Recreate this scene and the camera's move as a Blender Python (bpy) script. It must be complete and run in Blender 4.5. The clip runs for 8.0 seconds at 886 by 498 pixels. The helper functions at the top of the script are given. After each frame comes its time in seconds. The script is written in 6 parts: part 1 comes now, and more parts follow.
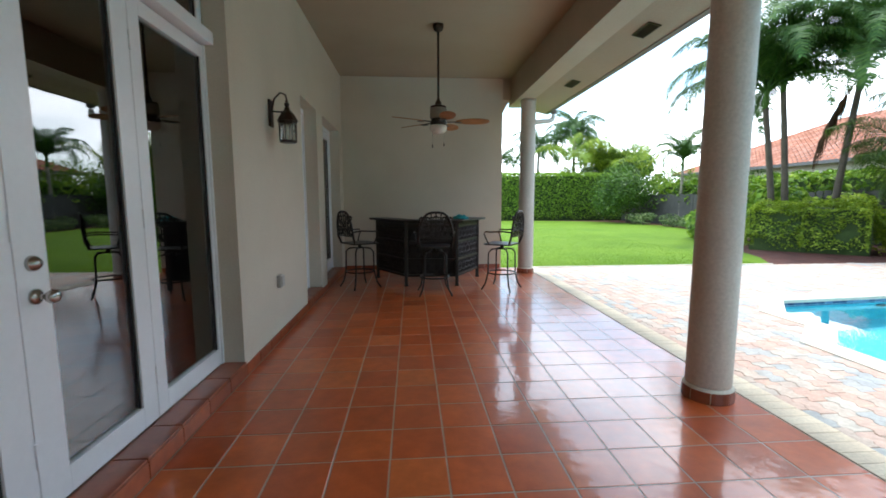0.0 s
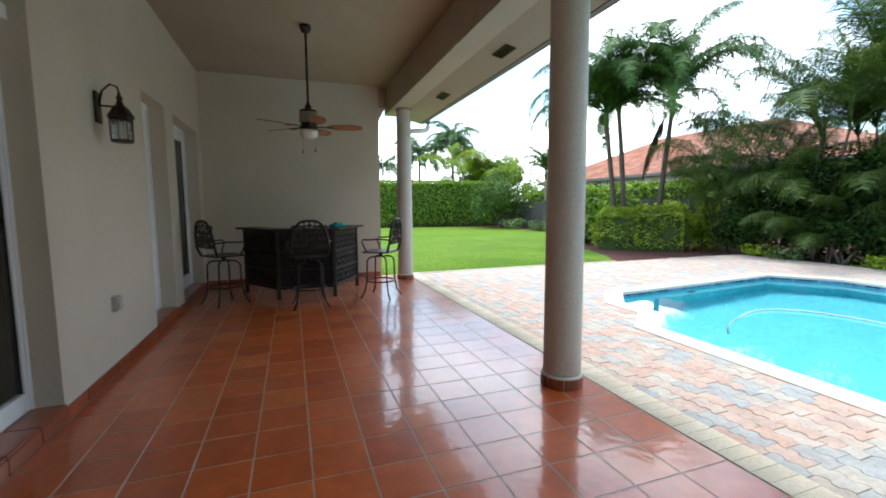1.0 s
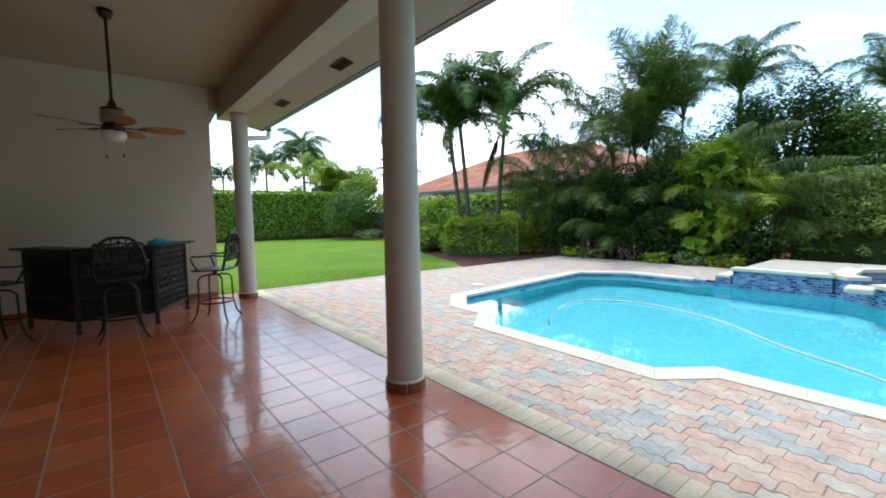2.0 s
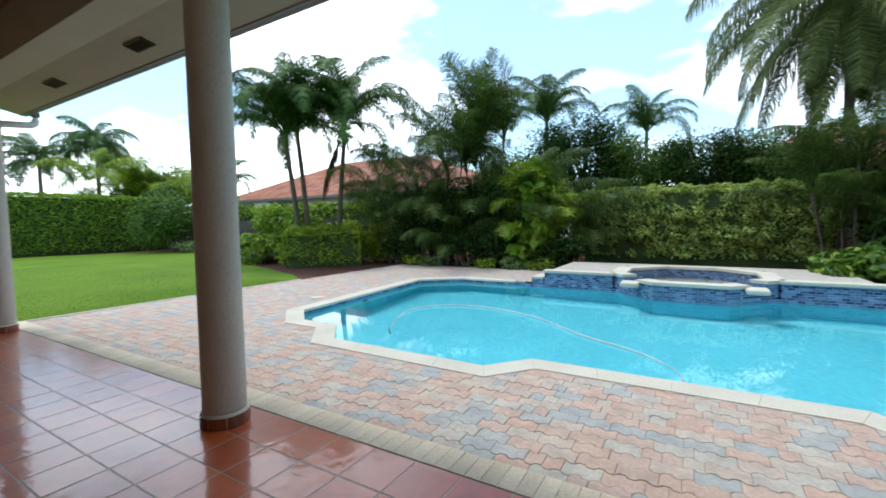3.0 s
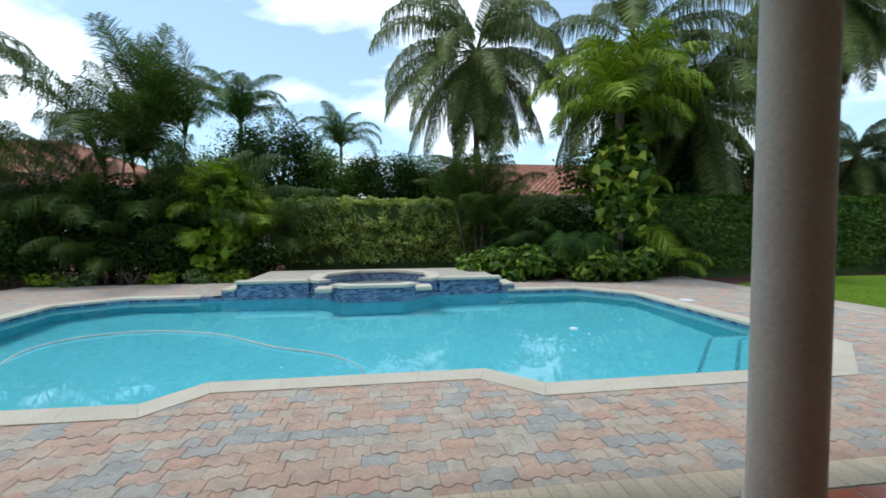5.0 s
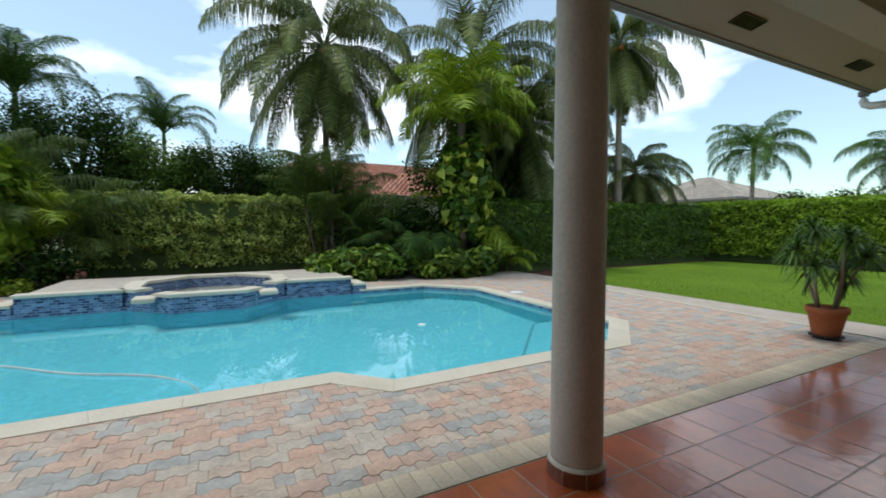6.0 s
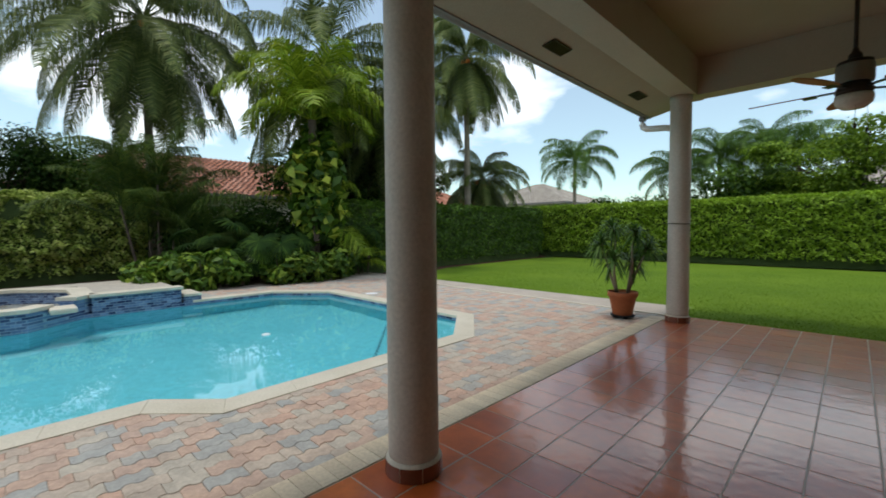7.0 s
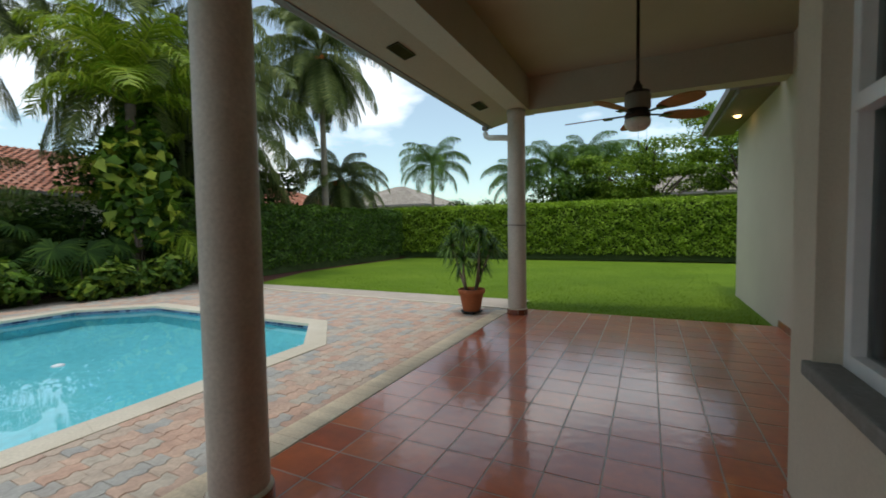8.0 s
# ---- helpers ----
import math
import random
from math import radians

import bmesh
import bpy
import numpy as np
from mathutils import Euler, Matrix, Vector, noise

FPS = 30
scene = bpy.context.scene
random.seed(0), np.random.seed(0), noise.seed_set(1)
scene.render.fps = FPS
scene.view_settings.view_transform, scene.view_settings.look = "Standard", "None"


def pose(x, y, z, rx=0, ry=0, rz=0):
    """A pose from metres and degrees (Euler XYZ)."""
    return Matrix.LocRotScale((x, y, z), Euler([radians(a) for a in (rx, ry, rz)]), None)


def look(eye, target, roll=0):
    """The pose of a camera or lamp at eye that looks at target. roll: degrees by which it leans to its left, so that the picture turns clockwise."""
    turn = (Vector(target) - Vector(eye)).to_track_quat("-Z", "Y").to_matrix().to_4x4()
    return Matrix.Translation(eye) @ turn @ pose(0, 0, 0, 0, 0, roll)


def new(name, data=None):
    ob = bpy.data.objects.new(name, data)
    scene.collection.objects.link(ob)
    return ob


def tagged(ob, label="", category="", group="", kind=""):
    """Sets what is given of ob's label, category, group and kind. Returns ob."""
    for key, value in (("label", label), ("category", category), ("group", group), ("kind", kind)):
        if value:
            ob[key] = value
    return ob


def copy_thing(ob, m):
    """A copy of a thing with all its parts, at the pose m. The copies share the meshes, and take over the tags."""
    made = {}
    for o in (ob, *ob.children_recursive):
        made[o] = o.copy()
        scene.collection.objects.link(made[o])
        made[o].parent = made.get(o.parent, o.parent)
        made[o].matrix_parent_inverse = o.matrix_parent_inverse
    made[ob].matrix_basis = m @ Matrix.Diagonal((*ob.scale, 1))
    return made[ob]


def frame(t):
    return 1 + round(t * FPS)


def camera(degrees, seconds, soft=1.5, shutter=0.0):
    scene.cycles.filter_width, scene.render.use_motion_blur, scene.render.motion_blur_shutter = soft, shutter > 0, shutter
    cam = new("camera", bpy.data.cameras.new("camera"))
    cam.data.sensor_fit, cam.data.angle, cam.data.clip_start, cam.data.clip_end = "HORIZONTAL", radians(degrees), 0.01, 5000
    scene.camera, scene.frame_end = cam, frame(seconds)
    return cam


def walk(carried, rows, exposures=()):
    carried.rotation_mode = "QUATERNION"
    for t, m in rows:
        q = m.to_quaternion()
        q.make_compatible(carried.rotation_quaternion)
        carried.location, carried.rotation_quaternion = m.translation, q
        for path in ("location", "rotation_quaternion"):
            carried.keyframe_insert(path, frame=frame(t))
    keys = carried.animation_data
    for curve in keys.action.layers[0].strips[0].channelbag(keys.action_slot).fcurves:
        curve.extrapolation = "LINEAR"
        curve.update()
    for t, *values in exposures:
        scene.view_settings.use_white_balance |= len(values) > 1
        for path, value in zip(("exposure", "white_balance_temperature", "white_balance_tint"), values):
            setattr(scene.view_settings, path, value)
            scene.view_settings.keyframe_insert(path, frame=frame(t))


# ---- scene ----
cam = camera(92.5, 8.0, soft=1.7, shutter=0.2)
PATH = [
    (0, (0.135, -1.943, 1.458), (0.28, 0.038, 1.227), -0.1),
    (0.5, (0.222, -1.945, 1.454), (0.605, 0.006, 1.237), -0.3),
    (1, (0.261, -1.947, 1.464), (0.927, -0.072, 1.264), -0.3),
    (1.5, (0.308, -1.977, 1.497), (1.273, -0.234, 1.312), -0.4),
    (1.7, (0.337, -2.046, 1.487), (1.414, -0.369, 1.309), -0.7),
    (2.8, (0.458, -2.088, 1.452), (2.094, -0.945, 1.336), -0.9),
    (3, (0.491, -2.083, 1.467), (2.207, -1.064, 1.343), -0.8),
    (3.5, (0.58, -2.132, 1.455), (2.443, -1.415, 1.342), -1.1),
    (4, (0.613, -2.26, 1.467), (2.566, -1.844, 1.361), -0.9),
    (4.5, (0.634, -2.269, 1.415), (2.631, -2.196, 1.322), -1.0),
    (4.7, (0.656, -2.278, 1.407), (2.653, -2.34, 1.315), -0.7),
    (5.8, (0.543, -2.258, 1.47), (2.375, -3.053, 1.369), -0.1),
    (6, (0.526, -2.281, 1.475), (2.3, -3.198, 1.371), -0.1),
    (6.5, (0.502, -2.359, 1.483), (2.103, -3.553, 1.376), -0.3),
    (7, (0.476, -2.452, 1.457), (1.867, -3.886, 1.358), -0.5),
    (7.5, (0.428, -2.509, 1.456), (1.575, -4.144, 1.357), -0.7),
    (8, (0.401, -2.62, 1.462), (1.273, -4.417, 1.363), -0.9),
]
walk(cam, [(t, look(eye, target, roll)) for t, eye, target, roll in PATH], exposures=[(0.0, 1.05, 6100, 8), (1.0, 0.84, 6150, 8), (1.7, 0.62, 6100, 8), (3.0, 0.14, 6100, 7), (3.5, 0.0, 6150, 7), (4.5, -0.20, 6200, 7), (6.0, -0.27, 6600, 8), (8.0, -0.42, 6900, 9)])

# ---- world and sun ----
SUN = Vector((0.10, 0.24, 1.0)).normalized()
world = bpy.data.worlds.new("sky")
scene.world = world
world.use_nodes = True
wn, wl = world.node_tree.nodes, world.node_tree.links
wn.clear()
sky = wn.new("ShaderNodeTexSky")
sky.sky_type, sky.sun_disc = "NISHITA", False
sky.sun_elevation = math.asin(SUN.z)
sky.sun_rotation = math.atan2(SUN.x, SUN.y)
sky.air_density, sky.dust_density, sky.ozone_density = 1.1, 0.6, 1.2
geo = wn.new("ShaderNodeTexCoord")
squash = wn.new("ShaderNodeMapping")
squash.inputs["Scale"].default_value = (1.0, 1.0, 2.6)
squash.inputs["Location"].default_value = (1.7, 4.2, 2.3)
cloud = wn.new("ShaderNodeTexNoise")
cloud.inputs["Scale"].default_value, cloud.inputs["Detail"].default_value, cloud.inputs["Roughness"].default_value = 1.9, 7.0, 0.52
ramp = wn.new("ShaderNodeValToRGB")
ramp.color_ramp.elements[0].color = (0.09, 0.09, 0.09, 1)
ramp.color_ramp.elements[1].color = (0.95, 0.95, 0.95, 1)
ramp.color_ramp.elements[0].position, ramp.color_ramp.elements[1].position = 0.48, 0.70
mixsky = wn.new("ShaderNodeMix")
mixsky.data_type = "RGBA"
mixsky.inputs[7].default_value = (24.0, 24.4, 25.0, 1)
back = wn.new("ShaderNodeBackground")
back.inputs["Strength"].default_value = 0.14
wout = wn.new("ShaderNodeOutputWorld")
wl.new(geo.outputs["Generated"], squash.inputs["Vector"])
wl.new(squash.outputs["Vector"], cloud.inputs["Vector"])
parts = wn.new("ShaderNodeSeparateXYZ")
wl.new(geo.outputs["Generated"], parts.inputs["Vector"])
bank = wn.new("ShaderNodeMath")
bank.operation = "MULTIPLY_ADD"
bank.inputs[1].default_value = 0.065
wl.new(parts.outputs["Y"], bank.inputs[0])
wl.new(cloud.outputs["Fac"], bank.inputs[2])
wl.new(bank.outputs["Value"], ramp.inputs["Fac"])
wl.new(ramp.outputs["Color"], mixsky.inputs["Factor"])
tone = wn.new("ShaderNodeMix")
tone.data_type, tone.blend_type = "RGBA", "MULTIPLY"
tone.inputs["Factor"].default_value = 1.0
tone.inputs[7].default_value = (1.22, 1.50, 1.48, 1)
wl.new(sky.outputs["Color"], tone.inputs[6])
wl.new(tone.outputs[2], mixsky.inputs[6])
wl.new(mixsky.outputs[2], back.inputs["Color"])
wl.new(back.outputs["Background"], wout.inputs["Surface"])
sun = new("sun", bpy.data.lights.new("sun", "SUN"))
sun.data.energy, sun.data.angle, sun.data.color = 1.7, radians(7), (1.0, 0.965, 0.92)
sun.matrix_world = look(SUN * 60, (0, 0, 0))

# ---- materials ----
def nodes_of(name):
    m = bpy.data.materials.new(name)
    m.use_nodes = True
    nt = m.node_tree
    return m, nt.nodes, nt.links, nt.nodes["Principled BSDF"]


def noise_node(n, l, scale, detail=4.0, rough=0.55, coords="Object"):
    tc = n.new("ShaderNodeTexCoord")
    tex = n.new("ShaderNodeTexNoise")
    tex.inputs["Scale"].default_value, tex.inputs["Detail"].default_value, tex.inputs["Roughness"].default_value = scale, detail, rough
    if coords == "World":
        g = n.new("ShaderNodeNewGeometry")
        l.new(g.outputs["Position"], tex.inputs["Vector"])
    else:
        l.new(tc.outputs[coords], tex.inputs["Vector"])
    return tex


def ramp_node(n, l, source, stops):
    r = n.new("ShaderNodeValToRGB")
    e = r.color_ramp.elements
    while len(e) < len(stops):
        e.new(0.5)
    for el, (p, c) in zip(e, stops):
        el.position, el.color = p, (*c, 1)
    l.new(source, r.inputs["Fac"])
    return r


def mix_node(n, l, a, b, fac, mode="MIX"):
    m = n.new("ShaderNodeMix")
    m.data_type, m.blend_type = "RGBA", mode
    if isinstance(fac, float):
        m.inputs["Factor"].default_value = fac
    else:
        l.new(fac, m.inputs["Factor"])
    l.new(a, m.inputs[6])
    l.new(b, m.inputs[7])
    return m


def bump_node(n, l, bsdf, height, strength, distance):
    b = n.new("ShaderNodeBump")
    b.inputs["Strength"].default_value, b.inputs["Distance"].default_value = strength, distance
    l.new(height, b.inputs["Height"])
    l.new(b.outputs["Normal"], bsdf.inputs["Normal"])
    return b


def surface(name, dark, light, rough=0.6, big=1.2, fine=40.0, bump=0.15, depth=0.003, metal=0.0, spec=0.5, coords="World", coat=0.0, grain=1.0):
    """A surface that varies between two colours, in large stains and fine grain."""
    m, n, l, p = nodes_of(name)
    a, b = noise_node(n, l, big, 5, 0.6, coords), noise_node(n, l, fine, 4, 0.6, coords)
    r1 = ramp_node(n, l, a.outputs["Fac"], [(0.3, dark), (0.7, light)])
    r2 = ramp_node(n, l, b.outputs["Fac"], [(0.3, (1 - 0.14 * grain,) * 3), (0.7, (1 + 0.08 * grain,) * 3)])
    mx = mix_node(n, l, r1.outputs["Color"], r2.outputs["Color"], 1.0, "MULTIPLY")
    l.new(mx.outputs[2], p.inputs["Base Color"])
    p.inputs["Roughness"].default_value, p.inputs["Metallic"].default_value = rough, metal
    p.inputs["Specular IOR Level"].default_value = spec
    p.inputs["Coat Weight"].default_value = coat
    if bump:
        bump_node(n, l, p, b.outputs["Fac"], bump, depth)
    return m


def pieces(name, colours, rough, island, fine=30.0, bump=0.2, depth=0.004, spec=0.5, big=2.5, coat=0.0):
    """Alike pieces whose colour varies from one to the next."""
    m, n, l, p = nodes_of(name)
    if island:
        src = n.new("ShaderNodeNewGeometry").outputs["Random Per Island"]
    else:
        src = n.new("ShaderNodeObjectInfo").outputs["Random"]
    k = len(colours)
    r = ramp_node(n, l, src, [(i / k, c) for i, c in enumerate(colours)])
    r.color_ramp.interpolation = "CONSTANT"
    a = noise_node(n, l, big, 5, 0.6, "World")
    s = ramp_node(n, l, a.outputs["Fac"], [(0.25, (0.75, 0.73, 0.72)), (0.75, (1.15, 1.13, 1.1))])
    b = noise_node(n, l, fine, 4, 0.6, "World")
    s2 = ramp_node(n, l, b.outputs["Fac"], [(0.3, (0.85, 0.85, 0.85)), (0.7, (1.1, 1.1, 1.1))])
    m1 = mix_node(n, l, r.outputs["Color"], s.outputs["Color"], 1.0, "MULTIPLY")
    m2 = mix_node(n, l, m1.outputs[2], s2.outputs["Color"], 1.0, "MULTIPLY")
    l.new(m2.outputs[2], p.inputs["Base Color"])
    rr = n.new("ShaderNodeMapRange")
    rr.inputs["To Min"].default_value, rr.inputs["To Max"].default_value = rough * 0.7, rough * 1.35
    l.new(a.outputs["Fac"], rr.inputs["Value"])
    l.new(rr.outputs["Result"], p.inputs["Roughness"])
    p.inputs["Specular IOR Level"].default_value = spec
    p.inputs["Coat Weight"].default_value, p.inputs["Coat Roughness"].default_value = coat, 0.09
    p.inputs["Coat IOR"].default_value = 1.52
    bump_node(n, l, p, b.outputs["Fac"], bump, depth)
    if coat:
        lump = noise_node(n, l, 13.0, 2, 0.5, "World")
        cb = n.new("ShaderNodeBump")
        cb.inputs["Strength"].default_value, cb.inputs["Distance"].default_value = 0.30, 0.006
        l.new(lump.outputs["Fac"], cb.inputs["Height"])
        l.new(cb.outputs["Normal"], p.inputs["Coat Normal"])
    return m


def leafy(name, dark, mid, light, rough=0.5, glow=0.25, big=0.6, spec=0.3):
    """Leaves: colour from leaf to leaf and in patches, with light coming through."""
    m, n, l, p = nodes_of(name)
    g = n.new("ShaderNodeNewGeometry")
    r = ramp_node(n, l, g.outputs["Random Per Island"], [(0.0, dark), (0.55, mid), (1.0, light)])
    a = noise_node(n, l, big, 3, 0.6, "World")
    s = ramp_node(n, l, a.outputs["Fac"], [(0.3, (0.65, 0.7, 0.6)), (0.7, (1.25, 1.2, 1.1))])
    mx = mix_node(n, l, r.outputs["Color"], s.outputs["Color"], 1.0, "MULTIPLY")
    l.new(mx.outputs[2], p.inputs["Base Color"])
    p.inputs["Roughness"].default_value = rough
    p.inputs["Specular IOR Level"].default_value = spec
    tr = n.new("ShaderNodeBsdfTranslucent")
    l.new(mx.outputs[2], tr.inputs["Color"])
    ms = n.new("ShaderNodeMixShader")
    ms.inputs["Fac"].default_value = glow
    l.new(p.outputs["BSDF"], ms.inputs[1])
    l.new(tr.outputs["BSDF"], ms.inputs[2])
    l.new(ms.outputs["Shader"], n["Material Output"].inputs["Surface"])
    return m


def clear(name, tint, ior=1.5, rough=0.0, wave=0.0, wave_scale=3.0, bends=False):
    """A thin clear sheet: what lies behind it, tinted, and a mirror image on it."""
    m, n, l, p = nodes_of(name)
    n.remove(p)
    t = n.new("ShaderNodeBsdfRefraction" if bends else "ShaderNodeBsdfTransparent")
    if bends:
        t.inputs["IOR"].default_value, t.inputs["Roughness"].default_value = ior, 0.0
    t.inputs["Color"].default_value = (*tint, 1)
    gl = n.new("ShaderNodeBsdfGlossy")
    gl.inputs["Roughness"].default_value = rough
    f = n.new("ShaderNodeFresnel")
    f.inputs["IOR"].default_value = ior
    ms = n.new("ShaderNodeMixShader")
    l.new(f.outputs["Fac"], ms.inputs["Fac"])
    l.new(t.outputs["BSDF"], ms.inputs[1])
    l.new(gl.outputs["BSDF"], ms.inputs[2])
    if wave:
        w = noise_node(n, l, wave_scale, 3, 0.5, "World")
        b = n.new("ShaderNodeBump")
        b.inputs["Strength"].default_value, b.inputs["Distance"].default_value = wave, 0.02
        l.new(w.outputs["Fac"], b.inputs["Height"])
        l.new(b.outputs["Normal"], gl.inputs["Normal"])
        l.new(b.outputs["Normal"], f.inputs["Normal"])
    l.new(ms.outputs["Shader"], n["Material Output"].inputs["Surface"])
    return m


def mosaic(name, c1, c2, mortar, width, height):
    """Small glazed tiles in a running bond on upright walls."""
    m, n, l, p = nodes_of(name)
    g = n.new("ShaderNodeNewGeometry")
    sep = n.new("ShaderNodeSeparateXYZ")
    l.new(g.outputs["Position"], sep.inputs["Vector"])
    add = n.new("ShaderNodeMath")
    add.operation = "ADD"
    half = n.new("ShaderNodeMath")
    half.operation = "MULTIPLY"
    half.inputs[1].default_value = 0.8
    l.new(sep.outputs["X"], half.inputs[0])
    l.new(sep.outputs["Y"], add.inputs[0])
    l.new(half.outputs["Value"], add.inputs[1])
    com = n.new("ShaderNodeCombineXYZ")
    l.new(add.outputs["Value"], com.inputs["X"])
    l.new(sep.outputs["Z"], com.inputs["Y"])
    br = n.new("ShaderNodeTexBrick")
    br.inputs["Scale"].default_value = 1.0
    br.inputs["Brick Width"].default_value, br.inputs["Row Height"].default_value = width, height
    br.inputs["Mortar Size"].default_value = height * 0.10
    br.inputs["Color1"].default_value, br.inputs["Color2"].default_value, br.inputs["Mortar"].default_value = (*c1, 1), (*c2, 1), (*mortar, 1)
    l.new(com.outputs["Vector"], br.inputs["Vector"])
    a = noise_node(n, l, 6.0, 3, 0.6, "World")
    s = ramp_node(n, l, a.outputs["Fac"], [(0.3, (0.7, 0.75, 0.8)), (0.7, (1.3, 1.25, 1.2))])
    mx = mix_node(n, l, br.outputs["Color"], s.outputs["Color"], 1.0, "MULTIPLY")
    l.new(mx.outputs[2], p.inputs["Base Color"])
    p.inputs["Roughness"].default_value = 0.15
    bump_node(n, l, p, br.outputs["Fac"], 0.3, -0.002)
    return m


STUCCO = surface("stucco", (0.595, 0.53, 0.425), (0.66, 0.595, 0.485), 0.85, 0.7, 70, 0.35, 0.004, grain=0.4)
COLUMN = surface("column_paint", (0.50, 0.46, 0.39), (0.60, 0.56, 0.49), 0.6, 1.6, 45, 0.25, 0.003)
# Ceiling and beam tans are darkened to stand in for dim light under the roof.
CEILING = surface("ceiling_paint_dimmed", (0.36, 0.295, 0.21), (0.42, 0.35, 0.255), 0.9, 0.5, 90, 0.2, 0.002)
BEAM_PAINT = surface("beam_paint_dimmed", (0.42, 0.355, 0.265), (0.48, 0.41, 0.315), 0.85, 0.7, 70, 0.3, 0.003, grain=0.5)
JAMB = surface("jamb_paint", (0.40, 0.36, 0.28), (0.47, 0.43, 0.34), 0.8, 1.0, 60, 0.25, 0.003)
SILL = surface("weathered_sill", (0.17, 0.168, 0.155), (0.25, 0.245, 0.23), 0.8, 3.0, 40, 0.3, 0.003)
WHITE = surface("white_paint", (0.84, 0.85, 0.87), (0.88, 0.885, 0.90), 0.35, 0.9, 30, 0.05, 0.001, grain=0.15)
WING_SOFFIT = surface("brown_soffit_paint", (0.17, 0.125, 0.085), (0.23, 0.17, 0.12), 0.65, 1.0, 30, 0.1, 0.002)
FASCIA = surface("fascia_paint", (0.16, 0.15, 0.14), (0.22, 0.21, 0.19), 0.6, 1.0, 30, 0.1, 0.002)
GUTTER = surface("gutter_paint", (0.60, 0.58, 0.53), (0.68, 0.66, 0.60), 0.5, 1.0, 30, 0.1, 0.002)
GLASS = clear("window_glass", (0.80, 0.82, 0.79), 2.3)
WINDOW_GLASS = clear("tinted_window_glass", (0.50, 0.52, 0.50), 1.5)
LAMP_GLASS = clear("lantern_glass", (0.85, 0.87, 0.86), 1.5, 0.05, 0.3, 40.0)
WATER = clear("pool_water", (0.86, 0.98, 1.0), 1.33, 0.0, 0.038, 2.2, True)
PLASTER = surface("pool_plaster", (0.125, 0.53, 0.615), (0.16, 0.59, 0.675), 0.8, 0.5, 12, 0.05, 0.002)
MOSAIC = mosaic("blue_mosaic", (0.010, 0.022, 0.09), (0.17, 0.26, 0.43), (0.26, 0.33, 0.43), 0.115, 0.046)
COPING = surface("coping_stone", (0.55, 0.49, 0.38), (0.66, 0.60, 0.49), 0.75, 1.5, 50, 0.3, 0.004)
TERRA = [(0.50, 0.095, 0.022), (0.57, 0.118, 0.027), (0.53, 0.105, 0.024), (0.60, 0.140, 0.033), (0.46, 0.085, 0.021), (0.55, 0.112, 0.025)]
TILE = pieces("terracotta_tile", TERRA, 0.35, False, 9.0, 0.22, 0.006, 0.3, 3.0, 0.85)
TILE_FAR = pieces("terracotta_tiles", TERRA, 0.35, True, 9.0, 0.22, 0.006, 0.3, 3.0, 0.85)
FOOT = pieces("dark_clay_tile", [(0.20, 0.055, 0.026), (0.24, 0.066, 0.03), (0.17, 0.048, 0.024)], 0.35, False, 12.0, 0.2, 0.004, 0.4, 3.0, 0.6)
# Floor-tile red taken darker: the shade along the wall is in the colour.
SKIRT_SHADED = pieces("clay_skirting_shaded", [(0.33, 0.078, 0.028), (0.40, 0.096, 0.034), (0.29, 0.068, 0.026)], 0.35, True, 12.0, 0.2, 0.004, 0.4, 3.0, 0.7)
GROUT = surface("grout", (0.30, 0.20, 0.14), (0.44, 0.33, 0.25), 0.35, 3.0, 60, 0.3, 0.003)
PAVE = [(0.395, 0.40, 0.385), (0.52, 0.385, 0.315), (0.51, 0.435, 0.365), (0.54, 0.37, 0.29), (0.52, 0.425, 0.35), (0.42, 0.41, 0.385), (0.53, 0.39, 0.315), (0.50, 0.455, 0.39), (0.54, 0.39, 0.31)]
PAVER = pieces("paver", PAVE, 0.8, False, 45.0, 0.4, 0.004, 0.3, 6.0)
PAVER_FAR = pieces("pavers", PAVE, 0.8, True, 45.0, 0.4, 0.004, 0.3, 6.0)
SOLDIER = pieces("border_brick", [(0.66, 0.56, 0.415), (0.73, 0.625, 0.465), (0.70, 0.59, 0.435)], 0.8, False, 45.0, 0.4, 0.004, 0.3, 1.2)
SAND = surface("joint_sand", (0.40, 0.34, 0.28), (0.50, 0.43, 0.36), 0.95, 2.0, 90, 0.4, 0.004)
IRON = surface("cast_aluminium", (0.018, 0.014, 0.012), (0.035, 0.028, 0.024), 0.45, 3.0, 60, 0.3, 0.002, 0.3, 0.5, "Object")
BRONZE = surface("oiled_bronze", (0.025, 0.016, 0.012), (0.05, 0.034, 0.026), 0.4, 4.0, 60, 0.15, 0.001, 0.6, 0.5, "Object")
STEEL = surface("satin_nickel", (0.45, 0.42, 0.38), (0.55, 0.52, 0.48), 0.25, 4.0, 60, 0.05, 0.001, 1.0, 0.5, "Object")
BLADE = surface("wicker_blade", (0.30, 0.13, 0.045), (0.42, 0.20, 0.08), 0.6, 6.0, 160, 0.5, 0.002, 0, 0.4, "Object")
OPAL = surface("opal_glass", (0.70, 0.66, 0.58), (0.76, 0.72, 0.64), 0.25, 3.0, 30, 0.02, 0.001, 0, 0.5, "Object")
FANBODY = surface("fan_housing", (0.20, 0.17, 0.14), (0.28, 0.245, 0.20), 0.5, 6.0, 150, 0.5, 0.002, 0, 0.4, "Object")
POT = surface("terracotta_pot", (0.36, 0.11, 0.045), (0.46, 0.16, 0.07), 0.75, 4.0, 40, 0.2, 0.002, 0, 0.3, "Object")
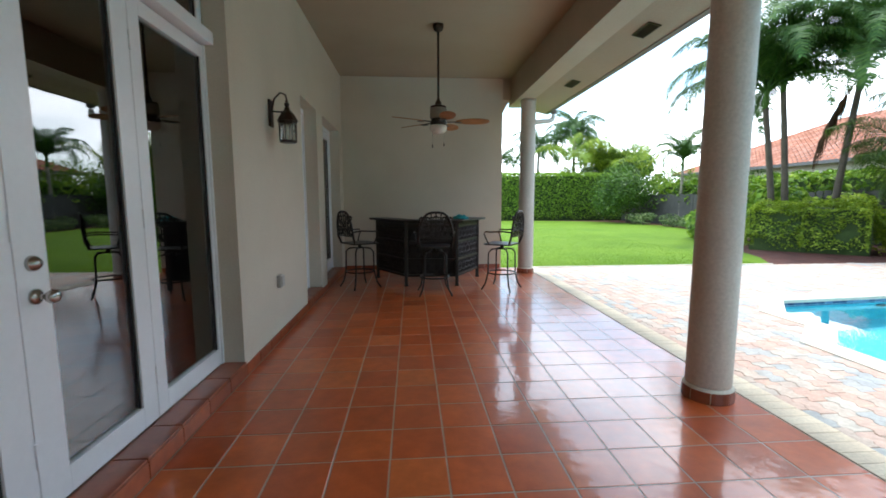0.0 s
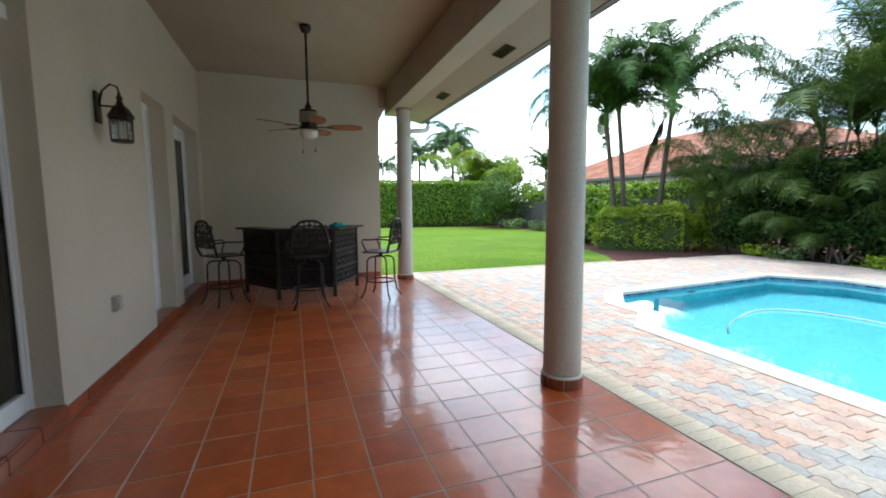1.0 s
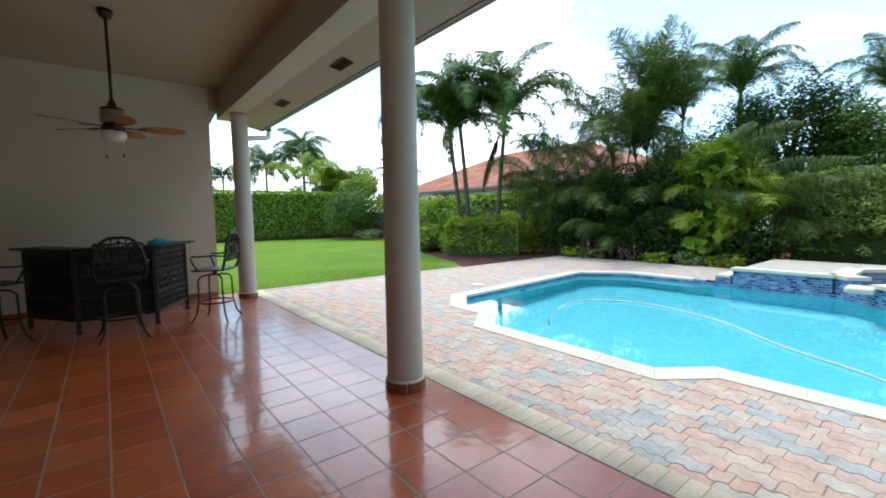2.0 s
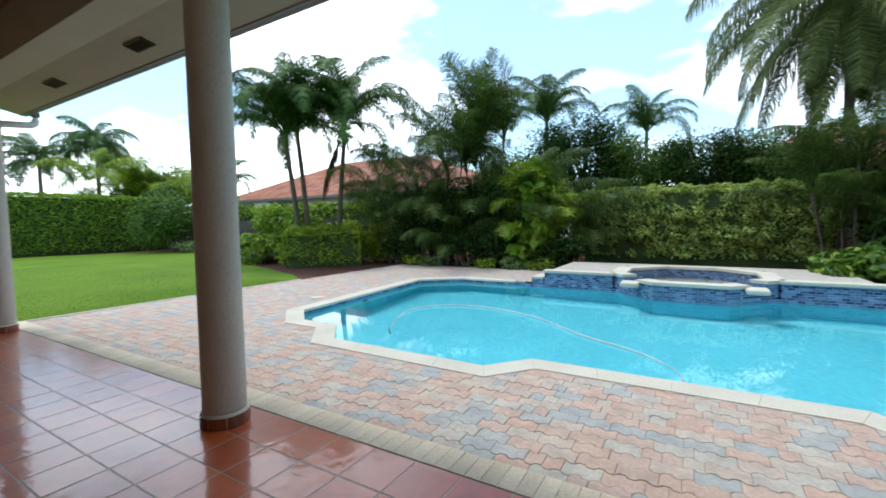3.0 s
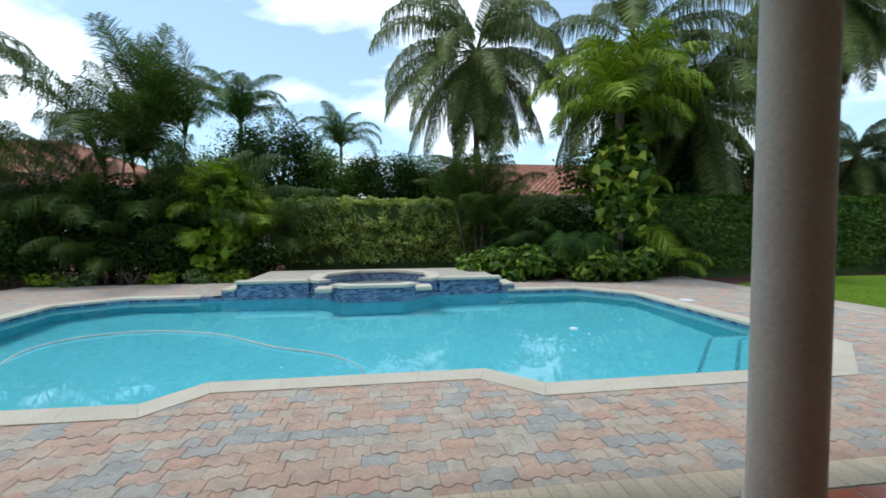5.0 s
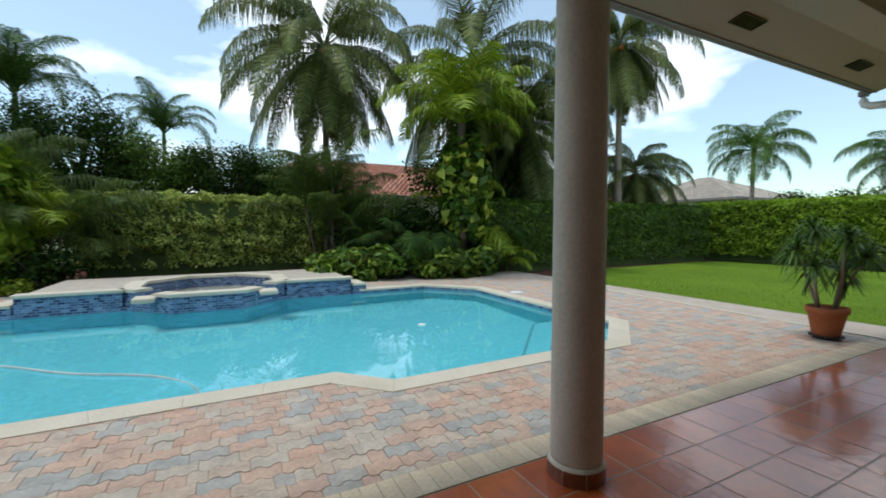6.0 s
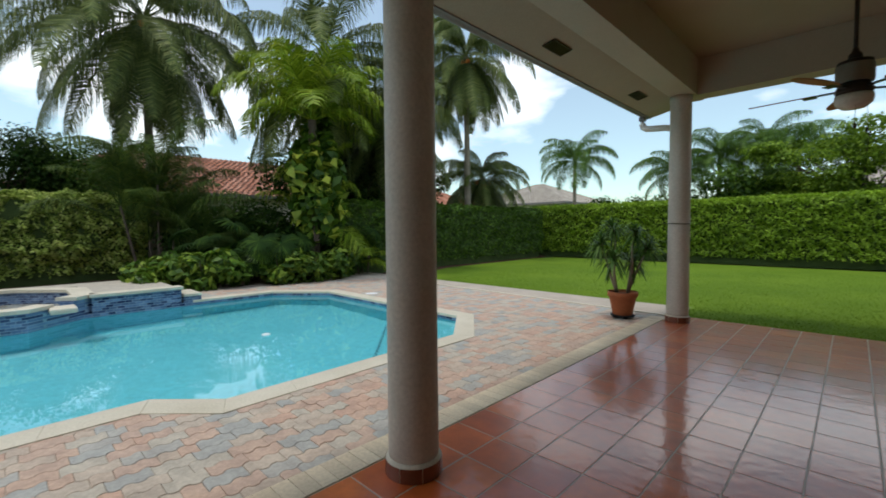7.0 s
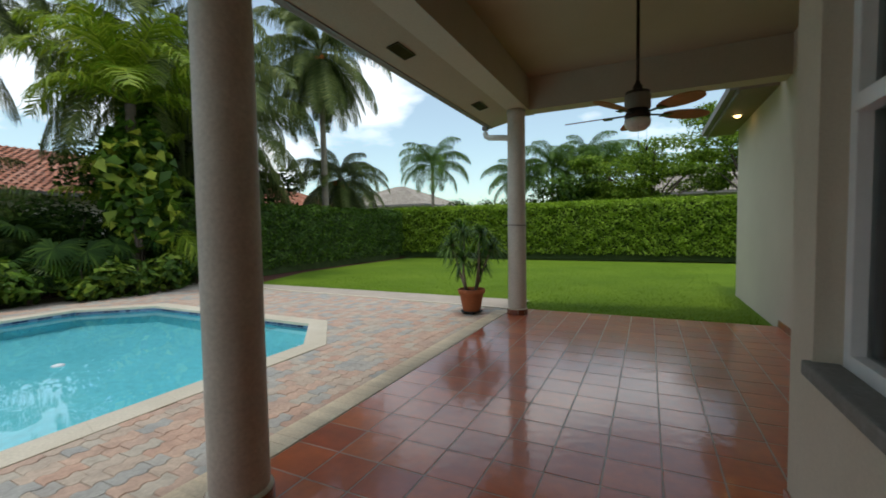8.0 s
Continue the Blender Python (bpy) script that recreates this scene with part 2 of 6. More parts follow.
SOIL = surface("soil", (0.03, 0.02, 0.013), (0.06, 0.04, 0.028), 0.95, 8.0, 70, 0.8, 0.01)
MULCH = surface("mulch", (0.055, 0.016, 0.009), (0.12, 0.036, 0.02), 0.95, 3.0, 28, 1.0, 0.03)
LAWN = surface("lawn_grass", (0.095, 0.175, 0.010), (0.150, 0.240, 0.018), 0.9, 0.45, 55, 0.9, 0.02, 0, 0.15)
EARTH = surface("far_ground", (0.06, 0.10, 0.025), (0.10, 0.15, 0.04), 0.95, 0.1, 3, 0.5, 0.05)
BARK = surface("palm_bark", (0.20, 0.17, 0.13), (0.32, 0.28, 0.22), 0.9, 3.0, 25, 0.6, 0.01)
BARK_DARK = surface("dark_bark", (0.07, 0.055, 0.04), (0.13, 0.10, 0.075), 0.9, 3.0, 25, 0.6, 0.01)
FENCE = surface("weathered_wood", (0.055, 0.052, 0.046), (0.095, 0.09, 0.08), 0.9, 1.2, 30, 0.5, 0.004)
ROOF_RED = pieces("red_roof_tile", [(0.32, 0.125, 0.074), (0.41, 0.175, 0.108), (0.36, 0.145, 0.086), (0.45, 0.215, 0.145)], 0.8, True, 8.0, 0.4, 0.01, 0.3, 0.6)
ROOF_TAN = pieces("tan_roof_tile", [(0.38, 0.34, 0.29), (0.46, 0.42, 0.36), (0.42, 0.38, 0.33)], 0.8, True, 8.0, 0.4, 0.01, 0.3, 0.6)
ROOF_HOME = pieces("slate_roof_tile", [(0.15, 0.16, 0.17), (0.22, 0.23, 0.24), (0.19, 0.19, 0.20)], 0.5, True, 8.0, 0.4, 0.01, 0.4, 0.6)
FAR_WALL = surface("far_wall", (0.60, 0.56, 0.48), (0.68, 0.64, 0.56), 0.85, 0.5, 20, 0.2, 0.004)
INSIDE = surface("room_paint", (0.66, 0.62, 0.55), (0.74, 0.70, 0.63), 0.9, 0.6, 40, 0.1, 0.002)
INFLOOR = surface("room_floor", (0.42, 0.36, 0.29), (0.52, 0.46, 0.38), 0.3, 1.0, 20, 0.1, 0.002)
DARK = surface("vent_shadow", (0.015, 0.014, 0.013), (0.03, 0.028, 0.026), 0.8, 5.0, 60, 0.2, 0.002)
PLASTIC = surface("outlet_cover", (0.42, 0.41, 0.38), (0.50, 0.49, 0.46), 0.5, 5.0, 60, 0.05, 0.001)
HOSE = surface("pool_hose", (0.42, 0.47, 0.45), (0.56, 0.60, 0.58), 0.5, 4.0, 40, 0.1, 0.002)
CLOTH = surface("turquoise_cloth", (0.02, 0.24, 0.26), (0.05, 0.36, 0.38), 0.9, 8.0, 80, 0.5, 0.004)
HEDGE = leafy("hedge_leaf", (0.14, 0.25, 0.016), (0.24, 0.40, 0.03), (0.40, 0.58, 0.07), 0.5, 0.45, 2.2)
GRASS = leafy("grass_blade", (0.12, 0.22, 0.012), (0.17, 0.29, 0.02), (0.24, 0.37, 0.035), 0.7, 0.3)
HEDGE_N = leafy("dark_hedge_leaf", (0.035, 0.09, 0.012), (0.075, 0.16, 0.018), (0.15, 0.27, 0.03), 0.45, 0.3, 1.8)
BOX_LEAF = leafy("yellow_green_leaf", (0.16, 0.26, 0.015), (0.31, 0.43, 0.028), (0.52, 0.61, 0.07), 0.5, 0.35)
# Variegated leaf, its pale tones raised to stand in for light on leaf tops.
SPA_LEAF = leafy("variegated_lit_leaf", (0.14, 0.23, 0.035), (0.40, 0.52, 0.11), (0.74, 0.80, 0.30), 0.5, 0.35, 2.0)
PALM_LEAF = leafy("palm_leaf", (0.03, 0.078, 0.017), (0.06, 0.138, 0.026), (0.115, 0.21, 0.042), 0.55, 0.3)
COCO_LEAF = leafy("coconut_leaf", (0.04, 0.07, 0.017), (0.11, 0.155, 0.038), (0.27, 0.31, 0.10), 0.55, 0.3)
ARECA_LEAF = leafy("areca_leaf", (0.03, 0.065, 0.013), (0.065, 0.12, 0.022), (0.17, 0.22, 0.04), 0.55, 0.3)
BRIGHT_LEAF = leafy("bright_leaf", (0.10, 0.20, 0.012), (0.19, 0.33, 0.022), (0.38, 0.50, 0.06), 0.5, 0.3)
VINE_LEAF = leafy("vine_leaf", (0.04, 0.10, 0.012), (0.11, 0.21, 0.018), (0.72, 0.76, 0.12), 0.45, 0.35, 2.0)
# Near-black green: the shadow deep in the foliage is put into the leaf colour.
SHADE_LEAF = leafy("shaded_leaf", (0.012, 0.034, 0.008), (0.026, 0.064, 0.012), (0.062, 0.115, 0.02), 0.8, 0.25, 0.6, 0.12)
TREE_LEAF = leafy("tree_leaf", (0.07, 0.14, 0.010), (0.16, 0.28, 0.020), (0.31, 0.45, 0.05), 0.5, 0.4)
VARIEGATED = leafy("pale_shrub_leaf", (0.06, 0.12, 0.03), (0.16, 0.25, 0.08), (0.36, 0.42, 0.18), 0.5, 0.25)
DEAD_LEAF = leafy("dead_leaf", (0.035, 0.018, 0.008), (0.08, 0.04, 0.018), (0.13, 0.07, 0.03), 0.8, 0.15)
LUSH_LEAF = leafy("lush_leaf", (0.11, 0.19, 0.012), (0.24, 0.35, 0.022), (0.46, 0.54, 0.07), 0.5, 0.35)
BED_LEAF = leafy("bed_leaf", (0.035, 0.09, 0.012), (0.10, 0.20, 0.022), (0.32, 0.43, 0.06), 0.5, 0.3)
# Dark green of the hedge filler block, painted as the shade between leaves.
CORE = surface("hedge_inner_shade", (0.03, 0.055, 0.012), (0.055, 0.09, 0.02), 0.95, 3.0, 20, 0.8, 0.03)
FRUIT = surface("orange_fruit", (0.45, 0.12, 0.02), (0.60, 0.20, 0.04), 0.5, 5, 30, 0.05, 0.001, 0, 0.4, "Object")


def lamp_glow(name, colour, strength):
    m, n, l, p = nodes_of(name)
    p.inputs["Emission Color"].default_value = (*colour, 1)
    p.inputs["Emission Strength"].default_value = strength
    return m


BULB = lamp_glow("warm_bulb", (1.0, 0.62, 0.25), 9.0)

# ---- mesh helpers ----
def empty(name, x=0, y=0, z=0, rz=0):
    ob = new(name)
    ob.empty_display_size = 0.1
    ob.matrix_basis = pose(x, y, z, 0, 0, rz)
    return ob


def part(name, bm, material, parent=None, label="", smooth=False):
    me = bpy.data.meshes.new(name)
    bm.to_mesh(me)
    bm.free()
    me.materials.append(material)
    if smooth:
        me.polygons.foreach_set("use_smooth", [True] * len(me.polygons))
    ob = new(name, me)
    ob.parent = parent
    if label:
        tagged(ob, label)
    return ob


def np_mesh(name, verts, quads, material):
    """A mesh from arrays of corners and four-cornered faces."""
    me = bpy.data.meshes.new(name)
    verts, quads = np.asarray(verts, dtype=np.float32), np.asarray(quads, dtype=np.int32)
    me.vertices.add(len(verts))
    me.vertices.foreach_set("co", verts.ravel())
    me.loops.add(quads.size)
    me.loops.foreach_set("vertex_index", quads.ravel())
    me.polygons.add(len(quads))
    me.polygons.foreach_set("loop_start", np.arange(0, quads.size, 4, dtype=np.int32))
    me.update(calc_edges=True)
    me.validate()
    me.materials.append(material)
    return me


def box(bm, x0, x1, y0, y1, z0, z1, bevel=0.0, m=None):
    r = bmesh.ops.create_cube(bm, size=1.0, matrix=Matrix.Translation(((x0 + x1) / 2, (y0 + y1) / 2, (z0 + z1) / 2)) @ Matrix.Diagonal((x1 - x0, y1 - y0, z1 - z0, 1)))
    vs = r["verts"]
    if bevel:
        es = {e for v in vs for e in v.link_edges}
        vs = [v for v in bmesh.ops.bevel(bm, geom=list(es), offset=bevel, segments=2, affect="EDGES", profile=0.6)["verts"]] or vs
    if m is not None:
        bmesh.ops.transform(bm, matrix=m, verts=list({v for v in vs}))
    return vs


def boxes(*dims, bevel=0.0):
    bm = bmesh.new()
    for d in dims:
        box(bm, *d, bevel=bevel)
    return bm


def lathe(profile, seg=24, caps=True):
    """A turned shape from (radius, height) pairs, bottom to top."""
    bm = bmesh.new()
    rings = []
    for r, z in profile:
        rings.append([bm.verts.new((r * math.cos(2 * math.pi * i / seg), r * math.sin(2 * math.pi * i / seg), z)) for i in range(seg)])
    for a, b in zip(rings, rings[1:]):
        for i in range(seg):
            bm.faces.new((a[i], a[(i + 1) % seg], b[(i + 1) % seg], b[i]))
    if caps:
        bm.faces.new(rings[0][::-1])
        bm.faces.new(rings[-1])
    return bm


def tube(bm, pts, radius, seg=8, taper=None):
    """A round bar along points."""
    pts = [Vector(p) for p in pts]
    rings = []
    for i, p in enumerate(pts):
        d = (pts[min(i + 1, len(pts) - 1)] - pts[max(i - 1, 0)]).normalized()
        u = d.cross(Vector((0, 0, 1)))
        if u.length < 1e-3:
            u = d.cross(Vector((1, 0, 0)))
        u.normalize()
        w = d.cross(u)
        r = radius if taper is None else radius + (taper - radius) * i / (len(pts) - 1)
        rings.append([bm.verts.new(p + (u * math.cos(2 * math.pi * k / seg) + w * math.sin(2 * math.pi * k / seg)) * r) for k in range(seg)])
    for a, b in zip(rings, rings[1:]):
        for k in range(seg):
            bm.faces.new((a[k], a[(k + 1) % seg], b[(k + 1) % seg], b[k]))
    bm.faces.new(rings[0][::-1])
    bm.faces.new(rings[-1])
    return bm


def prism(bm, outline, z0, z1):
    """An upright solid over a plan outline."""
    lo = [bm.verts.new((x, y, z0)) for x, y in outline]
    hi = [bm.verts.new((x, y, z1)) for x, y in outline]
    n = len(outline)
    fs = [bm.faces.new(hi), bm.faces.new(lo[::-1])]
    for i in range(n):
        fs.append(bm.faces.new((lo[i], lo[(i + 1) % n], hi[(i + 1) % n], hi[i])))
    bmesh.ops.recalc_face_normals(bm, faces=fs)
    return fs


def inside(x, y, poly):
    hit = False
    for (x1, y1), (x2, y2) in zip(poly, poly[1:] + poly[:1]):
        if (y1 > y) != (y2 > y) and x < (x2 - x1) * (y - y1) / (y2 - y1) + x1:
            hit = not hit
    return hit


def structure(name, bm, material, label="", smooth=False, parent=None):
    ob = part(name, bm, material, parent, smooth=smooth)
    return tagged(ob, label or name.replace("_", " "), "", "", "structure")


# ---- plan ----
P = 0.3175                     # pitch of the floor tiles
WX, BACK, FRONT = -1.26, 6.93, -10.0   # house wall, end wall, open end of the patio
EDGE = 2.575                   # tile edge against the pavers
COLX, COLY = 2.355, (6.41, 0.926, -4.12, -9.55)
CEIL, BEAM = 3.90, 3.38
BAYX, BAY0, BAY1 = -0.25, -5.29, -3.25

POOL_OUT = [(5.35, 3.97), (4.69, 3.20), (4.70, 2.55), (4.12, 2.02), (4.08, -0.38), (4.53, -0.74), (4.53, -3.14), (4.05, -3.60), (4.10, -6.78), (5.05, -7.90), (9.35, -7.95), (10.55, -6.90), (10.62, 3.25), (9.75, 4.35)]


def inset(poly, d):
    """The outline moved inwards by d."""
    n, out = len(poly), []
    area = sum(a[0] * b[1] - b[0] * a[1] for a, b in zip(poly, poly[1:] + poly[:1]))
    s = 1 if area > 0 else -1
    for i in range(n):
        a, b, c = Vector(poly[i - 1]), Vector(poly[i]), Vector(poly[(i + 1) % n])
        e1, e2 = (b - a).normalized(), (c - b).normalized()
        n1, n2 = Vector((-e1.y, e1.x)) * s, Vector((-e2.y, e2.x)) * s
        k = (n1 + n2)
        k = k / max(0.35, k.dot(n1))
        out.append((b.x + k.x * d, b.y + k.y * d))
    return out


POOL_MID, POOL_IN = inset(POOL_OUT, 0.14), inset(POOL_OUT, 0.28)

# ---- ground ----
HOLE = inset(POOL_OUT, 0.10)


def sheet_with_hole(x0, x1, y0, y1, z, hole):
    bm = bmesh.new()
    far = [bm.verts.new((x, y, z)) for x, y in ((x0, y0), (x1, y0), (x1, y1), (x0, y1))]
    near = [bm.verts.new((x, y, z)) for x, y in hole]
    es = [bm.edges.new((far[i], far[(i + 1) % 4])) for i in range(4)] + [bm.edges.new((near[i], near[(i + 1) % len(near)])) for i in range(len(near))]
    bmesh.ops.triangle_fill(bm, use_beauty=True, edges=es, normal=(0, 0, 1))
    return bm


structure("ground", sheet_with_hole(-400, 400, -400, 400, -0.13, HOLE), EARTH, "green earth reaching to the horizon")
structure("joint_bed", sheet_with_hole(EDGE - 0.02, 12.9, -11.0, 7.03, -0.018, HOLE), SAND, "dark sand bed under the pavers")


def lawn(name, outline, label):
    bm = bmesh.new()
    prism(bm, outline, -0.125, -0.055)
    return structure(name, bm, LAWN, label)


lawn("lawn_north", [(-14, 7.06), (8.35, 7.06), (9.2, 8.4), (10.6, 12.2), (12.4, 14.5), (14.0, 17.5), (14.6, 22.0), (13.0, 26.2), (9.0, 28.0), (-14, 28.4)], "mown bright green lawn beside the pool terrace")
lawn("lawn_south", [(-14, -21.7), (11.2, -21.7), (11.7, -20.5), (11.6, -14.2), (10.6, -11.4), (9.4, -10.3), (2.6, -9.93), (-14, -10.02)][::-1], "mown green lawn in front of a hedge")
bm = bmesh.new()
prism(bm, [(8.3, 7.05), (12.95, 7.0), (12.95, -11.0), (9.5, -10.6), (12.6, -23.5), (-14, -23.6), (-14, -24.5), (22, -25), (22, 30), (-14, 31), (-14, 28.0), (9, 27.6), (13, 25.8), (14.3, 22), (13.8, 17.4), (12, 14), (10.3, 12), (9, 8.5)], -0.128, -0.085)
structure("mulch_bed", bm, MULCH, "red-brown shredded bark mulch under the planting")

def edging(name, line, width=0.06):
    """A narrow concrete strip along a line in plan."""
    for a, b in zip(line, line[1:]):
        a, b = Vector(a), Vector(b)
        d = (b - a).normalized()
        w = Vector((-d.y, d.x)) * width / 2
        bm = bmesh.new()
        prism(bm, [tuple(a - w), tuple(b - w), tuple(b + w), tuple(a + w)], -0.12, 0.001)
        structure(name, bm, COPING, "narrow pale concrete edging between paving and lawn")


edging("kerb_north", [(2.62, 7.052), (8.32, 7.052)])
edging("kerb_south", [(2.62, -9.965), (8.8, -10.262), (9.6, -10.44)])

# ---- house ----
def wall_with_openings(name, x0, x1, y0, y1, z0, z1, openings, material, label):
    """A wall along y, with openings (y0, y1, z0, z1) through it."""
    bm, ys = bmesh.new(), y0
    for a, b, lo, hi in sorted(openings):
        if a > ys:
            box(bm, x0, x1, ys, a, z0, z1)
        if lo > z0:
            box(bm, x0, x1, a, b, z0, lo)
        if hi < z1:
            box(bm, x0, x1, a, b, hi, z1)
        ys = b
    if ys < y1:
        box(bm, x0, x1, ys, y1, z0, z1)
    return structure(name, bm, material, label)


D1, D2, D3 = (-1.10, 1.56, 0.0, 3.45), (3.72, 4.62, 0.0, 2.78), (5.06, 6.60, 0.0, 2.78)
WIN = (-4.97, -3.58, 0.84, 3.05)
wall_with_openings("wall_west", WX - 0.28, WX, BAY1, BACK, -0.1, CEIL, [D1, D2, D3], STUCCO, "cream stucco house wall with door openings")
wall_with_openings("wall_bay", BAYX - 0.26, BAYX, BAY0, BAY1, -0.1, CEIL, [WIN], STUCCO, "cream stucco wall with a large window")
structure("wall_bay_south", boxes((WX - 0.28, BAYX - 0.26, BAY0, BAY0 + 0.25, -0.1, CEIL)), STUCCO, "cream stucco return wall beside the window")
structure("wall_bay_north", boxes((WX, BAYX - 0.26, BAY1 - 0.25, BAY1, -0.1, CEIL)), STUCCO, "cream stucco return wall")
structure("wall_southwest", boxes((WX - 0.28, WX, -13.3, BAY0, -0.1, 3.48), (WX - 0.28, WX, -10.0, BAY0, 3.48, CEIL)), STUCCO, "pale stucco house wall running out past the patio")
structure("wall_north", boxes((WX - 0.28, 2.02, BACK, BACK + 0.24, -0.1, CEIL)), STUCCO, "cream stucco end wall of the patio")
structure("wall_far_west", boxes((-9.3, -9.0, -13.3, BACK + 0.24, -0.1, 3.9)), STUCCO, "rear wall of the house")
structure("wall_house_south", boxes((-9.0, WX - 0.28, -13.3, -13.02, -0.1, 3.48)), STUCCO, "south wall of the house")
structure("wall_house_north", boxes((-9.0, WX - 0.28, BACK, BACK + 0.24, -0.1, CEIL)), STUCCO, "north wall of the house")
structure("room_partition", boxes((-3.95, -3.8, -12.4, BACK, 0.0, CEIL)), INSIDE, "dim inner wall seen through the glass")
structure("room_floor", boxes((-9.0, WX - 0.28, -12.4, BACK, -0.12, 0.10)), INFLOOR, "polished floor of the rooms")
structure("ceiling", boxes((-9.0, 2.5, FRONT + 0.04, BACK + 0.24, CEIL, CEIL + 0.1)), CEILING, "painted patio ceiling, tan darkened for shade under the roof")

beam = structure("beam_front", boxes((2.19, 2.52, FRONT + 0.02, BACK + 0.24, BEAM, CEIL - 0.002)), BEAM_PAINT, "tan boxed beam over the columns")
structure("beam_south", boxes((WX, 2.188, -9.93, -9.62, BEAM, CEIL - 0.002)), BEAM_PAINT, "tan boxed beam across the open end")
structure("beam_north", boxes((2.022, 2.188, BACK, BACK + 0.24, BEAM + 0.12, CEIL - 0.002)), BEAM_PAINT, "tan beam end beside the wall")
bm = bmesh.new()
for pts in [[(2.022, 3.50), (2.17, 3.50), (2.022, 3.22)]]:
    a = [bm.verts.new((x, BACK + 0.04, z)) for x, z in pts]
    b = [bm.verts.new((x, BACK + 0.20, z)) for x, z in pts]
    bm.faces.new(a), bm.faces.new(b[::-1])
    for i in range(3):
        bm.faces.new((a[i], a[(i + 1) % 3], b[(i + 1) % 3], b[i]))
bmesh.ops.recalc_face_normals(bm, faces=bm.faces)
structure("trim", bm, STUCCO, "small slanted stucco bracket at the wall head")

# sloping soffit, fascia and roof
bm = bmesh.new()
SOFX, SOFZ = 3.00, 3.285
sec = [(2.522, BEAM + 0.005), (SOFX, SOFZ), (SOFX, SOFZ + 0.03), (2.522, BEAM + 0.05)]
ya, yb = FRONT - 0.15, BACK + 0.35
a = [bm.verts.new((x, ya, z)) for x, z in sec]
b = [bm.verts.new((x, yb, z)) for x, z in sec]
bm.faces.new(a), bm.faces.new(b[::-1])
for i in range(4):
    bm.faces.new((a[i], a[(i + 1) % 4], b[(i + 1) % 4], b[i]))
bmesh.ops.recalc_face_normals(bm, faces=bm.faces)
structure("soffit", bm, CEILING, "sloping eave soffit, its colour darkened for shade")
structure("fascia", boxes((SOFX + 0.002, SOFX + 0.03, ya, yb, SOFZ - 0.012, SOFZ + 0.17)), FASCIA, "dark fascia board along the eave")
bm = bmesh.new()
gut = [(SOFX + 0.032, 0.10), (SOFX + 0.032, 0.0), (SOFX + 0.07, -0.015), (SOFX + 0.125, 0.01), (SOFX + 0.145, 0.11), (SOFX + 0.135, 0.11), (SOFX + 0.115, 0.02), (SOFX + 0.07, -0.003), (SOFX + 0.042, 0.01), (SOFX + 0.042, 0.10)]
gut = [(x, SOFZ + z) for x, z in gut]
a = [bm.verts.new((x, ya, z)) for x, z in gut]
b = [bm.verts.new((x, yb, z)) for x, z in gut]
for i in range(len(gut)):
    bm.faces.new((a[i], a[(i + 1) % len(gut)], b[(i + 1) % len(gut)], b[i]))
bm.faces.new(a), bm.faces.new(b[::-1])
bmesh.ops.recalc_face_normals(bm, faces=bm.faces)
structure("gutter", bm, FASCIA, "dark metal rain gutter on the eave")


def roof_slab(name, eave, ridge, y0, y1, material, label, course=0.34):
    """A pitched roof face along y in overlapping courses, with its back slope."""
    bm = bmesh.new()
    for (xe, ze), (xr, zr) in ((eave, ridge), ((2 * ridge[0] - eave[0], eave[1]), ridge)):
        run = math.hypot(xr - xe, zr - ze)
        n = int(run / course)
        for i in range(n):
            f0, f1 = i / n, (i + 1.08) / n
            p0 = Vector((xe + (xr - xe) * f0, 0, ze + (zr - ze) * f0 + 0.045))
            p1 = Vector((xe + (xr - xe) * f1, 0, ze + (zr - ze) * f1 + 0.01))
            q = [bm.verts.new((p0.x, y0, p0.z)), bm.verts.new((p0.x, y1, p0.z)), bm.verts.new((p1.x, y1, p1.z)), bm.verts.new((p1.x, y0, p1.z))]
            d = [bm.verts.new((p0.x, y0, p0.z - 0.04)), bm.verts.new((p0.x, y1, p0.z - 0.04)), bm.verts.new((p1.x, y1, p1.z - 0.04)), bm.verts.new((p1.x, y0, p1.z - 0.04))]
            bm.faces.new(q), bm.faces.new(d[::-1])
            for k in range(4):
                bm.faces.new((q[k], d[k], d[(k + 1) % 4], q[(k + 1) % 4]))
    bmesh.ops.recalc_face_normals(bm, faces=bm.faces)
    return structure(name, bm, material, label)


roof_slab("roof", (SOFX + 0.06, 3.48), (-3.2, 8.3), ya, yb, ROOF_HOME, "grey tiled roof of the house")
roof_slab("roof_wing", (-0.78, 3.48), (-5.2, 4.9), -13.9, -10.2, ROOF_HOME, "grey tiled roof over the side wing")
structure("soffit_wing", boxes((WX, -0.78, -13.9, -10.2, 3.41, 3.48)), WING_SOFFIT, "brown boarded eave soffit over the side wall")
structure("fascia_wing", boxes((-0.778, -0.75, -13.9, -10.2, 3.36, 3.56), (-0.748, -0.66, -13.9, -10.2, 3.42, 3.54)), FASCIA, "dark fascia board over the side wall")

# door sills and skirting in the same red tile, coloured darker for wall shade
def sill(name, y0, y1, label):
    bm, n = bmesh.new(), max(2, round((y1 - y0) / P))
    for i in range(n):
        a, b = y0 + (y1 - y0) * i / n + 0.004, y0 + (y1 - y0) * (i + 1) / n - 0.004
        box(bm, WX - 0.17, WX + 0.012, a, b, 0.105, 0.122, 0.004)
        box(bm, WX + 0.002, WX + 0.018, a, b, 0.004, 0.104, 0.003)
    return structure(name, bm, SKIRT_SHADED, label)


